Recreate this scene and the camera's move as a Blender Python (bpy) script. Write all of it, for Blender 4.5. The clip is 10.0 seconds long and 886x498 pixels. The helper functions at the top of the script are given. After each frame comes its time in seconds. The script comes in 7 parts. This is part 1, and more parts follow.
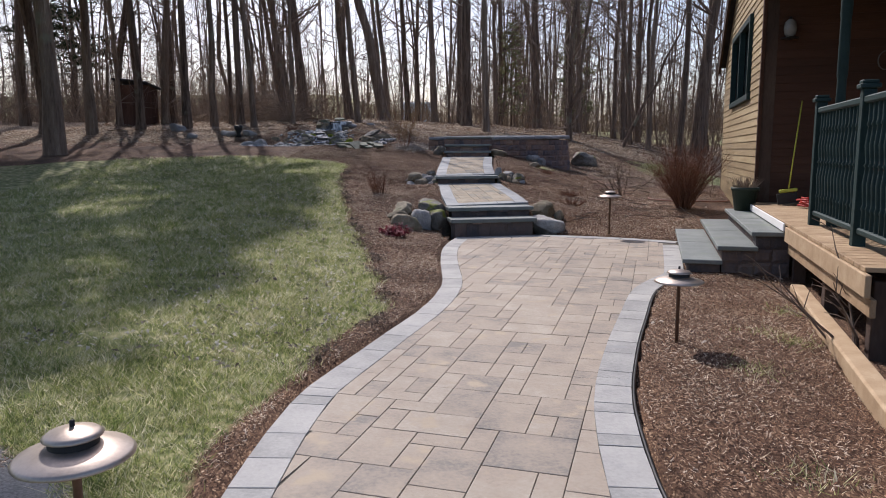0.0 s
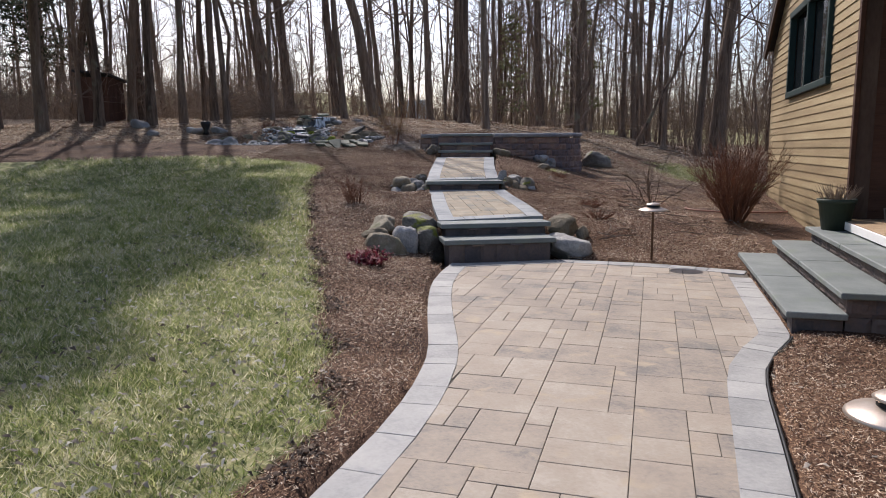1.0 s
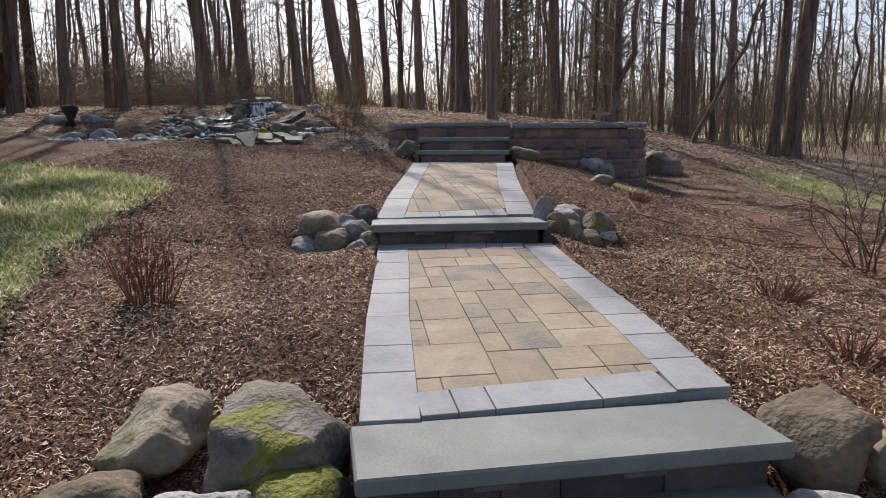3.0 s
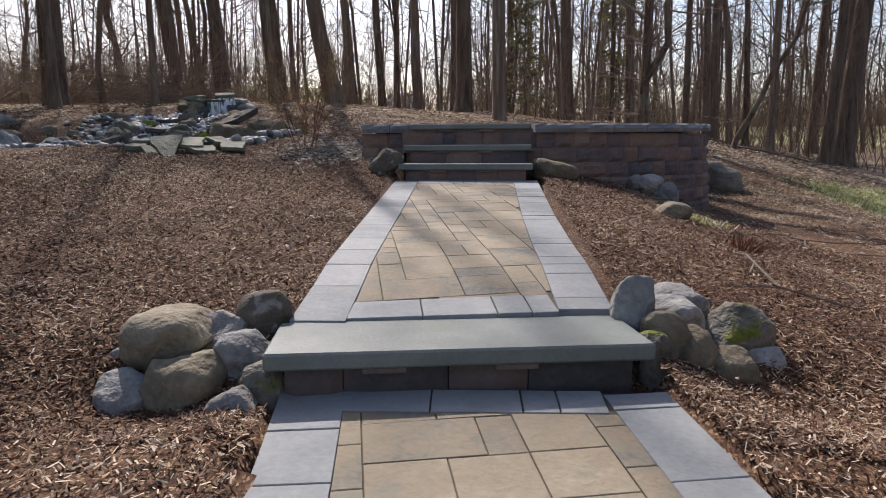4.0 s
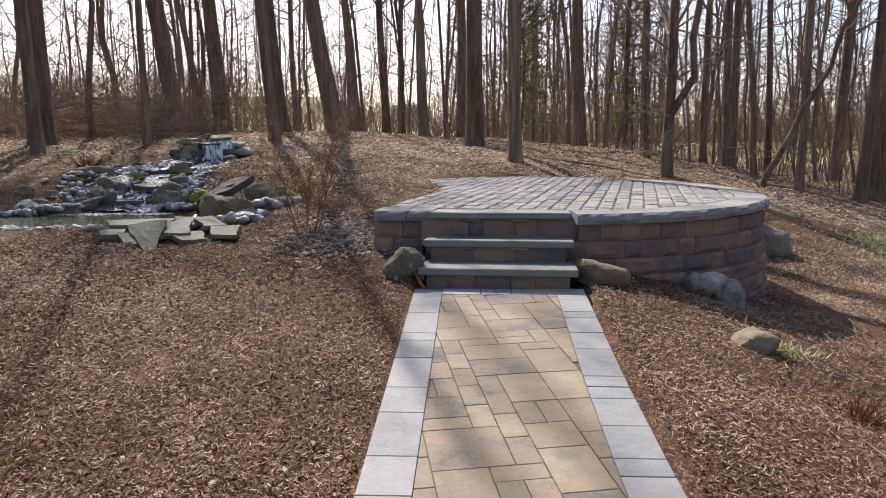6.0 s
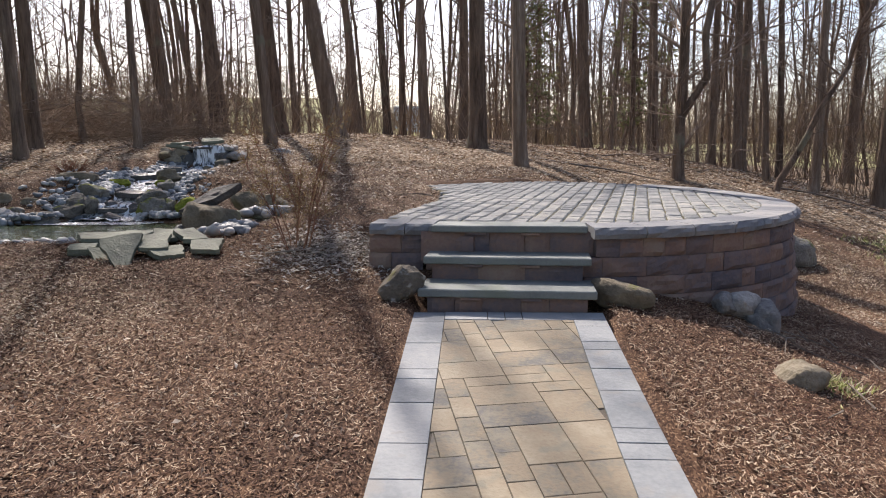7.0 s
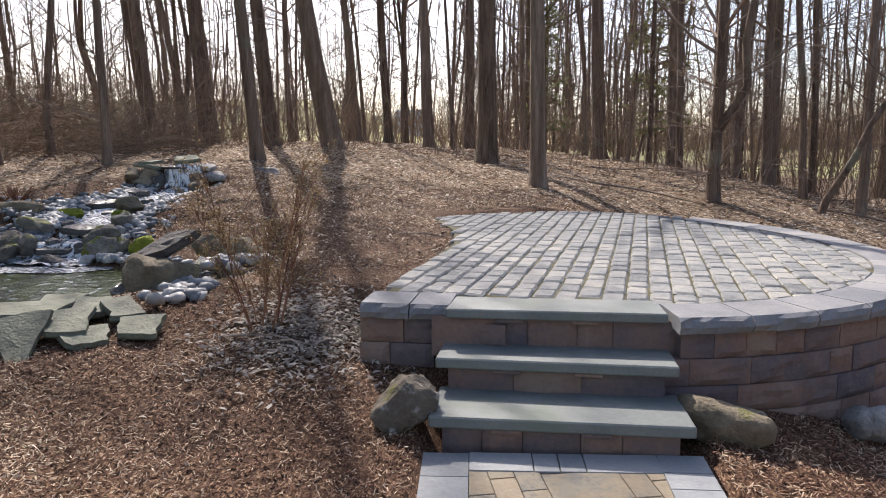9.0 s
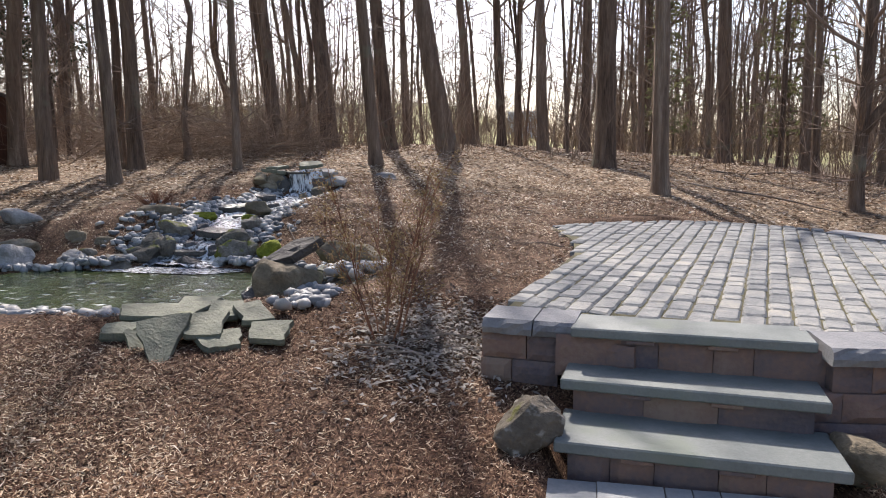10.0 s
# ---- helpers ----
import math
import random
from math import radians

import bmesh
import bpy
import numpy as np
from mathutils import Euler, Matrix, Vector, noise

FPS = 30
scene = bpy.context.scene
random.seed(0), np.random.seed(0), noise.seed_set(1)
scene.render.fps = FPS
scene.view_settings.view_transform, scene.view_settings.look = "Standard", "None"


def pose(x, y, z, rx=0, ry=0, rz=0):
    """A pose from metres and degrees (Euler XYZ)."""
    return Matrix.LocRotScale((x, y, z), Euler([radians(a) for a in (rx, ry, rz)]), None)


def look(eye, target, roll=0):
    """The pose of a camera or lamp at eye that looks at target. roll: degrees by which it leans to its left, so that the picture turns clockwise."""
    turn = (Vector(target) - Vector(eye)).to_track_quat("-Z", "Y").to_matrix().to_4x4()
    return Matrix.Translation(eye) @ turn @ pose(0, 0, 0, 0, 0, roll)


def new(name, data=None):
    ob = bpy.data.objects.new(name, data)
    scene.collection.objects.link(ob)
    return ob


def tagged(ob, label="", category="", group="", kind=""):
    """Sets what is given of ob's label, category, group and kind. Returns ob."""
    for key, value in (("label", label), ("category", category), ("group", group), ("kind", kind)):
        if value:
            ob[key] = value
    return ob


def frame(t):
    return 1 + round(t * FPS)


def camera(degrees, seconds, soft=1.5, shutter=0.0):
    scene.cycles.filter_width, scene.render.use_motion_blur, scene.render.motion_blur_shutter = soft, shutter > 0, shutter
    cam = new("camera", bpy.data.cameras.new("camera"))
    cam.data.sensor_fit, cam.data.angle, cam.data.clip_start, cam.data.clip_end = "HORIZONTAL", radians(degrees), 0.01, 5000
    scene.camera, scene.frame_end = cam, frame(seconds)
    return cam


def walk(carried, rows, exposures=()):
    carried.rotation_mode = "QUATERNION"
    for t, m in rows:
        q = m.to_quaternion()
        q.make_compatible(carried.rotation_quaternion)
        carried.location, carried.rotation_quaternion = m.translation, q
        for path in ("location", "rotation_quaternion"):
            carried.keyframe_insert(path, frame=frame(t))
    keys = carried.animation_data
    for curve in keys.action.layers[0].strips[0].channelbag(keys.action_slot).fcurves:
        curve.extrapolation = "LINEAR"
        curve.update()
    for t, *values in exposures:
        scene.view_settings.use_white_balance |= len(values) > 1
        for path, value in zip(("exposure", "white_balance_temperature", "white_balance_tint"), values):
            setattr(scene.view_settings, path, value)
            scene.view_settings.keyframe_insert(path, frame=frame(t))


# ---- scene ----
# Camera and its way: up the paved walk, over the steps, to the raised patio.
cam = camera(64.9, 10.0, 1.0)
PATH = [
    (0, (0.671, -2.124, 2.372), (0.591, -0.146, 2.093), -0.4),
    (0.5, (0.657, -0.853, 2.371), (0.583, 1.126, 2.09), -0.4),
    (1, (0.652, 0.561, 2.371), (0.579, 2.54, 2.09), -0.4),
    (1.5, (0.66, 2.147, 2.377), (0.589, 4.126, 2.094), -0.4),
    (2, (0.674, 3.828, 2.412), (0.602, 5.806, 2.125), -0.4),
    (2.5, (0.654, 5.619, 2.425), (0.584, 7.596, 2.133), -0.4),
    (2.7, (0.648, 6.35, 2.42), (0.578, 8.328, 2.129), -0.4),
    (3.8, (0.625, 10.056, 2.385), (0.553, 12.034, 2.099), -0.2),
    (4, (0.606, 10.422, 2.507), (0.534, 12.4, 2.222), -0.2),
    (4.5, (0.532, 10.933, 2.844), (0.46, 12.912, 2.565), -0.2),
    (5, (0.437, 11.238, 3.065), (0.363, 13.218, 2.789), -0.3),
    (5.5, (0.372, 11.429, 3.187), (0.297, 13.408, 2.912), -0.3),
    (6, (0.354, 11.557, 3.273), (0.278, 13.537, 3.002), -0.3),
    (6.2, (0.347, 11.623, 3.295), (0.271, 13.603, 3.024), -0.3),
    (7.3, (0.312, 12.439, 3.332), (0.228, 14.419, 3.065), -0.4),
    (7.5, (0.295, 12.645, 3.348), (0.21, 14.625, 3.079), -0.4),
    (8, (0.242, 13.17, 3.384), (0.156, 15.15, 3.115), -0.4),
    (8.5, (0.204, 13.584, 3.518), (0.117, 15.564, 3.252), -0.3),
    (9, (0.156, 13.8, 3.623), (0.071, 15.781, 3.36), -0.2),
    (9.5, (0.107, 13.875, 3.673), (-0.026, 15.853, 3.412), -0.3),
    (10, (0.057, 13.874, 3.69), (-0.337, 15.818, 3.432), -0.2),
]
EXPOSURES = [(0, 0.0, 6150, 19), (1, 0.12, 6250, 18), (2.5, 0.17, 6450, 18), (4, 0.12, 6450, 17), (5, 0.36, 6650, 18), (5.5, 0.46, 6700, 18), (7.5, 0.53, 6600, 17), (10, 0.7, 6550, 17)]
walk(cam, [(t, look(eye, target, roll)) for t, eye, target, roll in PATH], EXPOSURES)

# Daylight: a bright hazy spring sky and one sun behind the wood, a little to the left.
SUN_LEFT, SUN_HIGH = 22.0, 45.0
world = bpy.data.worlds.new("sky")
scene.world = world
world.use_nodes = True
wn = world.node_tree
sky = wn.nodes.new("ShaderNodeTexSky")
sky.sky_type = "NISHITA"
sky.sun_disc = False
sky.sun_elevation = radians(SUN_HIGH)
sky.sun_rotation = radians(-SUN_LEFT)
sky.dust_density = 2.3
sky.ozone_density = 0.8
sky.air_density = 1.0
wn.links.new(sky.outputs[0], wn.nodes["Background"].inputs["Color"])
wn.nodes["Background"].inputs["Strength"].default_value = 0.15
sun = new("sun", bpy.data.lights.new("sun", "SUN"))
sun.data.energy = 4.8
sun.data.angle = radians(0.6)
sun.data.color = (1.0, 0.95, 0.86)
sa, se = radians(SUN_LEFT), radians(SUN_HIGH)
sun.matrix_world = look(Vector((-math.sin(sa) * math.cos(se), math.cos(sa) * math.cos(se), math.sin(se))) * 60, (0, 0, 0))


# ---------------------------------------------------------------- materials
def mat(name, colours, scale=6.0, rough=0.8, bump=0.3, fine=60.0, metal=0.0, per="none", vary=0.25, detail=6.0, spec=0.3,
        stretch=(1, 1, 1), dist=0.02, blotch=None, trans=0.0, moss=None):
    """A surface from two scales of noise between the colours; per: 'object' or 'island' shifts the tone piece by piece."""
    m = bpy.data.materials.new(name)
    m.use_nodes = True
    n, l = m.node_tree.nodes, m.node_tree.links
    b = n["Principled BSDF"]
    tc = n.new("ShaderNodeTexCoord")
    mp = n.new("ShaderNodeMapping")
    mp.inputs["Scale"].default_value = stretch
    geo = n.new("ShaderNodeNewGeometry")
    l.new(geo.outputs["Position"], mp.inputs["Vector"])
    big = n.new("ShaderNodeTexNoise")
    big.inputs["Scale"].default_value = scale
    big.inputs["Detail"].default_value = detail
    big.inputs["Roughness"].default_value = 0.62
    l.new(mp.outputs[0], big.inputs["Vector"])
    small = n.new("ShaderNodeTexNoise")
    small.inputs["Scale"].default_value = fine
    small.inputs["Detail"].default_value = 4.0
    l.new(mp.outputs[0], small.inputs["Vector"])
    fac = big.outputs["Fac"]
    mix = n.new("ShaderNodeMath")
    mix.operation = "MULTIPLY_ADD"
    l.new(small.outputs["Fac"], mix.inputs[0])
    mix.inputs[1].default_value = 0.4
    l.new(fac, mix.inputs[2])
    fac = mix.outputs[0]
    lo = 0.42
    if per != "none":
        rnd = n.new("ShaderNodeObjectInfo").outputs["Random"] if per == "object" else geo.outputs["Random Per Island"]
        add = n.new("ShaderNodeMath")
        add.operation = "MULTIPLY_ADD"
        l.new(rnd, add.inputs[0])
        add.inputs[1].default_value = vary
        l.new(fac, add.inputs[2])
        off = n.new("ShaderNodeMath")
        off.operation = "SUBTRACT"
        l.new(add.outputs[0], off.inputs[0])
        off.inputs[1].default_value = vary / 2
        fac = off.outputs[0]
    ramp = n.new("ShaderNodeValToRGB")
    e = ramp.color_ramp.elements
    e[0].position, e[1].position = lo, 1.0
    k = len(colours)
    e[0].color, e[1].color = (*colours[0], 1), (*colours[-1], 1)
    for i in range(1, k - 1):
        q = e.new(lo + (1.0 - lo) * i / (k - 1))
        q.color = (*colours[i], 1)
    l.new(fac, ramp.inputs[0])
    col = ramp.outputs[0]
    if blotch:
        bn = n.new("ShaderNodeTexNoise")
        bn.inputs["Scale"].default_value = blotch[1]
        bn.inputs["Detail"].default_value = 5.0
        l.new(geo.outputs["Position"], bn.inputs["Vector"])
        br = n.new("ShaderNodeValToRGB")
        br.color_ramp.elements[0].position, br.color_ramp.elements[1].position = blotch[2], blotch[2] + 0.1
        l.new(bn.outputs["Fac"], br.inputs[0])
        mx = n.new("ShaderNodeMixRGB")
        l.new(br.outputs[0], mx.inputs[0])
        l.new(col, mx.inputs[1])
        mx.inputs[2].default_value = (*blotch[0], 1)
        col = mx.outputs[0]
    if moss:
        # moss settles in patches on the upper faces
        mn = n.new("ShaderNodeTexNoise")
        mn.inputs["Scale"].default_value = moss[1]
        mn.inputs["Detail"].default_value = 7.0
        l.new(geo.outputs["Position"], mn.inputs["Vector"])
        sx = n.new("ShaderNodeSeparateXYZ")
        l.new(geo.outputs["Normal"], sx.inputs[0])
        up = n.new("ShaderNodeMath")
        up.operation = "MULTIPLY_ADD"
        l.new(sx.outputs["Z"], up.inputs[0])
        up.inputs[1].default_value = 0.16
        l.new(mn.outputs["Fac"], up.inputs[2])
        mr = n.new("ShaderNodeValToRGB")
        mr.color_ramp.elements[0].position, mr.color_ramp.elements[1].position = moss[2], moss[2] + 0.07
        l.new(up.outputs[0], mr.inputs[0])
        tone = n.new("ShaderNodeMixRGB")
        l.new(small.outputs["Fac"], tone.inputs[0])
        tone.inputs[1].default_value = (*(c * 0.35 for c in moss[0]), 1)
        tone.inputs[2].default_value = (*(c * 1.5 for c in moss[0]), 1)
        mm = n.new("ShaderNodeMixRGB")
        l.new(mr.outputs[0], mm.inputs[0])
        l.new(col, mm.inputs[1])
        l.new(tone.outputs[0], mm.inputs[2])
        col = mm.outputs[0]
    l.new(col, b.inputs["Base Color"])
    b.inputs["Roughness"].default_value = rough
    b.inputs["Metallic"].default_value = metal
    b.inputs["Specular IOR Level"].default_value = spec
    if bump:
        bp = n.new("ShaderNodeBump")
        bp.inputs["Strength"].default_value = bump
        bp.inputs["Distance"].default_value = dist
        l.new(mix.outputs[0], bp.inputs["Height"])
        l.new(bp.outputs[0], b.inputs["Normal"])
    if trans:
        # thin blades and leaves let light through
        tr = n.new("ShaderNodeBsdfTranslucent")
        l.new(col, tr.inputs["Color"])
        mx = n.new("ShaderNodeMixShader")
        mx.inputs[0].default_value = trans
        l.new(b.outputs[0], mx.inputs[1])
        l.new(tr.outputs[0], mx.inputs[2])
        l.new(mx.outputs[0], n["Material Output"].inputs["Surface"])
    return m


M_PAVER = mat("tan_paver", [(0.19, 0.172, 0.15), (0.27, 0.23, 0.187), (0.315, 0.262, 0.205), (0.335, 0.287, 0.228), (0.38, 0.33, 0.268)], 3.5, 0.75, 0.4, 45, per="object", vary=0.32, blotch=((0.37, 0.30, 0.215), 5.0, 0.60))
M_BORDER = mat("grey_paver", [(0.235, 0.235, 0.225), (0.33, 0.325, 0.308), (0.40, 0.39, 0.365)], 3.5, 0.75, 0.35, 45, per="object", vary=0.3, blotch=((0.27, 0.272, 0.268), 5.0, 0.62))
M_BLUEBORDER = mat("blue_grey_paver", [(0.19, 0.205, 0.215), (0.27, 0.285, 0.29), (0.34, 0.345, 0.34)], 3.5, 0.75, 0.35, 45, per="object", vary=0.3, blotch=((0.27, 0.265, 0.25), 5.0, 0.62))
M_BLUESTONE = mat("bluestone", [(0.128, 0.143, 0.138), (0.178, 0.197, 0.187), (0.24, 0.258, 0.243)], 3.0, 0.6, 0.2, 70, per="object", vary=0.12, blotch=((0.17, 0.195, 0.165), 2.2, 0.56))
M_PAVER2 = mat("golden_paver", [(0.13, 0.125, 0.115), (0.205, 0.18, 0.135), (0.255, 0.205, 0.14), (0.28, 0.235, 0.165), (0.32, 0.275, 0.20)], 4.5, 0.75, 0.45, 45, per="object", vary=0.38, blotch=((0.22, 0.20, 0.15), 6.0, 0.58))
M_BLOCK = mat("wall_block", [(0.115, 0.10, 0.11), (0.175, 0.135, 0.128), (0.235, 0.155, 0.125), (0.27, 0.20, 0.155)], 3.0, 0.9, 0.7, 40, per="object", vary=0.42)
M_COPING = mat("coping", [(0.165, 0.172, 0.185), (0.235, 0.238, 0.242), (0.33, 0.318, 0.30)], 3.0, 0.85, 0.5, 50, per="object", vary=0.35)
M_COBBLE = mat("cobble", [(0.135, 0.143, 0.145), (0.21, 0.216, 0.212), (0.285, 0.285, 0.268), (0.36, 0.342, 0.295)], 7.0, 0.85, 0.7, 50, per="object", vary=0.28)
M_MOSSJOINT = mat("mossy_joint_sand", [(0.045, 0.042, 0.022), (0.10, 0.092, 0.05), (0.16, 0.14, 0.085)], 6, 0.95, 0.6, 90)
M_JOINT = mat("joint_sand", [(0.085, 0.072, 0.058), (0.15, 0.13, 0.105)], 20, 0.95, 0.5, 120)
M_BARK = mat("bark", [(0.056, 0.038, 0.028), (0.155, 0.11, 0.08), (0.23, 0.17, 0.125), (0.37, 0.29, 0.22)], 9, 0.95, 1.0, 55, per="object", vary=0.25, stretch=(1, 1, 0.1), dist=0.07, blotch=((0.22, 0.205, 0.145), 1.6, 0.62))
M_TWIG = mat("twig", [(0.11, 0.08, 0.06), (0.21, 0.155, 0.118), (0.33, 0.255, 0.20)], 3, 0.9, 0.0, 20, per="object", vary=0.3)
M_BRUSH = mat("brush_twig", [(0.14, 0.098, 0.066), (0.26, 0.188, 0.13), (0.37, 0.28, 0.20)], 2, 0.9, 0.0, 20, per="island", vary=0.4)
M_REDTWIG = mat("red_twig", [(0.11, 0.05, 0.03), (0.21, 0.095, 0.055), (0.30, 0.165, 0.10)], 2, 0.85, 0.0, 20, per="island", vary=0.4)
M_NEEDLE = mat("needles", [(0.012, 0.022, 0.012), (0.03, 0.045, 0.022), (0.06, 0.075, 0.035)], 2, 0.8, 0.0, 20, per="island", vary=0.5, trans=0.25)
M_PALECHIP = mat("pale_chip", [(0.10, 0.06, 0.036), (0.22, 0.15, 0.092), (0.33, 0.24, 0.15), (0.45, 0.35, 0.235), (0.64, 0.54, 0.41)], 1.0, 0.85, 0.0, 20, per="island", vary=0.8)
M_MOTTLED = mat("mottled_stone", [(0.07, 0.06, 0.048), (0.13, 0.11, 0.085), (0.20, 0.17, 0.13)], 7, 0.9, 0.8, 30, dist=0.06, blotch=((0.30, 0.285, 0.25), 15.0, 0.56), moss=((0.10, 0.10, 0.025), 5.0, 0.72))
M_SOIL = mat("dark_soil", [(0.04, 0.028, 0.02), (0.085, 0.06, 0.044), (0.15, 0.11, 0.08)], 2.0, 0.95, 0.0, 20, per="island", vary=0.7)
M_STRAW = mat("straw", [(0.22, 0.18, 0.10), (0.42, 0.36, 0.22), (0.62, 0.54, 0.36)], 1.0, 0.8, 0.0, 20, per="island", vary=0.8, trans=0.2)
M_OLIVE = mat("olive_needles", [(0.12, 0.13, 0.065), (0.20, 0.205, 0.10), (0.28, 0.28, 0.14)], 2, 0.8, 0.0, 20, per="island", vary=0.5, trans=0.35)
M_CHIP = mat("mulch_chip", [(0.055, 0.025, 0.014), (0.135, 0.066, 0.037), (0.20, 0.105, 0.061), (0.265, 0.152, 0.091), (0.40, 0.27, 0.175), (0.66, 0.54, 0.41)], 1.0, 0.85, 0.0, 20, per="island", vary=0.8)
M_REDCHIP = mat("red_mulch_chip", [(0.06, 0.026, 0.015), (0.125, 0.06, 0.035), (0.165, 0.085, 0.05), (0.205, 0.115, 0.07), (0.27, 0.17, 0.108), (0.50, 0.38, 0.265)], 1.0, 0.85, 0.0, 20, per="island", vary=0.8)
M_LEAF = mat("dry_leaf", [(0.09, 0.052, 0.031), (0.24, 0.15, 0.09), (0.40, 0.285, 0.19), (0.70, 0.62, 0.51)], 1.0, 0.75, 0.0, 20, per="island", vary=0.8, trans=0.3)
M_GRASS = mat("grass_blade", [(0.125, 0.17, 0.048), (0.30, 0.35, 0.11), (0.52, 0.51, 0.245), (0.80, 0.74, 0.55)], 3.2, 0.5, 0.0, 14, per="island", vary=0.65, trans=0.5)
M_ROCK = mat("field_stone", [(0.115, 0.094, 0.064), (0.205, 0.172, 0.12), (0.34, 0.30, 0.225)], 4, 0.9, 0.7, 38, dist=0.05, per="object", vary=0.3, blotch=((0.17, 0.165, 0.10), 3.0, 0.60), moss=((0.12, 0.125, 0.03), 3.5, 0.80))
M_GREYROCK = mat("grey_stone", [(0.16, 0.155, 0.15), (0.27, 0.262, 0.25), (0.42, 0.405, 0.38)], 5, 0.85, 0.6, 40, dist=0.05, per="object", vary=0.3, blotch=((0.48, 0.47, 0.44), 6.0, 0.62))
M_MOSSROCK = mat("mossy_stone", [(0.075, 0.068, 0.056), (0.15, 0.135, 0.11), (0.26, 0.24, 0.20)], 5, 0.75, 0.7, 40, dist=0.05, per="object", vary=0.3, moss=((0.15, 0.16, 0.02), 4.0, 0.64))
M_SLAB = mat("flagstone", [(0.085, 0.09, 0.07), (0.145, 0.155, 0.112), (0.215, 0.222, 0.165)], 4, 0.75, 0.6, 50, dist=0.03, per="object", vary=0.3, blotch=((0.20, 0.21, 0.12), 3.0, 0.60))
M_PEBBLE = mat("pebble", [(0.10, 0.11, 0.118), (0.20, 0.213, 0.225), (0.30, 0.308, 0.31), (0.44, 0.43, 0.405)], 3, 0.6, 0.1, 60, per="island", vary=0.8)
M_PALEPEBBLE = mat("pale_pebble", [(0.16, 0.168, 0.175), (0.28, 0.285, 0.29), (0.42, 0.40, 0.37)], 3, 0.55, 0.1, 60, per="island", vary=0.8)
M_WETROCK = mat("wet_stone", [(0.03, 0.03, 0.028), (0.06, 0.058, 0.052), (0.11, 0.10, 0.09)], 5, 0.28, 0.7, 40, dist=0.04, per="object", vary=0.3, spec=0.6)
M_DARKSLAB = mat("dark_slab", [(0.06, 0.055, 0.05), (0.11, 0.10, 0.092), (0.17, 0.16, 0.145)], 5, 0.75, 0.7, 40, dist=0.04, per="object", vary=0.3)
M_STEPBLOCK = mat("step_block", [(0.07, 0.064, 0.066), (0.105, 0.088, 0.085), (0.145, 0.108, 0.094), (0.17, 0.14, 0.12)], 3.0, 0.9, 0.7, 40, per="object", vary=0.4)
M_GREYLEAF = mat("grey_leaf", [(0.12, 0.095, 0.078), (0.26, 0.225, 0.195), (0.42, 0.385, 0.345), (0.62, 0.585, 0.53)], 1.0, 0.8, 0.0, 20, per="island", vary=0.8, trans=0.45)
M_MOSS = mat("moss", [(0.08, 0.10, 0.012), (0.20, 0.22, 0.025), (0.34, 0.35, 0.05)], 14, 0.95, 1.0, 90, dist=0.04)
M_SIDING = mat("cedar_siding", [(0.20, 0.142, 0.075), (0.315, 0.237, 0.128), (0.41, 0.325, 0.19)], 1.5, 0.7, 0.2, 40, per="object", vary=0.3, stretch=(0.25, 0.25, 3))
# dark brown boards, with some of the porch's shade put into the colour
M_BROWN = mat("shade_darkened_brown", [(0.036, 0.015, 0.008), (0.062, 0.026, 0.014), (0.09, 0.042, 0.024)], 1.5, 0.75, 0.2, 40, per="object", vary=0.2, stretch=(0.25, 0.25, 3))
M_GREEN = mat("green_paint", [(0.008, 0.022, 0.021), (0.012, 0.031, 0.030), (0.018, 0.041, 0.040)], 4, 0.6, 0.05, 60, spec=0.25)
M_DECK = mat("deck_wood", [(0.26, 0.17, 0.095), (0.38, 0.265, 0.155), (0.47, 0.35, 0.22)], 2, 0.75, 0.3, 40, per="object", vary=0.25, stretch=(3, 3, 3))
M_DARKWOOD = mat("weathered_wood", [(0.035, 0.022, 0.016), (0.07, 0.044, 0.032), (0.10, 0.07, 0.05)], 3, 0.85, 0.4, 40, stretch=(1, 1, 0.3))
M_SHED = mat("stained_boards", [(0.06, 0.028, 0.018), (0.105, 0.052, 0.035), (0.15, 0.08, 0.055)], 3, 0.85, 0.4, 40, per="object", vary=0.25, stretch=(1, 1, 0.2))
M_LOG = mat("dead_wood", [(0.12, 0.095, 0.075), (0.22, 0.18, 0.145), (0.32, 0.275, 0.23)], 4, 0.95, 0.6, 40)
M_ROOF = mat("roof_shingle", [(0.03, 0.03, 0.03), (0.06, 0.057, 0.055)], 8, 0.9, 0.4, 60)
M_LAMP = mat("lamp_metal", [(0.36, 0.30, 0.25), (0.46, 0.39, 0.33), (0.54, 0.47, 0.40)], 6, 0.38, 0.05, 90, metal=0.75)
M_POST = mat("lamp_stem", [(0.10, 0.06, 0.04), (0.17, 0.105, 0.07)], 8, 0.6, 0.1, 60, metal=0.4)
M_BLACK = mat("black_plastic", [(0.012, 0.012, 0.012), (0.025, 0.025, 0.025)], 6, 0.5, 0.05, 60)
M_POT = mat("green_pot", [(0.022, 0.032, 0.022), (0.04, 0.055, 0.038)], 6, 0.55, 0.1, 60)
M_YELLOW = mat("yellow_plastic", [(0.42, 0.42, 0.05), (0.55, 0.53, 0.07)], 6, 0.45, 0.0, 60)
M_RED = mat("red_rubber", [(0.38, 0.03, 0.025), (0.5, 0.05, 0.04)], 6, 0.45, 0.0, 60)
M_HOSE = mat("terracotta_hose", [(0.30, 0.13, 0.09), (0.42, 0.22, 0.16)], 6, 0.5, 0.0, 60)
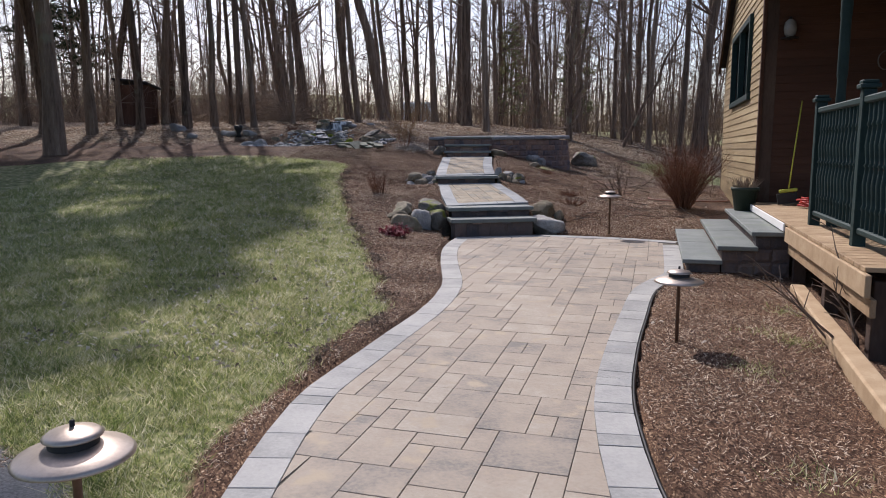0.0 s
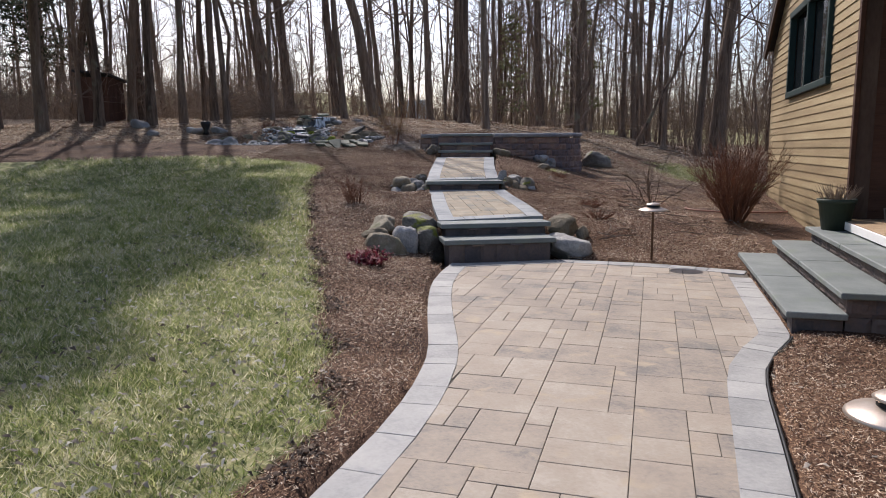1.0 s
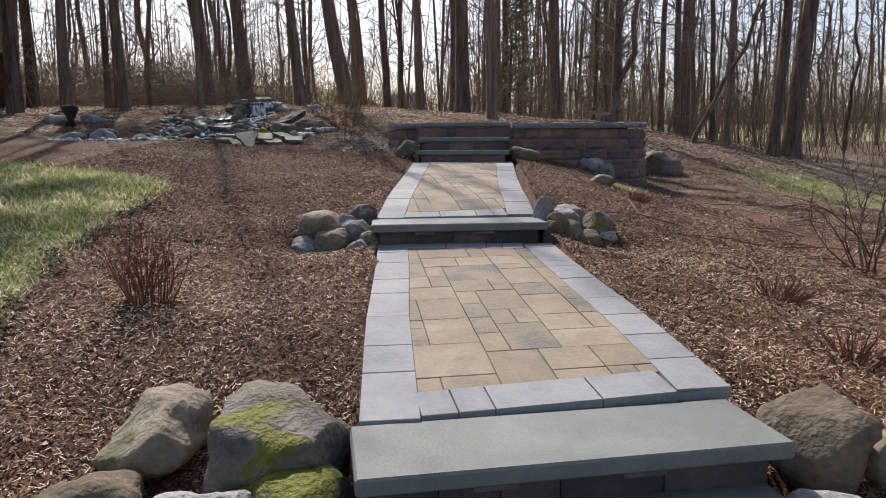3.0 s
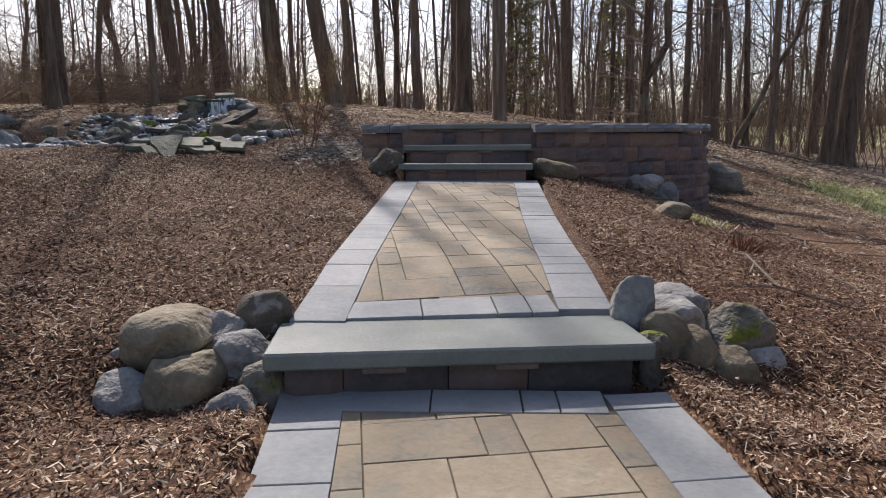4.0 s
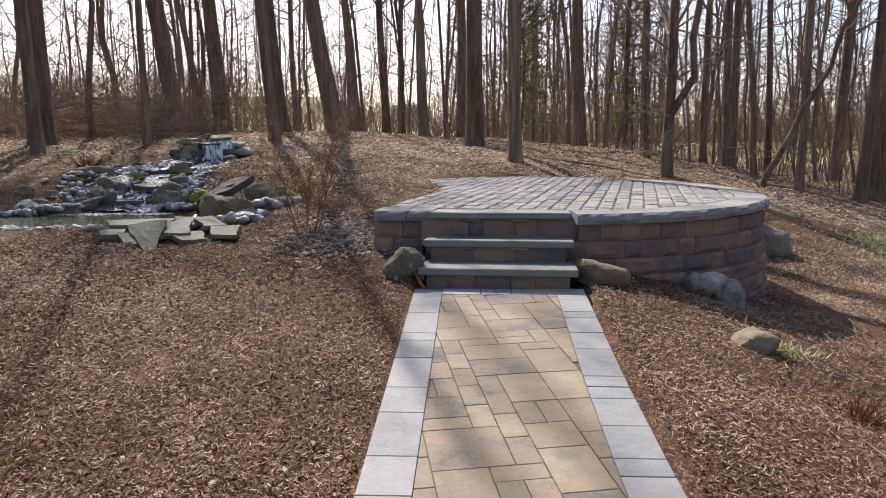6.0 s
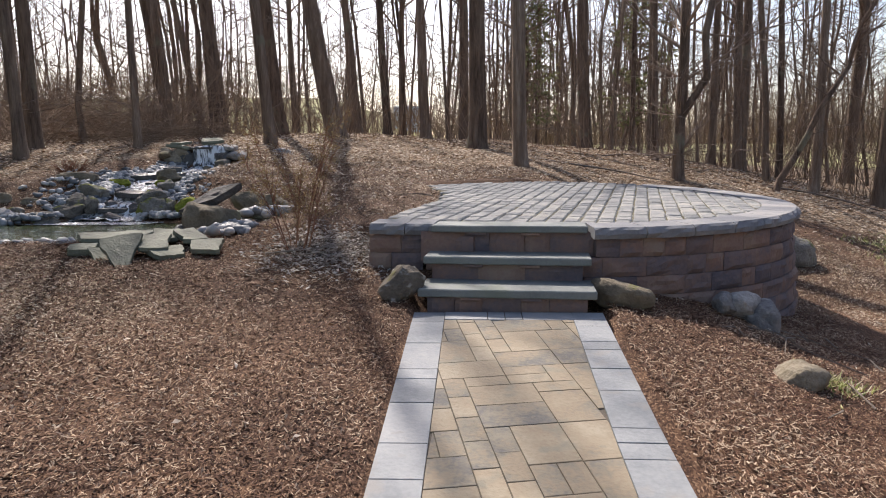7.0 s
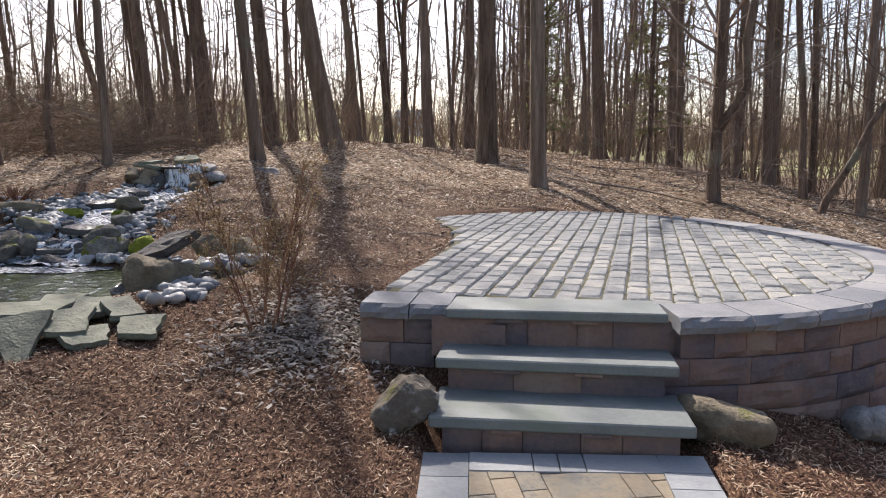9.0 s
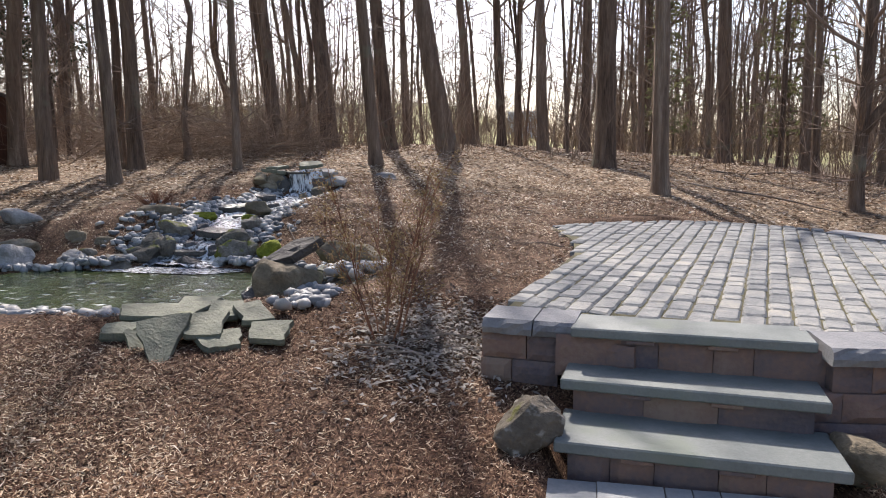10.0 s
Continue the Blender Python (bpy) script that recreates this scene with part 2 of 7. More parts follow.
M_REDLEAF = mat("red_leaf", [(0.05, 0.009, 0.014), (0.14, 0.018, 0.03), (0.24, 0.055, 0.07), (0.42, 0.25, 0.25)], 3, 0.6, 0.0, 30, per="island", vary=0.6, trans=0.35)
M_BUD = mat("ochre_bud", [(0.17, 0.11, 0.05), (0.28, 0.195, 0.09), (0.38, 0.29, 0.15)], 3, 0.7, 0.0, 30, per="island", vary=0.5, trans=0.35)
M_FROST = mat("frosted_glass", [(0.26, 0.25, 0.24), (0.36, 0.35, 0.33)], 6, 0.15, 0.0, 60, spec=0.6, trans=0.3)
M_WHITE = mat("white_trim", [(0.70, 0.70, 0.68), (0.8, 0.8, 0.78)], 4, 0.5, 0.03, 60)
M_BLUE = mat("blue_paint", [(0.55, 0.68, 0.80), (0.62, 0.74, 0.85)], 4, 0.6, 0.1, 30)
M_METALGREY = mat("grey_iron", [(0.10, 0.10, 0.10), (0.18, 0.18, 0.175)], 8, 0.55, 0.2, 60, metal=0.5)


M_PANE = mat("dark_pane", [(0.01, 0.012, 0.014), (0.016, 0.018, 0.02)], 2, 0.04, 0.0, 20, spec=0.9)


def water_mat(name, base, rough, bump, scale, white):
    m = bpy.data.materials.new(name)
    m.use_nodes = True
    n, l = m.node_tree.nodes, m.node_tree.links
    b = n["Principled BSDF"]
    geo = n.new("ShaderNodeNewGeometry")
    no = n.new("ShaderNodeTexNoise")
    no.inputs["Scale"].default_value = scale
    no.inputs["Detail"].default_value = 5.0
    pull = n.new("ShaderNodeMapping")
    pull.inputs["Scale"].default_value = (1.0, 1.0, 0.22)
    l.new(geo.outputs["Position"], pull.inputs["Vector"])
    l.new(pull.outputs[0], no.inputs["Vector"])
    rp = n.new("ShaderNodeValToRGB")
    rp.color_ramp.elements[0].position, rp.color_ramp.elements[1].position = white, white + 0.14
    rp.color_ramp.elements[0].color, rp.color_ramp.elements[1].color = (*base, 1), (0.75, 0.78, 0.8, 1)
    l.new(no.outputs["Fac"], rp.inputs[0])
    l.new(rp.outputs[0], b.inputs["Base Color"])
    b.inputs["Roughness"].default_value = rough
    b.inputs["IOR"].default_value = 1.33
    b.inputs["Specular IOR Level"].default_value = 0.6
    bp = n.new("ShaderNodeBump")
    bp.inputs["Strength"].default_value = bump
    bp.inputs["Distance"].default_value = 0.03
    l.new(no.outputs["Fac"], bp.inputs["Height"])
    l.new(bp.outputs[0], b.inputs["Normal"])
    return m


# the pond's white streaks are foam flecks and sky sparkle painted into its colour
M_POND = water_mat("pond_water", (0.055, 0.075, 0.03), 0.04, 0.75, 9.0, 0.60)
M_FALL = water_mat("falling_water", (0.06, 0.065, 0.07), 0.08, 1.0, 22.0, 0.41)


# ---------------------------------------------------------------- lie of the land
LEFT = [(-40, 0.3), (-6, 0.8), (0, 1.0), (6, 1.24), (11, 1.72), (15.6, 2.3), (19.7, 2.68), (22.4, 3.15), (27, 3.55), (32, 3.9), (45, 4.3), (80, 4.8), (600, 5)]
MID = [(-40, 0.3), (-6, 0.78), (0, 0.9), (4.5, 1.02), (9, 1.15), (11, 1.53), (13, 1.8), (17, 2.22), (20, 2.75), (23.5, 2.95), (26, 3.12), (30, 3.48), (34, 3.7), (45, 4.0), (80, 4.6), (600, 5)]
RIGHT = [(-40, 0.3), (-6, 0.74), (0, 0.82), (5, 0.9), (9.8, 1.14), (12.6, 1.32), (16, 1.58), (20, 1.66), (23, 2.05), (26.5, 2.68), (34, 3.4), (45, 3.7), (80, 4.2), (600, 4.6)]


def along(knots, y):
    if y <= knots[0][0]:
        return knots[0][1]
    for (a, p), (b, q) in zip(knots, knots[1:]):
        if y <= b:
            return p + (q - p) * (y - a) / (b - a)
    return knots[-1][1]


def ease(a, b, x):
    s = min(1.0, max(0.0, (x - a) / (b - a)))
    return s * s * (3 - 2 * s)


def soft_along(knots, y):
    return (along(knots, y - 1.2) + 2 * along(knots, y) + along(knots, y + 1.2)) / 4


def land(x, y):
    m = soft_along(MID, y)
    if x < 0.5:
        z = m + (soft_along(LEFT, y) - m) * ease(-0.5, 4.5, -x)
    else:
        z = m + (soft_along(RIGHT, y) - m) * ease(1.0, 4.2, x)
    # the ground falls away past the patio on the house side
    z -= 0.17 * min(7.0, max(0.0, x - 5.0)) * ease(13.5, 20.0, y) * ease(60.0, 42.0, y)
    # a far hill beyond the wood
    return z + 9.0 * ease(55, 120, y) * ease(-4, 30, -x)


# outlines of the paved ways: x of the edges by y, and the heights of their faces
WALK_L = [(-8, -0.1), (-1, -0.35), (0.2, -0.41), (1.15, -0.43), (1.75, -0.41), (2.2, -0.34), (2.6, -0.21), (3.3, -0.03), (4.05, 0.2), (4.8, 0.33), (5.4, 0.37), (6.2, 0.31), (7.0, 0.265), (7.8, 0.26), (8.4, 0.33), (9.0, 0.45)]
WALK_R = [(-8, 1.6), (-1, 1.48), (0.74, 1.49), (1.2, 1.53), (1.7, 1.59), (2.07, 1.66), (2.5, 1.77), (3.2, 1.97), (3.9, 2.2), (4.8, 2.48), (5.25, 2.7), (5.7, 3.05), (5.9, 3.14), (9.08, 3.95)]
WALK_B = [(0.45, 8.93), (1.72, 9.2), (1.88, 9.27), (2.3, 9.08), (2.85, 8.93), (3.2, 8.75), (3.95, 8.35)]
MID_L = [(9.4, 0.31), (9.9, 0.25), (10.9, 0.13), (12.1, 0.03), (12.75, -0.04)]
MID_R = [(9.7, 1.745), (11.1, 1.55), (12.1, 1.37), (12.85, 1.26)]
UP_L = [(12.6, -0.09), (17.1, -0.08)]
UP_R = [(12.6, 1.205), (14.2, 1.175), (15.2, 1.19), (17.1, 1.255)]
PATIO_C, PATIO_R, PATIO_Q = Vector((1.15, 20.1)), 2.58, 1.2     # centre, radius, stretch of the back half


def walk_z(y):
    return 0.87 + 0.0145 * y


def mid_z(y):
    return 1.43 + 0.082 * (y - 9.6) - 0.012 * ease(10.6, 9.9, y)


def up_z(y):
    return 1.885 + 0.079 * (y - 12.9) - 0.05 * ease(13.9, 13.1, y)


def patio_z(y):
    return 2.755 + 0.026 * (y - 17.7)


def patio_left(y):
    """The ragged left edge of the cobbles."""
    return along([(17.9, -0.5), (18.3, -0.40), (19.4, -0.21), (20.4, -0.03), (21.3, -0.07), (21.9, -0.22), (22.6, -0.46), (23.2, -0.5)], y)


RIM_A = -math.acos((0.02 - PATIO_C.x) / PATIO_R)
RIM_P = Vector((0.02, PATIO_C.y + PATIO_R * math.sin(RIM_A)))


def patio_pt(r, a):
    """A point of the patio's plan at a radius and an angle; beside the steps the rim runs straight."""
    a = (a + math.pi) % (2 * math.pi) - math.pi
    if radians(-135) < a < RIM_A:
        p = RIM_P + Vector((-0.99, 0.122)) * (RIM_A - a) * PATIO_R + Vector((-0.122, -0.99)) * (r - PATIO_R)
        return p.x, p.y
    return PATIO_C.x + r * math.cos(a), PATIO_C.y + r * math.sin(a) * (PATIO_Q if math.sin(a) > 0 else 1.0)


def patio_far(x, y):
    """How far from the patio's centre, with the back half drawn in."""
    if -0.8 < x < 0.02 and y < 18.6:
        return PATIO_R + Vector((-0.122, -0.99)).dot(Vector((x, y)) - RIM_P)
    return math.hypot(x - PATIO_C.x, (y - PATIO_C.y) / (PATIO_Q if y > PATIO_C.y else 1.0))


def inside_walk(x, y, grow=0.0):
    return -8 < y < along(WALK_B, x) + grow and along(WALK_L, y) - grow < x < along(WALK_R, y) + grow


def pond_shape(x, y):
    """Below 1 inside the pond."""
    a = math.atan2(y - 19.55, x + 4.25)
    r = 1.0 + 0.10 * math.sin(2 * a + 0.6) + 0.06 * math.sin(5 * a)
    return math.hypot((x + 4.25) / 1.8, (y - 19.55) / 1.25) / r


STREAM = [(20.7, 2.5), (21.0, 2.53), (21.1, 2.66), (21.5, 2.69), (21.6, 2.80), (22.5, 2.88), (22.6, 2.93), (23.4, 3.0), (24.2, 3.08), (24.36, 3.14), (24.42, 3.47), (24.9, 3.49)]


def stream_x(y):
    return -4.38 + 0.10 * math.sin((y - 20.7) * 2.2)


def ground_z(x, y):
    z = land(x, y) + 0.03 * noise.noise((x * 0.9, y * 0.9, 0)) + 0.012 * noise.noise((x * 3.1, y * 3.1, 4))
    # hollows in front of the two heaps of round stones
    z -= 0.15 * math.exp(-((x + 0.55) ** 2 / 0.22 + (y - 12.6) ** 2 / 0.12)) + 0.13 * math.exp(-((x - 1.75) ** 2 / 0.16 + (y - 12.85) ** 2 / 0.10))
    # mound of the waterfall
    z += 0.12 * math.exp(-((x + 4.4) ** 2 / 1.2 + (y - 24.8) ** 2 / 0.6))
    if 20.6 < y < 24.4:
        z = min(z, along(STREAM, y) - 0.06 + max(0.0, abs(x - stream_x(y)) - 0.25) * 0.38)
    if y < 10.6:
        # the ground comes down to the edge of the walk
        off = max(along(WALK_L, y) - x, x - along(WALK_R, y), y - along(WALK_B, x), 0.0)
        near = walk_z(y) + 0.012 + 0.02 * noise.noise((x * 2, y * 2, 6))
        z = near + (z - near) * ease(0.0, 1.5, off)
    if inside_walk(x, y, 0.05):
        z = min(z, walk_z(y) - 0.07)
    if 8.75 < y < 10.0 and 0.2 < x < 1.9:
        z = min(z, 0.9)
    if 9.3 < y < 12.9 and along(MID_L, y) - 0.02 < x < along(MID_R, y) + 0.02:
        z = min(z, mid_z(y) - 0.08)
    if 12.6 < y < 17.4 and -0.12 < x < 1.3:
        z = min(z, up_z(y) - 0.08)
    if patio_far(x, y) < PATIO_R - 0.15 and x > patio_left(y):
        z = min(z, patio_z(y) - 0.10)
    p = pond_shape(x, y)
    if p < 1.9:
        z = min(z, 2.51 + max(0.0, p - 1.05) * 0.5) if p > 0.95 else 2.15
    return z


def lawn_edge(y):
    return along([(-30, -0.66), (0, -0.64), (2.0, -0.56), (2.9, -0.42), (4.1, -0.12), (5.5, -0.4), (7, -0.8), (9.6, -1.45), (11.6, -1.95), (14.2, -2.25), (15.0, -3.3), (15.6, -4.6)], y)


def gravel_share(x, y):
    return ease(0.0, 0.3, 1 - math.hypot((x + 1.75) / 0.95, (y - 0.45) / 0.62) + 0.15 * noise.noise((x * 4, y * 4, 1)))


def lawn_share(x, y):
    """How far the place is lawn, 0 to 1."""
    wob = 0.25 * noise.noise((x * 1.3, y * 1.3, 7))
    back = along([(-60, 9.0), (-14, 12.5), (-9, 14.6), (-5, 15.4), (-2.5, 14.8), (3, 14.4)], x)
    s = ease(-0.12, 0.12, lawn_edge(y) - x + wob * 0.5) * ease(-0.3, 0.3, back - y + wob)
    # a thin green patch down the slope beside the wood
    far = 0.8 * ease(0.1, 0.7, 1.2 - math.hypot((x - 8.4) / 2.2, (y - 22.3) / 2.2) + wob)
    return max(s, far) * (1 - gravel_share(x, y))


def litter_share(x, y):
    return ease(23.2, 26.8, y + 5.5 * ease(-4.8, -7.5, x) + 0.8 * noise.noise((x * 0.5, y * 0.5, 2)) + 0.25 * max(0, x - 4))


# ---------------------------------------------------------------- mesh helpers
def finish(name, me, material, parent=None, label="", smooth=False):
    ob = new(name, me)
    if material:
        me.materials.append(material)
    if smooth:
        me.polygons.foreach_set("use_smooth", [True] * len(me.polygons))
    if parent is not None:
        ob.parent = parent
    if label:
        ob["label"] = label
    return ob


def part(name, bm, material, parent=None, label="", smooth=False):
    me = bpy.data.meshes.new(name)
    bm.normal_update()
    bm.to_mesh(me)
    bm.free()
    return finish(name, me, material, parent, label, smooth)


def pydata(name, verts, faces, material, parent=None, label="", smooth=False):
    me = bpy.data.meshes.new(name)
    me.from_pydata(verts, [], faces)
    me.update()
    return finish(name, me, material, parent, label, smooth)


def empty(name, label, category, group="", kind="", at=(0, 0, 0)):
    ob = new(name)
    ob.location = at
    ob.empty_display_size = 0.1
    return tagged(ob, label, category, group, kind)


def add_box(bm, size, m=Matrix(), bevel=0.0):
    r = bmesh.ops.create_cube(bm, size=1.0, matrix=m @ Matrix.Diagonal((*size, 1)))
    if bevel:
        bmesh.ops.bevel(bm, geom=list({e for v in r["verts"] for e in v.link_edges}), offset=bevel, segments=1, affect="EDGES")
    return r["verts"]


def box(name, size, m, material, parent=None, label="", bevel=0.006):
    bm = bmesh.new()
    add_box(bm, size, m, bevel)
    return part(name, bm, material, parent, label)


def tube_data(points, radii, sides, verts, faces, cap=False):
    """Adds a tapered tube along the points to the lists."""
    base = len(verts)
    k = len(points)
    for i, p in enumerate(points):
        d = (points[min(i + 1, k - 1)] - points[max(i - 1, 0)]).normalized()
        a = d.cross(Vector((0.31, 0.87, 0.38))).normalized()
        b = d.cross(a)
        for j in range(sides):
            w = 2 * math.pi * j / sides
            verts.append(p + (a * math.cos(w) + b * math.sin(w)) * radii[i])
    for i in range(k - 1):
        for j in range(sides):
            q = (j + 1) % sides
            faces.append((base + i * sides + j, base + i * sides + q, base + (i + 1) * sides + q, base + (i + 1) * sides + j))
    if cap:
        faces.append(tuple(base + j for j in range(sides))[::-1])
        faces.append(tuple(base + (k - 1) * sides + j for j in range(sides)))


def tube(name, points, radii, sides, material, parent=None, label=""):
    v, f = [], []
    points = [Vector(p) for p in points]
    if not isinstance(radii, (list, tuple)):
        radii = [radii] * len(points)
    tube_data(points, radii, sides, v, f, True)
    return pydata(name, v, f, material, parent, label, True)


def turned(name, profile, m, material, parent=None, label="", sides=20):
    """A turned shape from (radius, height) pairs."""
    v, f = [], []
    for r, h in profile:
        for j in range(sides):
            w = 2 * math.pi * j / sides
            v.append(m @ Vector((r * math.cos(w), r * math.sin(w), h)))
    for i in range(len(profile) - 1):
        for j in range(sides):
            q = (j + 1) % sides
            f.append((i * sides + j, i * sides + q, (i + 1) * sides + q, (i + 1) * sides + j))
    return pydata(name, v, f, material, parent, label, True)


def prism(poly, zf, thick, bevel, jitter=0.0, lift=0.0):
    """Vertices and faces of a flat stone piece with a chamfered upper edge."""
    k = len(poly)
    c = sum((Vector(p) for p in poly), Vector((0, 0))) / k
    dz = random.uniform(-jitter, jitter) + lift
    tx, ty = random.uniform(-jitter, jitter) * 2.5, random.uniform(-jitter, jitter) * 2.5
    rings = []
    for inset, drop in ((0, thick), (0, bevel * 0.8), (bevel, 0)):
        for p in poly:
            d = Vector(p) - c
            r = d.length
            q = c + d * max(0.2, (r - inset * 1.3) / r) if r else c
            rings.append((q.x, q.y, zf(q.y) + dz + tx * d.x + ty * d.y - drop))
    f = [tuple(range(2 * k, 3 * k))]
    for b in (0, k):
        for j in range(k):
            q = (j + 1) % k
            f.append((b + j, b + q, b + k + q, b + k + j))
    return rings, f


def area(poly):
    return 0.5 * sum(p[0] * q[1] - q[0] * p[1] for p, q in zip(poly, poly[1:] + poly[:1]))


def clip(poly, test):
    """The part of a polygon where test(x, y) > 0."""
    fine = []
    for p, q in zip(poly, poly[1:] + poly[:1]):
        n = max(1, int(math.hypot(q[0] - p[0], q[1] - p[1]) / 0.16))
        fine += [(p[0] + (q[0] - p[0]) * i / n, p[1] + (q[1] - p[1]) * i / n) for i in range(n)]
    vals = [test(*p) for p in fine]
    if all(v >= 0 for v in vals):
        return poly
    out = []
    for i, p in enumerate(fine):
        j = (i + 1) % len(fine)
        a, b = vals[i], vals[j]
        if a >= 0:
            out.append(p)
        if (a >= 0) != (b >= 0):
            s = a / (a - b)
            q = fine[j]
            out.append((p[0] + (q[0] - p[0]) * s, p[1] + (q[1] - p[1]) * s))
    tidy = [p for i, p in enumerate(out) if math.dist(p, out[i - 1]) > 0.012]
    return tidy


def ashlar(x0, x1, y0, y1, unit, turn, sizes, rng):
    """Random rectangular slabs that fill a turned grid; yields polygons."""
    c, s = math.cos(turn), math.sin(turn)
    span = max(x1 - x0, y1 - y0) * 0.75 + 1
    cx, cy = (x0 + x1) / 2, (y0 + y1) / 2
    n = int(2 * span / unit)
    used = set()
    for j in range(n):
        for i in range(n):
            if (i, j) in used:
                continue
            opts = [w for w in sizes if all((i + a, j + b) not in used for a in range(w[0]) for b in range(w[1]))] or [(1, 1)]
            w, h = rng.choice(opts)
            used.update((i + a, j + b) for a in range(w) for b in range(h))
            g = 0.0022
            u0, u1, v0, v1 = -span + i * unit + g, -span + (i + w) * unit - g, -span + j * unit + g, -span + (j + h) * unit - g
            yield [(cx + u * c - v * s, cy + u * s + v * c) for u, v in ((u0, v0), (u1, v0), (u1, v1), (u0, v1))]


def polyline(pts, step=0.05):
    out = []
    for p, q in zip(pts, pts[1:]):
        n = max(1, int(math.dist(p, q) / step))
        out += [(p[0] + (q[0] - p[0]) * i / n, p[1] + (q[1] - p[1]) * i / n) for i in range(n)]
    return out + [pts[-1]]


def smooth_line(pts, rounds=3):
    for _ in range(rounds):
        out = [pts[0]]
        for p, q in zip(pts, pts[1:]):
            out += [(0.75 * p[0] + 0.25 * q[0], 0.75 * p[1] + 0.25 * q[1]), (0.25 * p[0] + 0.75 * q[0], 0.25 * p[1] + 0.75 * q[1])]
        pts = out + [pts[-1]]
    return pts


def edging(pts, width, side, rng, lens=(0.14, 0.3, 0.3, 0.42)):
    """Border pieces along a line; side 1: to the right of its way. Yields polygons."""
    line = polyline(pts, 0.03)
    at = [0.0]
    for p, q in zip(line, line[1:]):
        at.append(at[-1] + math.dist(p, q))

    def place(s):
        s = min(max(s, 0), at[-1])
        i = min(max(1, int(np.searchsorted(at, s))), len(line) - 1)
        f = (s - at[i - 1]) / max(1e-6, at[i] - at[i - 1])
        a, b = Vector(line[i - 1]), Vector(line[i])
        i0, i1 = max(0, i - 4), min(len(line) - 1, i + 3)
        d = (Vector(line[i1]) - Vector(line[i0])).normalized()
        return a.lerp(b, f), Vector((d.y, -d.x)) * side * width

    s = 0.0
    while s < at[-1] - 0.05:
        e = min(at[-1], s + rng.choice(lens))
        if at[-1] - e < 0.1:
            e = at[-1]
        p, n = place(s + 0.003)
        q, m = place(e - 0.003)
        poly = [tuple(p), tuple(q), tuple(q + m), tuple(p + n)]
        yield poly if area(poly) > 0 else poly[::-1]
        s = e


def rock_mesh(seed, flat=0.75, sub=3, rough=0.35, chops=5, square=2.7):
    """A boulder: a rounded block with flattened sides, worn edges and a pitted skin."""
    rng = random.Random(seed)
    bm = bmesh.new()
    bmesh.ops.create_icosphere(bm, subdivisions=sub, radius=1.0)
    planes = []
    for _ in range(chops):
        d = Vector((rng.gauss(0, 1), rng.gauss(0, 1), rng.gauss(0, 1))).normalized()
        planes.append((d, rng.uniform(0.62, 0.92)))
    off = Vector((rng.uniform(0, 50), rng.uniform(0, 50), rng.uniform(0, 50)))
    sk = rng.uniform(-0.18, 0.18)
    for v in bm.verts:
        p = v.co.copy()
        p /= (abs(p.x) ** square + abs(p.y) ** square + abs(p.z) ** square) ** (1 / square)
        for d, h in planes:
            t = p.dot(d) - h
            if t > 0:
                p -= d * t * 0.93
        p *= 1 + rough * 0.55 * noise.noise(p * 0.9 + off) + rough * 0.20 * noise.noise(p * 2.6 + off) + rough * 0.09 * noise.noise(p * 7 + off) + rough * 0.045 * noise.noise(p * 17 + off)
        p.x += sk * p.z
        p.z *= flat
        v.co = p
    me = bpy.data.meshes.new("rock")
    bm.to_mesh(me)
    bm.free()
    me.polygons.foreach_set("use_smooth", [True] * len(me.polygons))
    return me


def rock(name, at, size, seed, material, label, category="rock", turn=0.0, tip=0.0, group="", sub=3, rough=0.35, chops=5):
    me = rock_mesh(seed, 1.0, sub, rough, chops)
    ob = finish(name, me, material)
    ob.matrix_world = Matrix.LocRotScale(at, Euler((radians(tip), radians(tip * 0.4), radians(turn))), size)
    return tagged(ob, label, category, group)


def slab(name, at, size, seed, material, label, turn=0.0, tip=(0, 0), group="", category="flagstone"):
    """An irregular split flagstone with ragged edges and a cleft face."""
    rng = random.Random(seed)
    k = rng.choice((4, 5, 5, 6))
    ang = sorted(2 * math.pi * (i + rng.uniform(-0.36, 0.36)) / k for i in range(k))
    rad = [rng.uniform(0.72, 1.2) for _ in range(k)]
    line = []
    for i in range(k):
        a, b = Vector((rad[i] * math.cos(ang[i]), rad[i] * math.sin(ang[i]))), Vector((rad[(i + 1) % k] * math.cos(ang[(i + 1) % k]), rad[(i + 1) % k] * math.sin(ang[(i + 1) % k])))
        for t in (0, 0.3, 0.65):
            line.append(a.lerp(b, t) * (1 + (rng.uniform(-0.05, 0.05) if t else -0.03)))
    n = len(line)
    v, f = [], []
    for z, s, j in ((-0.5, 0.93, 0.1), (-0.1, 1.0, 0.12), (0.40, 0.985, 0.1), (0.5, 0.955, 0.08), (0.5, 0.55, 0.16)):
        for p in line:
            v.append((p.x * s * (1 + rng.uniform(-0.02, 0.02)), p.y * s * (1 + rng.uniform(-0.02, 0.02)), z + rng.uniform(-j, j)))
    v.append((0, 0, 0.5))
    for r in range(4):
        for i in range(n):
            j = (i + 1) % n
            f.append((r * n + i, r * n + j, (r + 1) * n + j, (r + 1) * n + i))
    for i in range(n):
        f.append((4 * n + i, 4 * n + (i + 1) % n, 5 * n))
    f.append(tuple(range(n))[::-1])
    ob = pydata(name, v, f, material)
    ob.matrix_world = Matrix.LocRotScale(at, Euler((radians(tip[0]), radians(tip[1]), radians(turn))), size)
    return tagged(ob, label, category, group)


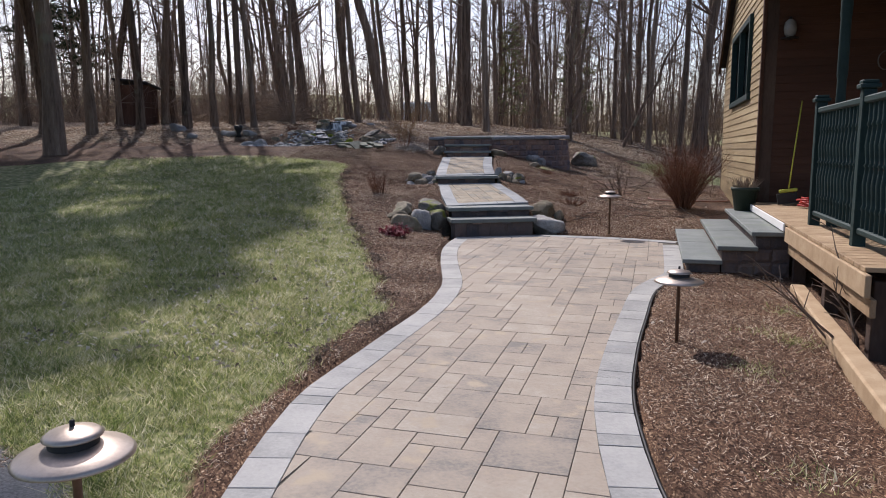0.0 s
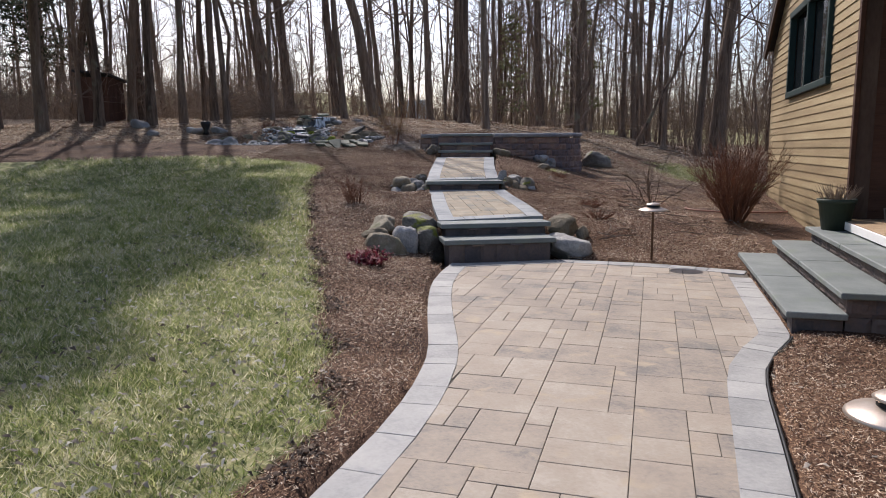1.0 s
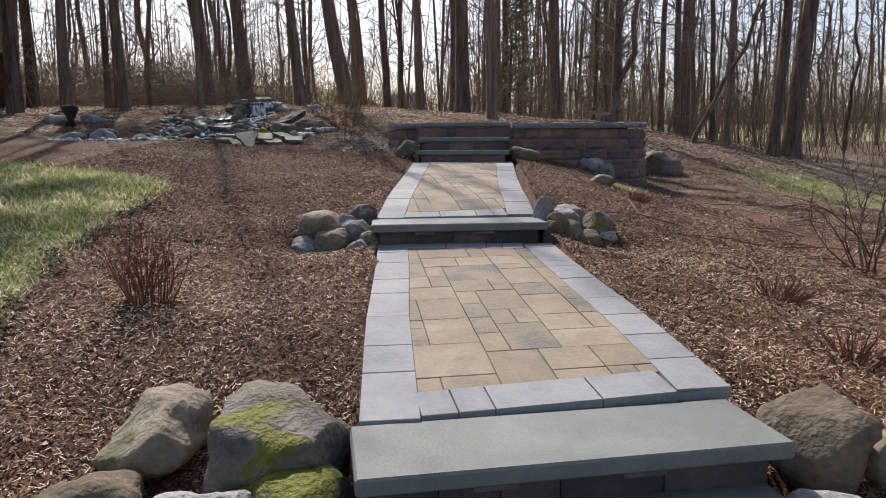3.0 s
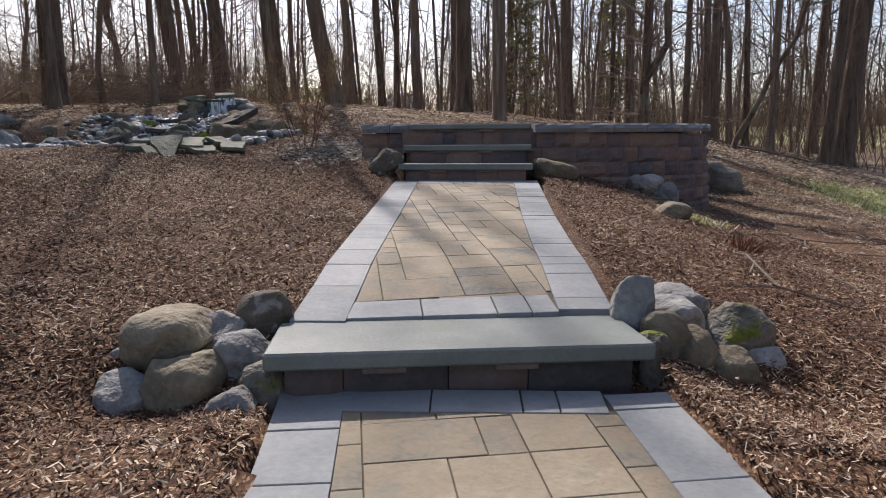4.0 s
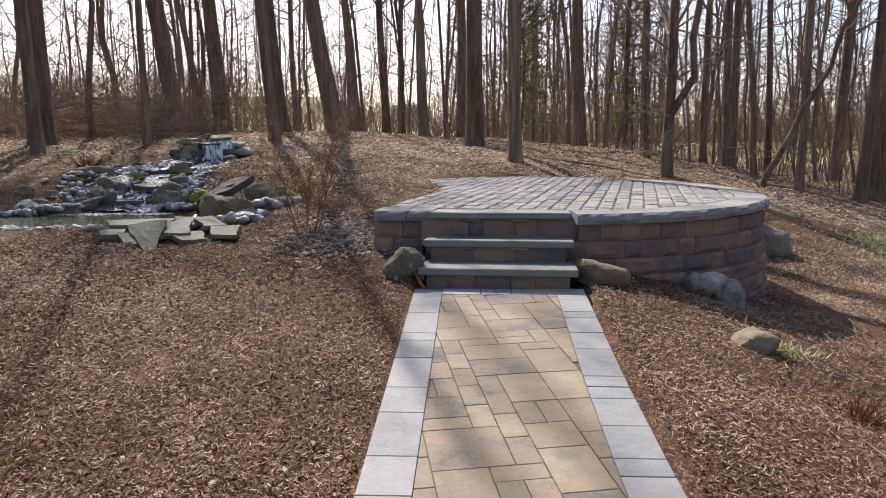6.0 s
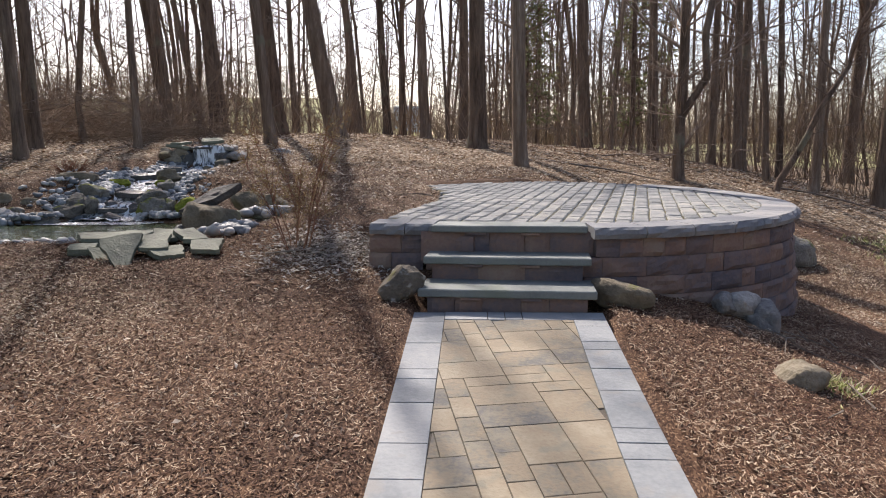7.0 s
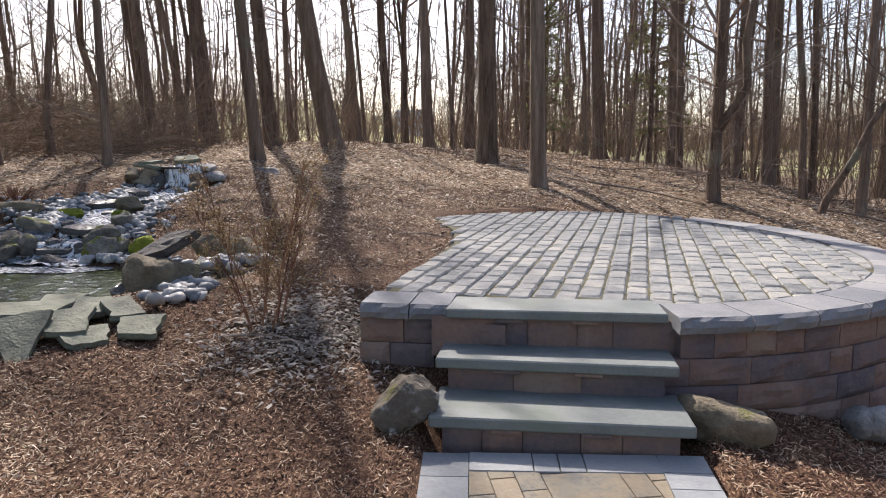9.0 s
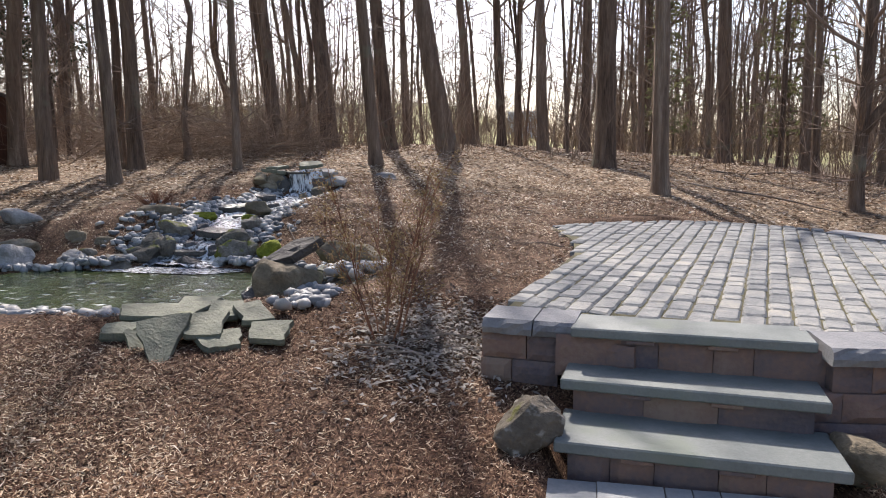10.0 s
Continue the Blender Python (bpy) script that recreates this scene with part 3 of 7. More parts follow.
# ---------------------------------------------------------------- ground sheet
def spaced(knots):
    out = []
    for a, b, step in knots:
        n = max(1, int(round((b - a) / step)))
        out += [a + (b - a) * i / n for i in range(n)]
    return out + [knots[-1][1]]


def ground_material():
    m = bpy.data.materials.new("ground_cover")
    m.use_nodes = True
    n, l = m.node_tree.nodes, m.node_tree.links
    b = n["Principled BSDF"]
    geo = n.new("ShaderNodeNewGeometry")

    def tex(scale, detail=6.0):
        t = n.new("ShaderNodeTexNoise")
        t.inputs["Scale"].default_value = scale
        t.inputs["Detail"].default_value = detail
        t.inputs["Roughness"].default_value = 0.65
        l.new(geo.outputs["Position"], t.inputs["Vector"])
        return t.outputs["Fac"]

    def ramp(fac, *stops):
        r = n.new("ShaderNodeValToRGB")
        e = r.color_ramp.elements
        e[0].position, e[0].color = stops[0][0], (*stops[0][1], 1)
        e[1].position, e[1].color = stops[-1][0], (*stops[-1][1], 1)
        for p, c in stops[1:-1]:
            e.new(p).color = (*c, 1)
        l.new(fac, r.inputs[0])
        return r.outputs[0]

    def mixed(fac, a, c):
        x = n.new("ShaderNodeMixRGB")
        l.new(fac, x.inputs[0])
        l.new(a, x.inputs[1])
        l.new(c, x.inputs[2])
        return x.outputs[0]

    def share(name, scale, k):
        at = n.new("ShaderNodeAttribute")
        at.attribute_name = name
        o = n.new("ShaderNodeMath")
        o.operation = "MULTIPLY_ADD"
        l.new(tex(scale, 4), o.inputs[0])
        o.inputs[1].default_value = k
        l.new(at.outputs["Fac"], o.inputs[2])
        return ramp(o.outputs[0], (0.5 + k / 2 - 0.12, (0, 0, 0)), (0.5 + k / 2 + 0.12, (1, 1, 1)))

    chips = n.new("ShaderNodeTexVoronoi")
    chips.inputs["Scale"].default_value = 150.0
    stretch = n.new("ShaderNodeMapping")
    stretch.inputs["Scale"].default_value = (1.0, 0.45, 1.0)
    wob = n.new("ShaderNodeMixRGB")
    wob.inputs[0].default_value = 0.08
    l.new(geo.outputs["Position"], wob.inputs[1])
    warp = n.new("ShaderNodeTexNoise")
    warp.inputs["Scale"].default_value = 4.0
    l.new(geo.outputs["Position"], warp.inputs["Vector"])
    l.new(warp.outputs["Color"], wob.inputs[2])
    l.new(wob.outputs[0], stretch.inputs[0])
    l.new(stretch.outputs[0], chips.inputs["Vector"])
    sep = n.new("ShaderNodeSeparateColor")
    l.new(chips.outputs["Color"], sep.inputs[0])
    chip = ramp(sep.outputs[0], (0.0, (0.034, 0.018, 0.012)), (0.45, (0.10, 0.058, 0.038)), (0.85, (0.165, 0.105, 0.07)), (1.0, (0.36, 0.265, 0.19)))
    tone = ramp(tex(0.7), (0.38, (0.62, 0.55, 0.5)), (0.62, (1.25, 1.15, 1.0)))
    mul = n.new("ShaderNodeMixRGB")
    mul.blend_type = "MULTIPLY"
    mul.inputs[0].default_value = 1.0
    l.new(chip, mul.inputs[1])
    l.new(tone, mul.inputs[2])
    mulch = mul.outputs[0]
    lawn = ramp(tex(9.0), (0.3, (0.07, 0.085, 0.03)), (0.47, (0.16, 0.175, 0.065)), (0.58, (0.30, 0.285, 0.14)), (0.72, (0.50, 0.45, 0.30)))
    leaf_cells = n.new("ShaderNodeTexVoronoi")
    leaf_cells.inputs["Scale"].default_value = 22.0
    l.new(wob.outputs[0], leaf_cells.inputs["Vector"])
    sep2 = n.new("ShaderNodeSeparateColor")
    l.new(leaf_cells.outputs["Color"], sep2.inputs[0])
    leaf = ramp(sep2.outputs[0], (0.0, (0.07, 0.046, 0.03)), (0.5, (0.195, 0.138, 0.088)), (0.85, (0.33, 0.25, 0.17)), (1.0, (0.50, 0.41, 0.305)))
    far = ramp(tex(0.16, 9), (0.36, (0.24, 0.19, 0.12)), (0.48, (0.36, 0.34, 0.17)), (0.62, (0.46, 0.46, 0.23)))
    gravel = ramp(tex(70.0), (0.35, (0.13, 0.125, 0.115)), (0.65, (0.30, 0.29, 0.27)))
    c = mixed(share("litter", 1.5, 0.6), mulch, leaf)
    c = mixed(share("lawn", 5.0, 0.5), c, lawn)
    c = mixed(share("field", 0.4, 0.4), c, far)
    c = mixed(share("gravel", 6.0, 0.4), c, gravel)
    l.new(c, b.inputs["Base Color"])
    b.inputs["Roughness"].default_value = 0.92
    b.inputs["Specular IOR Level"].default_value = 0.2
    bp = n.new("ShaderNodeBump")
    bp.inputs["Strength"].default_value = 0.7
    bp.inputs["Distance"].default_value = 0.02
    l.new(sep.outputs[0], bp.inputs["Height"])
    l.new(bp.outputs[0], b.inputs["Normal"])
    return m


def field_share(x, y):
    return ease(55, 62, y - 0.35 * min(0, x + 10) * -1 + 14 * ease(-6, 20, x))


def build_ground():
    xs = spaced([(-600, -120, 60), (-120, -40, 8), (-40, -12, 1.0), (-12, -6, 0.4), (-6, 6, 0.125), (6, 12, 0.4), (12, 40, 1.0), (40, 120, 8), (120, 600, 60)])
    ys = spaced([(-300, -40, 40), (-40, -6, 2), (-6, -1, 0.5), (-1, 25, 0.125), (25, 40, 0.5), (40, 90, 2.0), (90, 600, 50)])
    nx, ny = len(xs), len(ys)
    verts = [(x, y, ground_z(x, y)) for y in ys for x in xs]
    faces = [(j * nx + i, j * nx + i + 1, (j + 1) * nx + i + 1, (j + 1) * nx + i) for j in range(ny - 1) for i in range(nx - 1)]
    ob = pydata("ground", verts, faces, ground_material(), smooth=True)
    me = ob.data
    for name, fn in (("lawn", lawn_share), ("litter", litter_share), ("field", field_share),
                     ("gravel", gravel_share)):
        at = me.attributes.new(name, "FLOAT", "POINT")
        at.data.foreach_set("value", [fn(v[0], v[1]) for v in verts])
    return tagged(ob, "sloping yard of lawn, bark mulch and leaf litter", "ground", kind="structure")


build_ground()


# ---------------------------------------------------------------- paved ways
def bedding(name, y0, y1, lf, rf, zf, label, back=None, slope=0.0):
    """The sand bed under the joints, and parent of the pieces."""
    ys = [y0 + (y1 - y0) * i / 80 for i in range(81)]
    v, f = [], []
    for y in ys:
        a, b = lf(y), rf(y)
        for i in range(13):
            x = a + (b - a) * i / 12
            yy = min(y, back(x)) if back else max(y, y0 + slope * x)
            v.append((x, yy, zf(yy) - 0.007))
    for j in range(80):
        for i in range(12):
            f.append((j * 13 + i, j * 13 + i + 1, (j + 1) * 13 + i + 1, (j + 1) * 13 + i))
    ob = pydata(name, v, f, M_JOINT)
    return tagged(ob, label, "pavement", kind="structure")


def lay(polys, name, zf, material, parent, jitter=0.0012, bevel=0.0022, lift=0.0, limit=300, key=lambda p: p[0][1]):
    polys = [p for p in polys if len(p) > 2 and abs(area(p)) > 0.0035]
    polys.sort(key=key)
    rest_v, rest_f = [], []
    for i, p in enumerate(polys):
        if area(p) < 0:
            p = p[::-1]
        v, f = prism(p, zf, 0.05, bevel, jitter, lift)
        if i < limit:
            pydata(name, v, f, material, parent)
        else:
            k = len(rest_v)
            rest_v += v
            rest_f += [tuple(k + a for a in q) for q in f]
    if rest_v:
        tagged(pydata(name + "_field", rest_v, rest_f, material, parent), kind="stuff")


SIZES = [(3, 2), (3, 2), (2, 3), (2, 2), (3, 3), (2, 3), (2, 2), (1, 2), (2, 1)]
BW = 0.22


def build_walk():
    rng = random.Random(5)
    bed = bedding("walkway", -8, 9.2, lambda y: along(WALK_L, y) + 0.01, lambda y: along(WALK_R, y) - 0.01, walk_z,
                  "curving walk of tan and buff concrete pavers edged in pale grey", lambda x: along(WALK_B, x) - 0.01)
    left = smooth_line([(x, y) for y, x in WALK_L if y < 9.01])
    right = smooth_line([(x, y) for y, x in WALK_R])
    back = smooth_line([(x, y) for x, y in [(0.46, 8.94), (1.72, 9.19), (1.88, 9.26), (2.3, 9.09), (2.85, 8.94), (3.2, 8.77), (3.8, 8.44)]], 1)
    lt = [(y, x + BW) for x, y in left]
    rt = [(y, x - BW) for x, y in right]
    bt = [(x, y - BW - 0.01) for x, y in WALK_B]
    polys = []
    for p in ashlar(-0.8, 4.3, -6.5, 10, 0.138, radians(-14.6), SIZES, rng):
        cx, cy = p[0]
        if not (-7 < cy < 10.2 and -1.2 < cx < 4.6):
            continue
        for test in (lambda x, y: x - along(lt, y) - 0.003, lambda x, y: along(rt, y) - 0.003 - x, lambda x, y: along(bt, x) - y, lambda x, y: y + 6.6):
            p = clip(p, test)
            if len(p) < 3:
                break
        if len(p) > 2:
            polys.append(p)
    lay(polys, "paver", walk_z, M_PAVER, bed, limit=420, key=lambda p: (p[0][1] < -1.2, p[0][1]))
    edge = [p for p in edging([q for q in left if q[1] > -6.6], BW, 1, rng)] + [p for p in edging([q for q in right if q[1] > -6.6 and q[1] < 8.2], BW, -1, rng)]
    edge += list(edging(back, BW, 1, rng))
    lay(edge, "border_paver", walk_z, M_BORDER, bed, lift=0.003)
    # black plastic edging strip along the bed
    strip = [(x + 0.015, y, walk_z(y) - 0.005) for x, y in right if 0 < y < 5.8]
    tagged(tube("landscape_edging", [Vector(p) for p in strip], 0.010, 6, M_BLACK), "black plastic strip along the paver edge", "edging")


def build_path(name, y0, y1, lk, rk, zf, turn, label, seed, slope=0.0):
    rng = random.Random(seed)
    bed = bedding(name, y0 + 0.02, y1, lambda y: along(lk, y) + 0.01, lambda y: along(rk, y) - 0.01, zf, label, None, slope)
    polys, edge = [], []
    for p in ashlar(-0.3, 2.0, y0, y1, 0.118, turn, SIZES, rng):
        for test in (lambda x, y: x - along(lk, y) - BW - 0.003, lambda x, y: along(rk, y) - BW - 0.003 - x,
                     lambda x, y: y - y0 - slope * x - 0.2 - 0.003, lambda x, y: y1 - 0.17 - y):
            p = clip(p, test)
            if len(p) < 3:
                break
        if len(p) > 2:
            polys.append(p)
    lay(polys, "paver", zf, M_PAVER2, bed)
    fl, fr = y0 + slope * along(lk, y0), y0 + slope * along(rk, y0)
    n = 16
    edge += list(edging([(along(lk, fl + (y1 - fl) * i / n), fl + (y1 - fl) * i / n) for i in range(n + 1)], BW, 1, rng))
    edge += list(edging([(along(rk, fr + (y1 - fr) * i / n), fr + (y1 - fr) * i / n) for i in range(n + 1)], BW, -1, rng))
    edge += list(edging([(along(lk, fl) + BW, fl + slope * BW), (along(rk, fr) - BW, fr - slope * BW)], 0.2, -1, rng))
    edge += list(edging([(along(lk, y1) + BW, y1), (along(rk, y1) - BW, y1)], 0.165, 1, rng, (0.12, 0.2, 0.3, 0.3)))
    lay(edge, "border_paver", zf, M_BLUEBORDER, bed, lift=0.002)


# ---------------------------------------------------------------- garden steps
def face_block(name, w, h, d, seed, m, material, parent, rough=0.012, nx=5, nz=4):
    """A split-faced wall block; its face looks to -y."""
    v, f = [], []
    off = Vector((seed * 7.1, seed * 3.3, seed * 1.7))
    for j in range(nz + 1):
        for i in range(nx + 1):
            x, z = (i / nx - 0.5) * w, j / nz * h
            edge = i in (0, nx) or j in (0, nz)
            y = -d / 2 + (0.012 if edge else rough * 1.2 * noise.noise(Vector((x * 9, z * 9, 0)) + off) - 0.004)
            v.append(Vector((x, y, z)))
    k = len(v)
    for x, z in ((-w / 2, 0), (w / 2, 0), (w / 2, h), (-w / 2, h)):
        v.append(Vector((x, d / 2, z)))
    for j in range(nz):
        for i in range(nx):
            a = j * (nx + 1) + i
            f.append((a, a + 1, a + nx + 2, a + nx + 1))
    bl, br, tl, tr = 0, nx, nz * (nx + 1), nz * (nx + 1) + nx
    f += [(tl, *[tl + i for i in range(1, nx + 1)], k + 2, k + 3), tuple([nx - i for i in range(nx + 1)] + [k, k + 1]),
          tuple([j * (nx + 1) for j in range(nz + 1)] + [k + 3, k])[::-1], tuple([br + j * (nx + 1) for j in range(nz + 1)] + [k + 2, k + 1])]
    return pydata(name, [m @ p for p in v], f, material, parent)


def step(at, width, depth, top, thick, riser, yaw, seed, label, inset=0.06, stone=None):
    """A bluestone tread on split-faced blocks. at: the front left corner of the tread."""
    rng = random.Random(seed)
    root = empty("garden_step", label, "step", "bluestone garden steps", at=(0, 0, 0))
    base = pose(at[0], at[1], 0, 0, 0, yaw)
    bm = bmesh.new()
    add_box(bm, (width, depth, thick), base @ pose(width / 2, depth / 2, top - thick / 2), 0.008)
    part("tread", bm, M_BLUESTONE, root, "sawn grey-green bluestone tread")
    bm = bmesh.new()
    add_box(bm, (width - 0.14, depth - 0.08, riser + 0.12 - thick), base @ pose(width / 2, depth / 2 + 0.035, top - thick - 0.002 - (riser + 0.12 - thick) / 2))
    part("core", bm, stone or M_STEPBLOCK, root)
    x = inset
    h = riser - thick
    while x < width - inset - 0.02:
        w = min(rng.choice((0.2, 0.28, 0.36)), width - inset - x)
        if width - inset - x - w < 0.1:
            w = width - inset - x
        face_block("block", w - 0.004, h + 0.07, 0.24, rng.randint(0, 999), base @ pose(x + w / 2, 0.045 + 0.12, top - riser - 0.07), stone or M_STEPBLOCK, root)
        x += w
    # thin bronze-coloured riser lights under the nosing
    for s in (0.3, 0.64):
        bm = bmesh.new()
        add_box(bm, (0.15, 0.03, 0.022), base @ pose(width * s, 0.03, top - thick - 0.012), 0.004)
        part("step_light", bm, M_BLOCK, root, "small unlit brown light bar")
    return root


build_walk()
build_path("middle_path", 9.79, 12.72, MID_L, MID_R, mid_z, radians(9.5), "short upper walk of tan pavers between grey borders", 11, 0.2126)
build_path("upper_path", 13.05, 17.0, UP_L, UP_R, up_z, radians(10), "straight walk of tan pavers between grey borders", 12, 0.123)
step((0.363, 8.99), 1.42, 0.5, 1.275, 0.06, 0.29, 11.2, 1, "wide bluestone step on dark blocks beside the lower walk")
step((0.31, 9.42), 1.46, 0.42, 1.43, 0.06, 0.20, 12, 2, "wide bluestone step with boulders at both ends")
step((-0.07, 12.61), 1.335, 0.43, 1.84, 0.06, 0.20, 7, 3, "single bluestone step between heaps of round stones")
step((-0.06, 17.06), 1.27, 0.46, 2.365, 0.058, 0.17, -4.6, 4, "lowest bluestone step up to the raised patio", 0.06, M_BLOCK)
step((-0.045, 17.45), 1.275, 0.44, 2.545, 0.058, 0.18, -6.0, 5, "middle bluestone step up to the raised patio", 0.06, M_BLOCK)
step((0.0, 17.71), 1.24, 0.37, 2.758, 0.055, 0.225, -4.8, 6, "top bluestone step level with the patio", -0.09, M_BLOCK)


# ---------------------------------------------------------------- raised patio
def build_patio():
    rng = random.Random(21)
    root = empty("raised_patio", "round raised patio of tumbled cobbles inside a block wall", "patio", kind="structure")
    C = PATIO_C
    # fill and joint bed
    v, f = [], []
    n = 72
    ring = []
    for i in range(n):
        a = 2 * math.pi * i / n
        x, y = patio_pt(PATIO_R - 0.31, a)
        ring.append((max(x, patio_left(y) + 0.02), y))
    v.append((C.x, C.y, patio_z(C.y) - 0.014))
    v += [(x, y, patio_z(y) - 0.014) for x, y in ring] + [(x, y, 1.3) for x, y in ring]
    for i in range(n):
        j = (i + 1) % n
        f += [(0, 1 + i, 1 + j), (1 + i, 1 + n + i, 1 + n + j, 1 + j)]
    pydata("bedding", v, f, M_MOSSJOINT, root)

    # coping stones round the rim
    a = radians(-128)
    while a < radians(46):
        w = rng.choice((0.30, 0.42, 0.42)) / PATIO_R
        b = a + w
        x0, x1 = C.x + PATIO_R * math.cos(a), C.x + PATIO_R * math.cos(b)
        if x1 > 0.06 and x0 < 1.22 and a < radians(-70):
            if x0 < 0.02:
                b = math.acos((0.02 - C.x) / PATIO_R) * -1
            else:
                a = -math.acos((1.27 - C.x) / PATIO_R)
                continue
        if b - a < 0.012:
            a = -math.acos((1.27 - C.x) / PATIO_R)
            continue
        g = 0.0015
        v, f = [], []
        m = 7
        for zi, (rr, dz) in enumerate(((-0.33, 0.0), (-0.02, 0.0), (0.0, -0.018), (0.012, -0.05), (0.0, -0.088), (-0.33, -0.09))):
            for i in range(m):
                t = a + g + (b - a - 2 * g) * i / (m - 1)
                r = PATIO_R + rr
                if zi in (2, 3, 4):
                    r += 0.026 * noise.noise((t * 34, zi * 2.3, 5)) + 0.012 * noise.noise((t * 90, zi * 5.3, 9))
                x, y = patio_pt(r, t)
                v.append((x, y, patio_z(y) + dz + 0.003))
        k = 6
        for q in range(k):
            q2 = (q + 1) % k
            for i in range(m - 1):
                f.append((q * m + i, q2 * m + i, q2 * m + i + 1, q * m + i + 1))
        f.append(tuple(q * m for q in range(k))[::-1])
        f.append(tuple(q * m + m - 1 for q in range(k)))
        pydata("coping_stone", v, [t[::-1] for t in f], M_COPING, root)
        a = b
    # courses of split-faced blocks
    for c in range(7):
        top = -0.092 - c * 0.152
        r = PATIO_R - 0.035 + 0.012 * c
        a = radians(-128.4) + 0.3 * rng.uniform(0, 0.05)
        while a < radians(75):
            w = rng.choice((0.19, 0.27, 0.36, 0.42)) / r
            t = a + w / 2
            x, y = patio_pt(r, t)
            z0 = patio_z(17.9) + top - 0.15
            if z0 + 0.15 > land(x + 0.3 * math.cos(t), y + 0.3 * math.sin(t)) - 0.12 and t < radians(50):
                # the block's face looks outwards
                face = math.atan2(-0.99, -0.122) if t < RIM_A else t
                mm = pose(x - 0.11 * math.cos(face), y - 0.11 * math.sin(face), z0, 0, 0, math.degrees(face) + 90)
                if not (0.17 < x < 1.12 and t < radians(-70)):
                    face_block("block", w * r - 0.004, 0.149, 0.22, rng.randint(0, 9999), mm, M_BLOCK, root, 0.03)
            a += w
    # tumbled oblong cobbles in running columns
    turn = radians(-13.5)
    cs, sn = math.cos(turn), math.sin(turn)
    polys = []
    wide = 0.142
    for i in range(-26, 27):
        u = i * wide
        t = -3.6 + rng.uniform(0, 0.25)
        while t < 3.9:
            ln = rng.choice((0.17, 0.21, 0.21, 0.25, 0.28))
            g = 0.004
            q = [(u + g, t + g), (u + wide - g, t + g), (u + wide - g, t + ln - g), (u + g, t + ln - g)]
            t += ln
            q = [(x + rng.uniform(-0.005, 0.005), y + rng.uniform(-0.006, 0.006)) for x, y in q]
            # clipped corners give the tumbled outline
            k = []
            for j in range(4):
                p, a_, b_ = Vector(q[j]), Vector(q[j - 1]), Vector(q[(j + 1) % 4])
                k += [tuple(p + (a_ - p).normalized() * 0.018), tuple(p + (b_ - p).normalized() * 0.018)]
            p = [(C.x + x * cs - y * sn, C.y + x * sn + y * cs) for x, y in k]
            mx, my = sum(x for x, y in p) / 8, sum(y for x, y in p) / 8
            if mx < patio_left(my) + 0.05 * noise.noise((my * 3.0, 3.0, 1)) + 0.04 or my < 18.1 - 0.08 * mx and -0.02 < mx < 1.25:
                continue
            inner = PATIO_R - 0.335
            if my > 21.0 and mx < 0.7:
                inner = PATIO_R + 0.2
            elif my > 22.4:
                inner = PATIO_R - 0.05
            p = clip(p, lambda x, y: inner - patio_far(x, y))
            if len(p) > 2:
                polys.append(p)
    lay(polys, "cobble", patio_z, M_COBBLE, root, 0.006, 0.016)


build_patio()


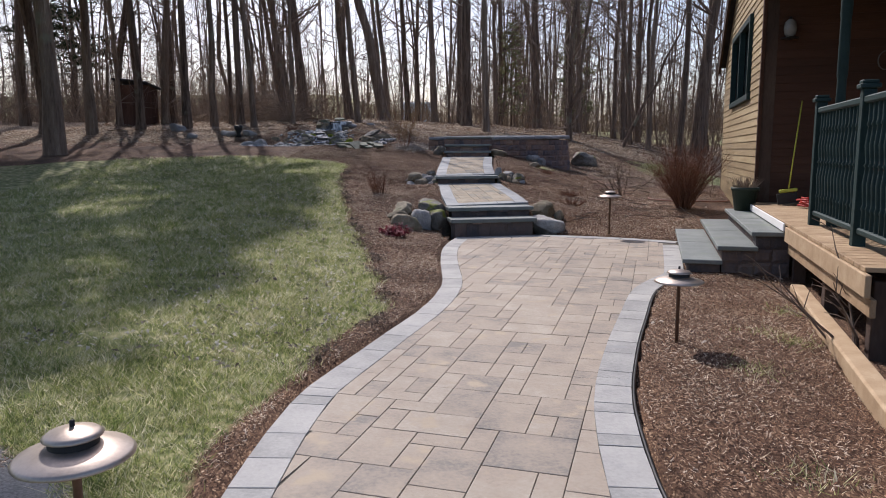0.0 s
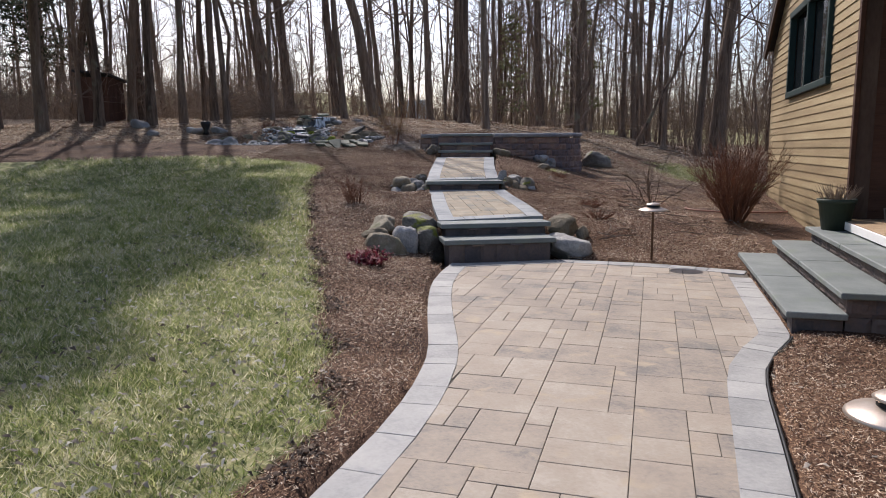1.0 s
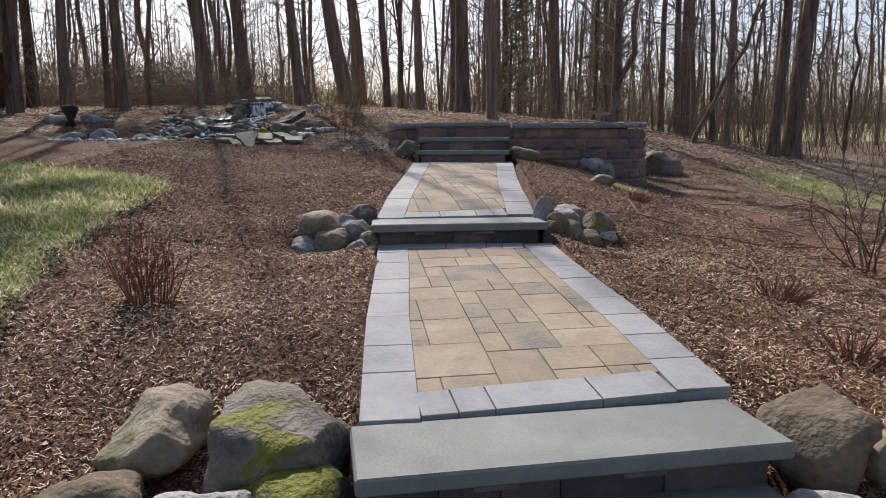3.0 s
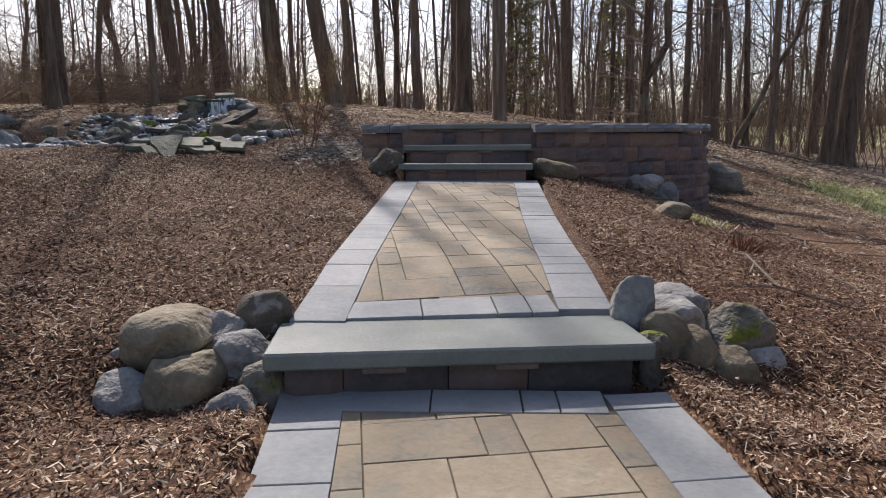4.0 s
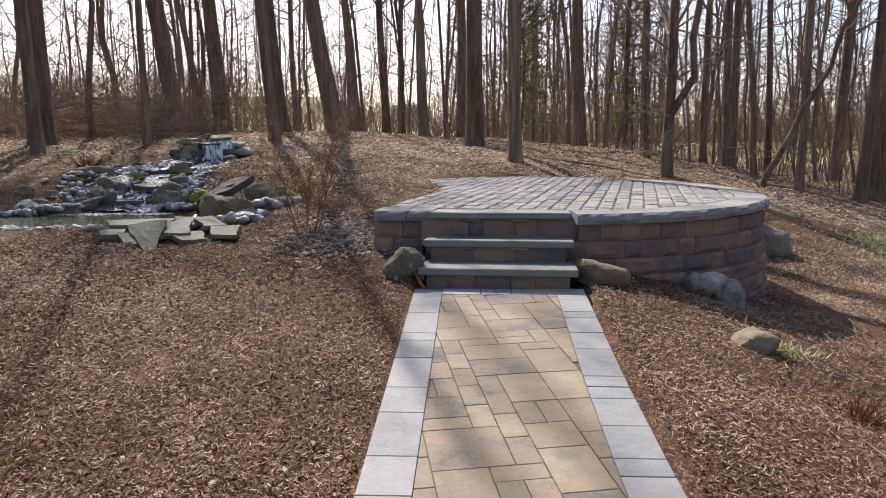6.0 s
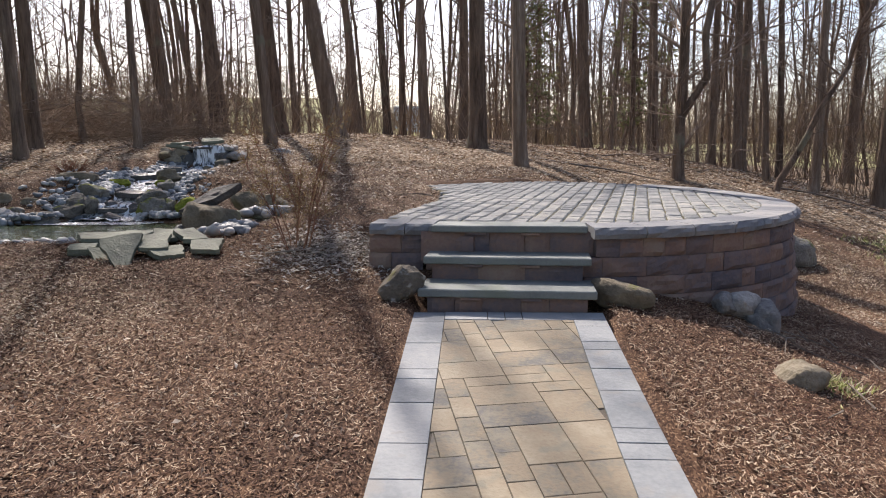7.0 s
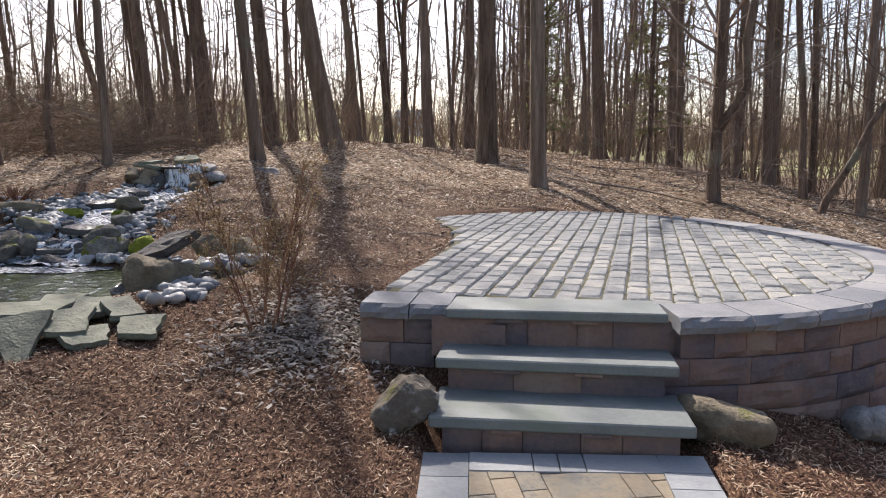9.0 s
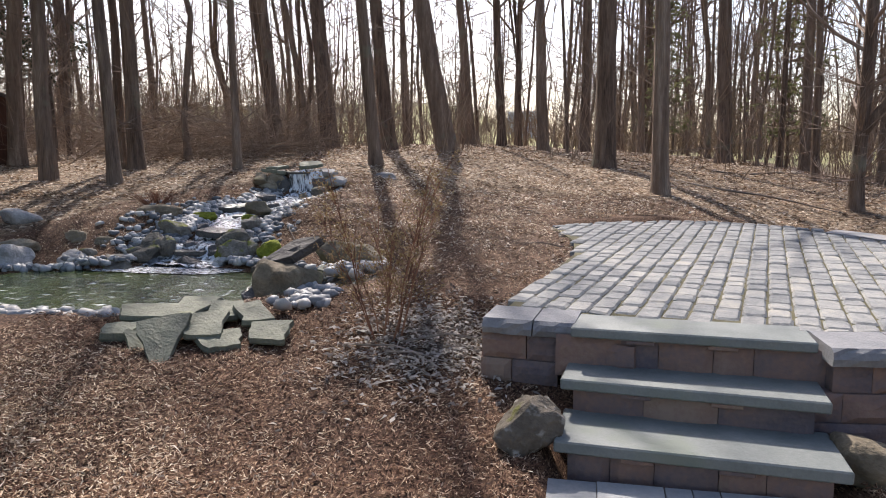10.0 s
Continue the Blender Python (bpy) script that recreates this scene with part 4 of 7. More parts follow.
# ---------------------------------------------------------------- trees
def tree_meshes(seed, height, radius, lean=(0, 0), first=0.3, boughs=10, spread=0.38, dense=True, bow=0.05, fork=0.0, shoots=26, rich=0):
    rng = random.Random(seed)
    v, f = [], []
    spine, rad = [], []
    k = 18
    bend = Vector((rng.uniform(-0.02, 0.02), rng.uniform(-0.02, 0.02), 0))
    p = Vector((0, 0, -0.25))
    for i in range(k + 1):
        s = i / k
        x = lean[0] * height * s + bow * height * (noise.noise((s * 2.6, seed * 1.37 + 0.5, 0)) + 0.28 * noise.noise((s * 8.5, seed * 1.37 + 0.5, 3))) * (0.35 + s) + bend.x * height * s * s
        y = lean[1] * height * s + bow * height * (noise.noise((s * 2.6, seed * 1.37 + 0.5, 9)) + 0.28 * noise.noise((s * 8.5, seed * 1.37 + 0.5, 13))) * (0.35 + s) + bend.y * height * s * s
        spine.append(Vector((x, y, -0.25 + s * (height + 0.25))))
        flare = 1 + 0.35 * math.exp(-max(0.0, s * height - 0.15) / 0.22)
        rad.append(radius * flare * (1 - 0.88 * s))
    spine[1:1] = [spine[0].lerp(spine[1], t) for t in (0.25, 0.5)]
    rad[1:1] = [radius * 1.3, radius * 1.08]
    rad[0] = radius * 1.6
    tube_data(spine, rad, 12, v, f)
    if fork:
        i = max(1, int(fork * k)) + 2
        side = Vector((rng.uniform(-1, 1), rng.uniform(-1, 1), 0)).normalized()
        twin = [spine[i] + side * rad[i] * 0.3] + [spine[j] + side * (0.10 * (spine[j].z - spine[i].z) + 0.25 + 0.25 * noise.noise((j * 0.5, seed, 3))) for j in range(i + 1, len(spine))]
        tube_data(twin, [rad[i] * 0.75] + [rad[j] * 0.72 for j in range(i + 1, len(spine))], 8, v, f)
    # uneven flutes near the foot
    v = [p + Vector((p.x, p.y, 0)).normalized() * 0.12 * radius * noise.noise((p.x * 9 / max(0.1, radius * 4), p.y * 9 / max(0.1, radius * 4), p.z * 0.6)) for p in v]
    tv, tf = [], []

    def limb(at, d, length, r, level):
        pts, rs = [at], [r]
        q, dd = at.copy(), d.copy()
        n = 5 if level == 1 else 3 if level == 2 else 2
        for i in range(n):
            dd = (dd + Vector((rng.uniform(-0.32, 0.32), rng.uniform(-0.32, 0.32), rng.uniform(-0.12, 0.24)))).normalized()
            q = q + dd * length / n
            pts.append(q.copy())
            rs.append(r * (1 - 0.85 * (i + 1) / n))
        tube_data(pts, rs, 5 if level == 1 else 3, tv, tf)
        if level < (3 if dense else 2):
            for _ in range(4 + rich if level == 1 else 3 + rich):
                s = rng.uniform(0.25, 0.95)
                i = min(n - 1, int(s * n))
                o = pts[i].lerp(pts[i + 1], s * n - i)
                side = Vector((rng.gauss(0, 1), rng.gauss(0, 1), rng.gauss(0.2, 0.6))).normalized()
                limb(o, (dd * 0.6 + side * 0.8).normalized(), length * rng.uniform(0.3, 0.55), max(0.004, r * 0.45), level + 1)

    for _ in range(boughs):
        s = first + (1 - first) * rng.random() ** 1.1 * 0.97
        i = int(s * k)
        o = spine[2:][i].lerp(spine[2:][min(i + 1, k)], s * k - i)
        w = rng.uniform(0, 2 * math.pi)
        up = rng.uniform(0.25, 0.9)
        d = Vector((math.cos(w), math.sin(w), up)).normalized()
        limb(o, d, height * spread * (1.15 - s) * rng.uniform(0.5, 1.0) + 0.5, radius * (1.05 - s) * rng.uniform(0.16, 0.38) + 0.006, 1)
    # a few dead stubs and thin shoots low on the trunk
    for _ in range(shoots):
        s = rng.uniform(0.06, first + 0.15)
        i = int(s * k)
        o = spine[2:][i]
        w = rng.uniform(0, 2 * math.pi)
        limb(o, Vector((math.cos(w), math.sin(w), rng.uniform(-0.2, 0.8))).normalized(), rng.uniform(0.4, 2.6), 0.011, 2)
    a = bpy.data.meshes.new("trunk")
    a.from_pydata(v, [], f)
    a.materials.append(M_BARK)
    a.polygons.foreach_set("use_smooth", [True] * len(a.polygons))
    b = bpy.data.meshes.new("crown")
    b.from_pydata(tv, [], tf)
    b.materials.append(M_TWIG)
    return a, b


def make_tree(meshes, x, y, scale, turn, label, wide=1.0, group="bare trees of the wood", sink=0.0, tip=2.2):
    root = empty("tree", label, "tree", group)
    for name, me in zip(("trunk", "crown"), meshes):
        ob = new(name, me)
        ob.parent = root
    tilt = random.Random(int(x * 97 + y * 31))
    root.matrix_world = Matrix.LocRotScale((x, y, ground_z(x, y) - sink), Euler((radians(tilt.gauss(0, tip)), radians(tilt.gauss(0, tip)), radians(turn))), (scale * wide, scale * wide, scale))
    return root


BARE = "tall bare hardwood tree with grey-brown furrowed bark"
KIND = [tree_meshes(s, h, r, (le, 0.01), fst, bo, fork=fk, bow=bw, shoots=34) for s, h, r, le, fst, bo, fk, bw in
        ((1, 19, 0.2, 0.0, 0.18, 13, 0, 0.08), (2, 21, 0.2, 0.02, 0.22, 12, 0, 0.09), (3, 17, 0.2, -0.05, 0.16, 13, 0.12, 0.16), (4, 22, 0.2, 0.0, 0.24, 11, 0.2, 0.09),
         (5, 18, 0.2, 0.07, 0.16, 13, 0, 0.17), (6, 20, 0.2, -0.06, 0.2, 12, 0.07, 0.14))]
SLIM = [tree_meshes(s, h, r, (le, 0.02), fst, bo, bow=0.09) for s, h, r, le, fst, bo in
        ((11, 13, 0.08, 0.03, 0.2, 11), (12, 15, 0.08, -0.05, 0.22, 10), (13, 11, 0.08, 0.08, 0.15, 12), (14, 9, 0.08, -0.10, 0.12, 12))]
FAR = [tree_meshes(s, h, r, (le, 0.01), fst, bo, dense=False, fork=fk, shoots=14) for s, h, r, le, fst, bo, fk in
       ((21, 20, 0.17, 0.0, 0.25, 14, 0), (22, 18, 0.15, 0.03, 0.2, 15, 0.2), (23, 22, 0.19, -0.02, 0.3, 13, 0.35), (24, 16, 0.12, 0.05, 0.15, 15, 0))]
# x, y, trunk diameter, lean, bow, fork, low shoots of the trees that stand nearest
def near_tree(i, x, y, d, lean, bow, fork, shoots, label=None):
    h = 17 + 5 * ((i * 37) % 10) / 10
    make_tree(tree_meshes(100 + i, h, d / 2 * 0.94, (lean, 0.005), 0.24, 16, bow=bow, fork=fork, shoots=shoots, rich=0), x, y, 1.0, 0, label or BARE, 1.0, tip=0.3)


near_tree(2, -8.74, 26.39, 0.32, 0, 0.02, 0, 14)
near_tree(3, -9.05, 26.41, 0.20, -0.04, 0.02, 0, 14)
near_tree(4, -8.77, 28.40, 0.17, -0.2, 0.09, 0, 24)
near_tree(1, -7.37, 23.90, 0.22, -0.07, 0.015, 0, 12)
near_tree(5, -6.58, 26.38, 0.17, 0, 0.02, 0, 30)
near_tree(32, -11.3, 23.0, 0.34, -0.02, 0.02, 0, 40)
near_tree(33, -12.0, 27.2, 0.36, 0.02, 0.03, 0, 40)
near_tree(6, -8.42, 32.54, 0.40, -0.08, 0.03, 0.1, 26)
near_tree(7, -8.91, 36.13, 0.25, -0.2, 0.05, 0.08, 26)
near_tree(8, -8.53, 36.28, 0.47, -0.09, 0.02, 0, 10)
near_tree(9, -8.29, 36.69, 0.37, -0.09, 0.02, 0, 10)
near_tree(10, -4.06, 27.40, 0.28, -0.07, 0.015, 0, 14)
near_tree(11, -5.34, 33.13, 0.44, -0.075, 0.015, 0, 8)
near_tree(12, -6.64, 40.03, 0.26, -0.03, 0.03, 0, 16)
near_tree(13, -4.43, 41.50, 0.39, -0.09, 0.02, 0, 10)
near_tree(14, -3.19, 41.68, 0.39, -0.03, 0.015, 0, 8)
near_tree(15, -2.90, 45.73, 0.36, 0, 0.02, 0, 8)
near_tree(16, -1.32, 38.83, 0.45, -0.05, 0.015, 0, 8)
near_tree(17, -0.01, 40.87, 0.44, 0, 0.015, 0, 10)
near_tree(18, 0.47, 30.03, 0.50, 0, 0.01, 0, 16)
near_tree(19, 2.30, 43.78, 0.32, 0, 0.02, 0, 12)
near_tree(20, 1.28, 25.84, 0.30, -0.02, 0.01, 0, 18)
near_tree(21, 4.35, 37.41, 0.52, -0.01, 0.01, 0, 12)
near_tree(22, 5.93, 37.14, 0.21, 0, 0.02, 0, 20)
near_tree(23, 6.61, 36.96, 0.35, -0.02, 0.02, 0, 30)
near_tree(24, 8.32, 35.77, 0.27, 0, 0.02, 0, 16)
near_tree(25, 8.61, 34.06, 0.31, 0, 0.02, 0, 16)
near_tree(26, 8.11, 30.90, 0.20, -0.1, 0.03, 0, 22)
near_tree(27, 8.52, 29.15, 0.23, 0.02, 0.02, 0, 22)
near_tree(28, 13.02, 36.42, 0.43, 0.03, 0.02, 0, 22)
near_tree(29, 9.56, 33.61, 0.23, 0, 0.03, 0, 16)
near_tree(30, 8.27, 33.68, 0.29, 0.01, 0.02, 0, 16)
near_tree(31, -14.30, 22.30, 0.50, -0.13, 0.06, 0, 60)
near_tree(34, -13.40, 25.80, 0.20, -0.03, 0.02, 0, 60)
near_tree(35, -15.60, 21.80, 0.36, -0.05, 0.05, 0, 60)
near_tree(36, -12.30, 28.20, 0.36, 0, 0.03, 0, 60)
near_tree(37, -18.00, 27.00, 0.40, 0, 0.03, 0, 60)
near_tree(38, 10.00, 37.80, 0.34, 0, 0.03, 0, 16)
near_tree(39, 11.70, 32.00, 0.42, 0.02, 0.02, 0, 16)
near_tree(40, 12.60, 26.50, 0.36, 0.04, 0.03, 0, 16)
near_tree(41, 2.60, 47.00, 0.45, 0, 0.03, 0, 16)
near_tree(42, -5.80, 48.00, 0.40, -0.04, 0.03, 0, 16)
near_tree(43, 5.40, 31.80, 0.20, 0, 0.03, 0, 16)
near_tree(44, 9.50, 28.40, 0.30, 0.02, 0.02, 0, 16)
make_tree(tree_meshes(61, 14, 0.125, (0.02, 0.0), 0.08, 26, bow=0.02, fork=0.16, shoots=70, spread=0.3, rich=1), 4.72, 27.28, 1.0, 0, "slim young tree with many thin twigs behind the patio", 1.0, tip=0.2)
make_tree(tree_meshes(33, 20, 0.27, (0.10, 0.01), 0.3, 12, bow=0.02, shoots=20, rich=0), 10.69, 29.82, 1.0, 0, "stout leaning tree with a flared foot beside the patio", 1.0, tip=0.2)
# the stout tree that leans over, and the crooked one beside the patio
make_tree(tree_meshes(31, 14, 0.285, (-0.19, 0.0), 0.5, 12, bow=0.025, shoots=8, rich=0), -3.42, 31.88, 1.0, 0, "stout dark tree that leans over to one side", 1.0, tip=0.2)
make_tree(tree_meshes(32, 8.5, 0.075, (0.42, -0.05), 0.25, 10, bow=0.12, shoots=14), 7.07, 28.19, 1.0, 0, "thin crooked leaning tree with a bowed trunk", 1.0, tip=0.2)

rng = random.Random(77)
placed = []
while len(placed) < 118:
    y = 35 + 34 * rng.random() ** 1.1
    x = rng.uniform(-0.95, 0.95) * (y * 0.70 + 4)
    if any((x - a) ** 2 + (y - b) ** 2 < 1.3 for a, b in placed) or (x < 1 and rng.random() < 0.68) or (x > 11 and rng.random() < 0.5):
        continue
    placed.append((x, y))
    slim = rng.random() < 0.4
    make_tree(rng.choice(SLIM[:2] if slim else FAR), x, y, rng.uniform(0.8, 1.2), rng.uniform(0, 360),
              "slender bare sapling in the wood" if slim else BARE, rng.uniform(0.45, 1.0) if slim else rng.uniform(0.28, 0.65), sink=0.05)


def far_wood():
    """The depth of the wood, where single trees merge."""
    r = random.Random(55)
    v, f = [], []
    for t in range(880):
        y = 52 + 66 * r.random()
        x = r.uniform(-0.9, 0.9) * (y * 0.72 + 5) if t < 800 else r.uniform(0, 42)
        if r.random() < (0.7 if x < -2 else 0.5 if x > 14 else 0.25):
            continue
        h, q = r.uniform(9, 21), r.uniform(0.03, 0.10)
        lx, ly = r.gauss(0, 0.05), r.gauss(0, 0.05)
        z = land(x, y) - 0.1
        sp = [Vector((x + lx * h * s + 0.35 * math.sin(s * 5 + x), y + ly * h * s, z + h * s)) for s in (0, 0.25, 0.5, 0.75, 1.0)]
        tube_data(sp, [q * 1.2, q, q * 0.75, q * 0.45, q * 0.12], 4, v, f)
        for _ in range(11):
            s = r.uniform(0.06, 0.95)
            o = sp[min(3, int(s * 4))].lerp(sp[min(3, int(s * 4)) + 1], s * 4 - min(3, int(s * 4)))
            a = r.uniform(0, 6.28)
            d = Vector((math.cos(a), math.sin(a), r.uniform(0.2, 1.3))).normalized() * h * r.uniform(0.08, 0.24)
            tube_data([o, o + d], [0.04, 0.014], 3, v, f)
            for _ in range(3):
                o2 = o + d * r.uniform(0.3, 0.95)
                e = Vector((r.gauss(0, 1), r.gauss(0, 1), r.uniform(-0.2, 1))).normalized() * h * r.uniform(0.04, 0.11)
                tube_data([o2, o2 + e], [0.024, 0.01], 3, v, f)
    tagged(pydata("far_wood", v, f, M_TWIG), "depth of bare grey-brown woodland", "woodland", kind="stuff")


far_wood()


def far_brush():
    """Leafless brush that closes the view low between the far trunks."""
    r = random.Random(56)
    v, f = [], []
    for t in range(4200):
        y = r.uniform(50, 105)
        x = r.uniform(-0.85, 0.85) * (y * 0.72 + 5)
        if -24 < x < -11 and r.random() < 0.6:
            continue
        h = r.uniform(1.2, 3.4)
        q = r.uniform(0.012, 0.035)
        z = land(x, y) - 0.1
        a, b = r.gauss(0, 0.22), r.gauss(0, 0.22)
        p = Vector((x, y, z))
        m = p + Vector((a * h * 0.5, b * h * 0.5, h * 0.55))
        e = m + Vector((a * h * 0.8 + r.gauss(0, 0.3), b * h * 0.5, h * 0.45))
        tube_data([p, m, e], [q, q * 0.8, q * 0.3], 3, v, f)
        w = m + Vector((r.gauss(0, 0.7), r.gauss(0, 0.5), h * r.uniform(0.1, 0.4)))
        tube_data([p.lerp(m, r.uniform(0.4, 0.9)), w], [q * 0.7, q * 0.3], 3, v, f)
    tagged(pydata("far_brush", v, f, M_BRUSH), "distant grey-brown brush between the far trunks", "undergrowth", kind="stuff")


far_brush()
# trees down both sides of the yard
for i in range(40):
    side = -1 if i % 2 else 1
    x, y = side * rng.uniform(13, 34), rng.uniform(16, 40)
    if side > 0:
        x, y = rng.uniform(12, 34), rng.uniform(23, 44)
    if side < 0 and x > -20 and y < 24:
        x -= 9
    slim = i % 3 == 0 or side > 0 and i % 6
    make_tree(rng.choice(SLIM if slim else KIND), x, y, rng.uniform(0.8, 1.2), rng.uniform(0, 360),
              "slender bare sapling in the wood" if slim else BARE, rng.uniform(0.5, 1.0) if slim else rng.uniform(0.3, 0.6))

for i in range(16):
    x, y = rng.uniform(-27, -11.5), rng.uniform(25, 44)
    make_tree(rng.choice(SLIM + KIND[2:3]), x, y, rng.uniform(0.7, 1.1), rng.uniform(0, 360), "thin crooked bare tree at the edge of the wood", rng.uniform(0.4, 0.8))


for i in range(16):
    x, y = rng.uniform(9.5, 26), rng.uniform(31, 48)
    make_tree(rng.choice(SLIM), x, y, rng.uniform(0.8, 1.2), rng.uniform(0, 360), "slender bare sapling in the wood", rng.uniform(0.5, 1.1))


def conifer_meshes(seed, height, radius, first, reach, thick=50, needle=None, taper=0.75):
    rng = random.Random(seed)
    v, f, tv, tf, nv, nf = [], [], [], [], [], []
    spine = [Vector((0.1 * noise.noise((i * 0.7, seed, 0)), 0.1 * noise.noise((i * 0.7, seed, 5)), -0.2 + (height + 0.2) * i / 10)) for i in range(11)]
    tube_data(spine, [radius * (1.35 if i == 0 else 1 - 0.9 * i / 10) for i in range(11)], 9, v, f)
    z = first
    while z < height - 0.4:
        for _ in range(4):
            w = rng.uniform(0, 2 * math.pi)
            ln = reach * (1 - taper * (z - first) / (height - first)) * rng.uniform(0.7, 1.1)
            d = Vector((math.cos(w), math.sin(w), rng.uniform(-0.05, 0.3)))
            pts = [Vector((0, 0, z)) + d * ln * s + Vector((0, 0, -0.12 * ln * s * s)) for s in (0, 0.35, 0.7, 1.0)]
            tube_data(pts, [0.035, 0.025, 0.014, 0.005], 4, tv, tf)
            for _ in range(int(thick * ln / reach) + 8):
                s = rng.uniform(0.25, 1.05)
                c = Vector((0, 0, z)) + d * ln * s + Vector((rng.gauss(0, 0.22), rng.gauss(0, 0.22), -0.12 * ln * s * s + rng.gauss(0, 0.12)))
                for _ in range(3):
                    a = Vector((rng.gauss(0, 1), rng.gauss(0, 1), rng.gauss(0, 0.7))).normalized()
                    b = a.cross(Vector((rng.gauss(0, 1), rng.gauss(0, 1), rng.gauss(0, 1)))).normalized() * 0.042
                    k = len(nv)
                    nv.extend((c - a * 0.02 + b, c - a * 0.02 - b, c + a * rng.uniform(0.17, 0.32)))
                    nf.append((k, k + 1, k + 2))
        z += rng.uniform(0.35, 0.6)
    out = []
    for name, vv, ff, m in (("trunk", v, f, M_BARK), ("crown", tv, tf, M_TWIG), ("foliage", nv, nf, needle or M_NEEDLE)):
        me = bpy.data.meshes.new(name)
        me.from_pydata(vv, [], ff)
        me.materials.append(m)
        out.append(me)
    return out


def make_conifer(meshes, x, y, scale, turn, label):
    root = empty("conifer", label, "tree", "evergreens")
    for name, me in zip(("trunk", "crown", "foliage"), meshes):
        ob = new(name, me)
        ob.parent = root
    root.matrix_world = Matrix.LocRotScale((x, y, ground_z(x, y) - 0.05), Euler((0, 0, radians(turn))), (scale, scale, scale))
    return root


PINE = [conifer_meshes(1, 21, 0.24, 5.2, 4.6, 130, None, 0.45), conifer_meshes(3, 21, 0.165, 13.0, 2.8, 120), conifer_meshes(6, 21, 0.165, 13.0, 1.6, 60)]
for i, (x, y, k, g) in enumerate([(-10.4, 16.2, 0, 0.98), (-12.4, 21.8, 1, 1.0), (-14.4, 18.0, 0, 1.0), (-15.5, 15.0, 0, 1.0), (-11.6, 13.6, 0, 1.0), (-9.7, 23.4, 2, 0.9),
                                  (-9.08, 24.47, 1, 0.8), (-13.6, 11.0, 0, 1.0)]):
    make_conifer(PINE[k], x, y, g, i * 77, "tall dark evergreen with a long bare lower trunk")
# dark evergreens that close the view beyond the shed
FIR = conifer_meshes(7, 15, 0.13, 3.5, 3.2, 26, None, 0.5)
for i, (x, y) in enumerate([(-22.0, 38.0), (-26.0, 42.0), (-28.5, 36.0)]):
    make_conifer(FIR, x, y, 1.0 - 0.08 * (i % 3), i * 63, "dark evergreen far back among bare trees")
# small evergreens deep in the wood
YOUNG = conifer_meshes(5, 8.5, 0.06, 1.2, 1.4, 3, M_OLIVE)
for i, (x, y) in enumerate([(6.6, 39.0), (3.4, 46.0)]):
    make_conifer(YOUNG, x, y, 1.0 - 0.1 * (i % 2), i * 50, "small olive-green evergreen among bare trunks")
# ---------------------------------------------------------------- undergrowth
def thicket(name, spots, label, material=None, height=(0.8, 2.6), stems=(2, 5), thick=0.006, seed=1, sway=0.28):
    rng = random.Random(seed)
    v, f = [], []
    for x, y in spots:
        z = land(x, y)
        for _ in range(rng.randint(*stems)):
            h = rng.uniform(*height)
            d = Vector((rng.gauss(0, sway), rng.gauss(0, sway), 1)).normalized()
            p = Vector((x + rng.gauss(0, 0.15), y + rng.gauss(0, 0.15), z - 0.05))
            pts = [p]
            for i in range(4):
                d = (d + Vector((rng.gauss(0, sway * 0.6), rng.gauss(0, sway * 0.6), -0.3 * sway * sway))).normalized()
                pts.append(pts[-1] + d * h / 4)
            tube_data(pts, [thick * q for q in (1.3, 1.0, 0.8, 0.6, 0.35)], 3, v, f)
            for _ in range(3):
                i = rng.randint(1, 3)
                o = pts[i].lerp(pts[i + 1], rng.random())
                e = (d + Vector((rng.gauss(0, 0.7), rng.gauss(0, 0.7), rng.uniform(-0.1, 0.4)))).normalized()
                q = o + e * h * rng.uniform(0.15, 0.4)
                tube_data([o, o.lerp(q, 0.5) + Vector((0, 0, 0.02)), q], [thick * 0.6, thick * 0.5, thick * 0.3], 3, v, f)
    ob = pydata(name, v, f, material or M_BRUSH)
    return tagged(ob, label, "undergrowth", kind="stuff")


rng = random.Random(8)
thicket("undergrowth", [(rng.uniform(-0.75, 0.75) * (y + 4), y) for y in (rng.uniform(30, 66) for _ in range(1300))], "tangle of bare brown saplings under the trees", None, (0.7, 4.5), (1, 3), 0.010, 2)
thicket("undergrowth", [(rng.uniform(-32, -7.5), rng.uniform(27, 48)) for _ in range(600)], "dense tangled brown thicket at the edge of the wood", None, (1.4, 4.6), (2, 4), 0.010, 3, 0.5)
thicket("undergrowth", [(rng.gauss(-12, 2.4), rng.gauss(33, 1.6)) for _ in range(150)], "rounded tangle of fine brown briars", None, (1.4, 3.4), (3, 4), 0.007, 7, 0.9)
thicket("undergrowth", [(rng.gauss(-8.6, 1.1), rng.gauss(29.8, 0.8)) for _ in range(130)], "rounded tangle of fine grey briars behind the stream", None, (1.4, 3.2), (3, 4), 0.006, 9, 0.9)
thicket("undergrowth", [(rng.uniform(5.6, 12), rng.uniform(13.0, 17.5)) for _ in range(60)], "thin grey-brown brush beside the mulch bed", None, (0.5, 1.7), (2, 4), 0.005, 4)
thicket("undergrowth", [(rng.uniform(9, 30), rng.uniform(28, 48)) for _ in range(520)], "thin bare saplings in the wood", None, (0.8, 4.5), (1, 2), 0.009, 5, 0.2)


thicket("undergrowth", [(rng.uniform(-2, 48), rng.uniform(62, 88)) for _ in range(230)], "far brown brush between the trunks", None, (2.0, 6.0), (1, 3), 0.022, 6, 0.4)


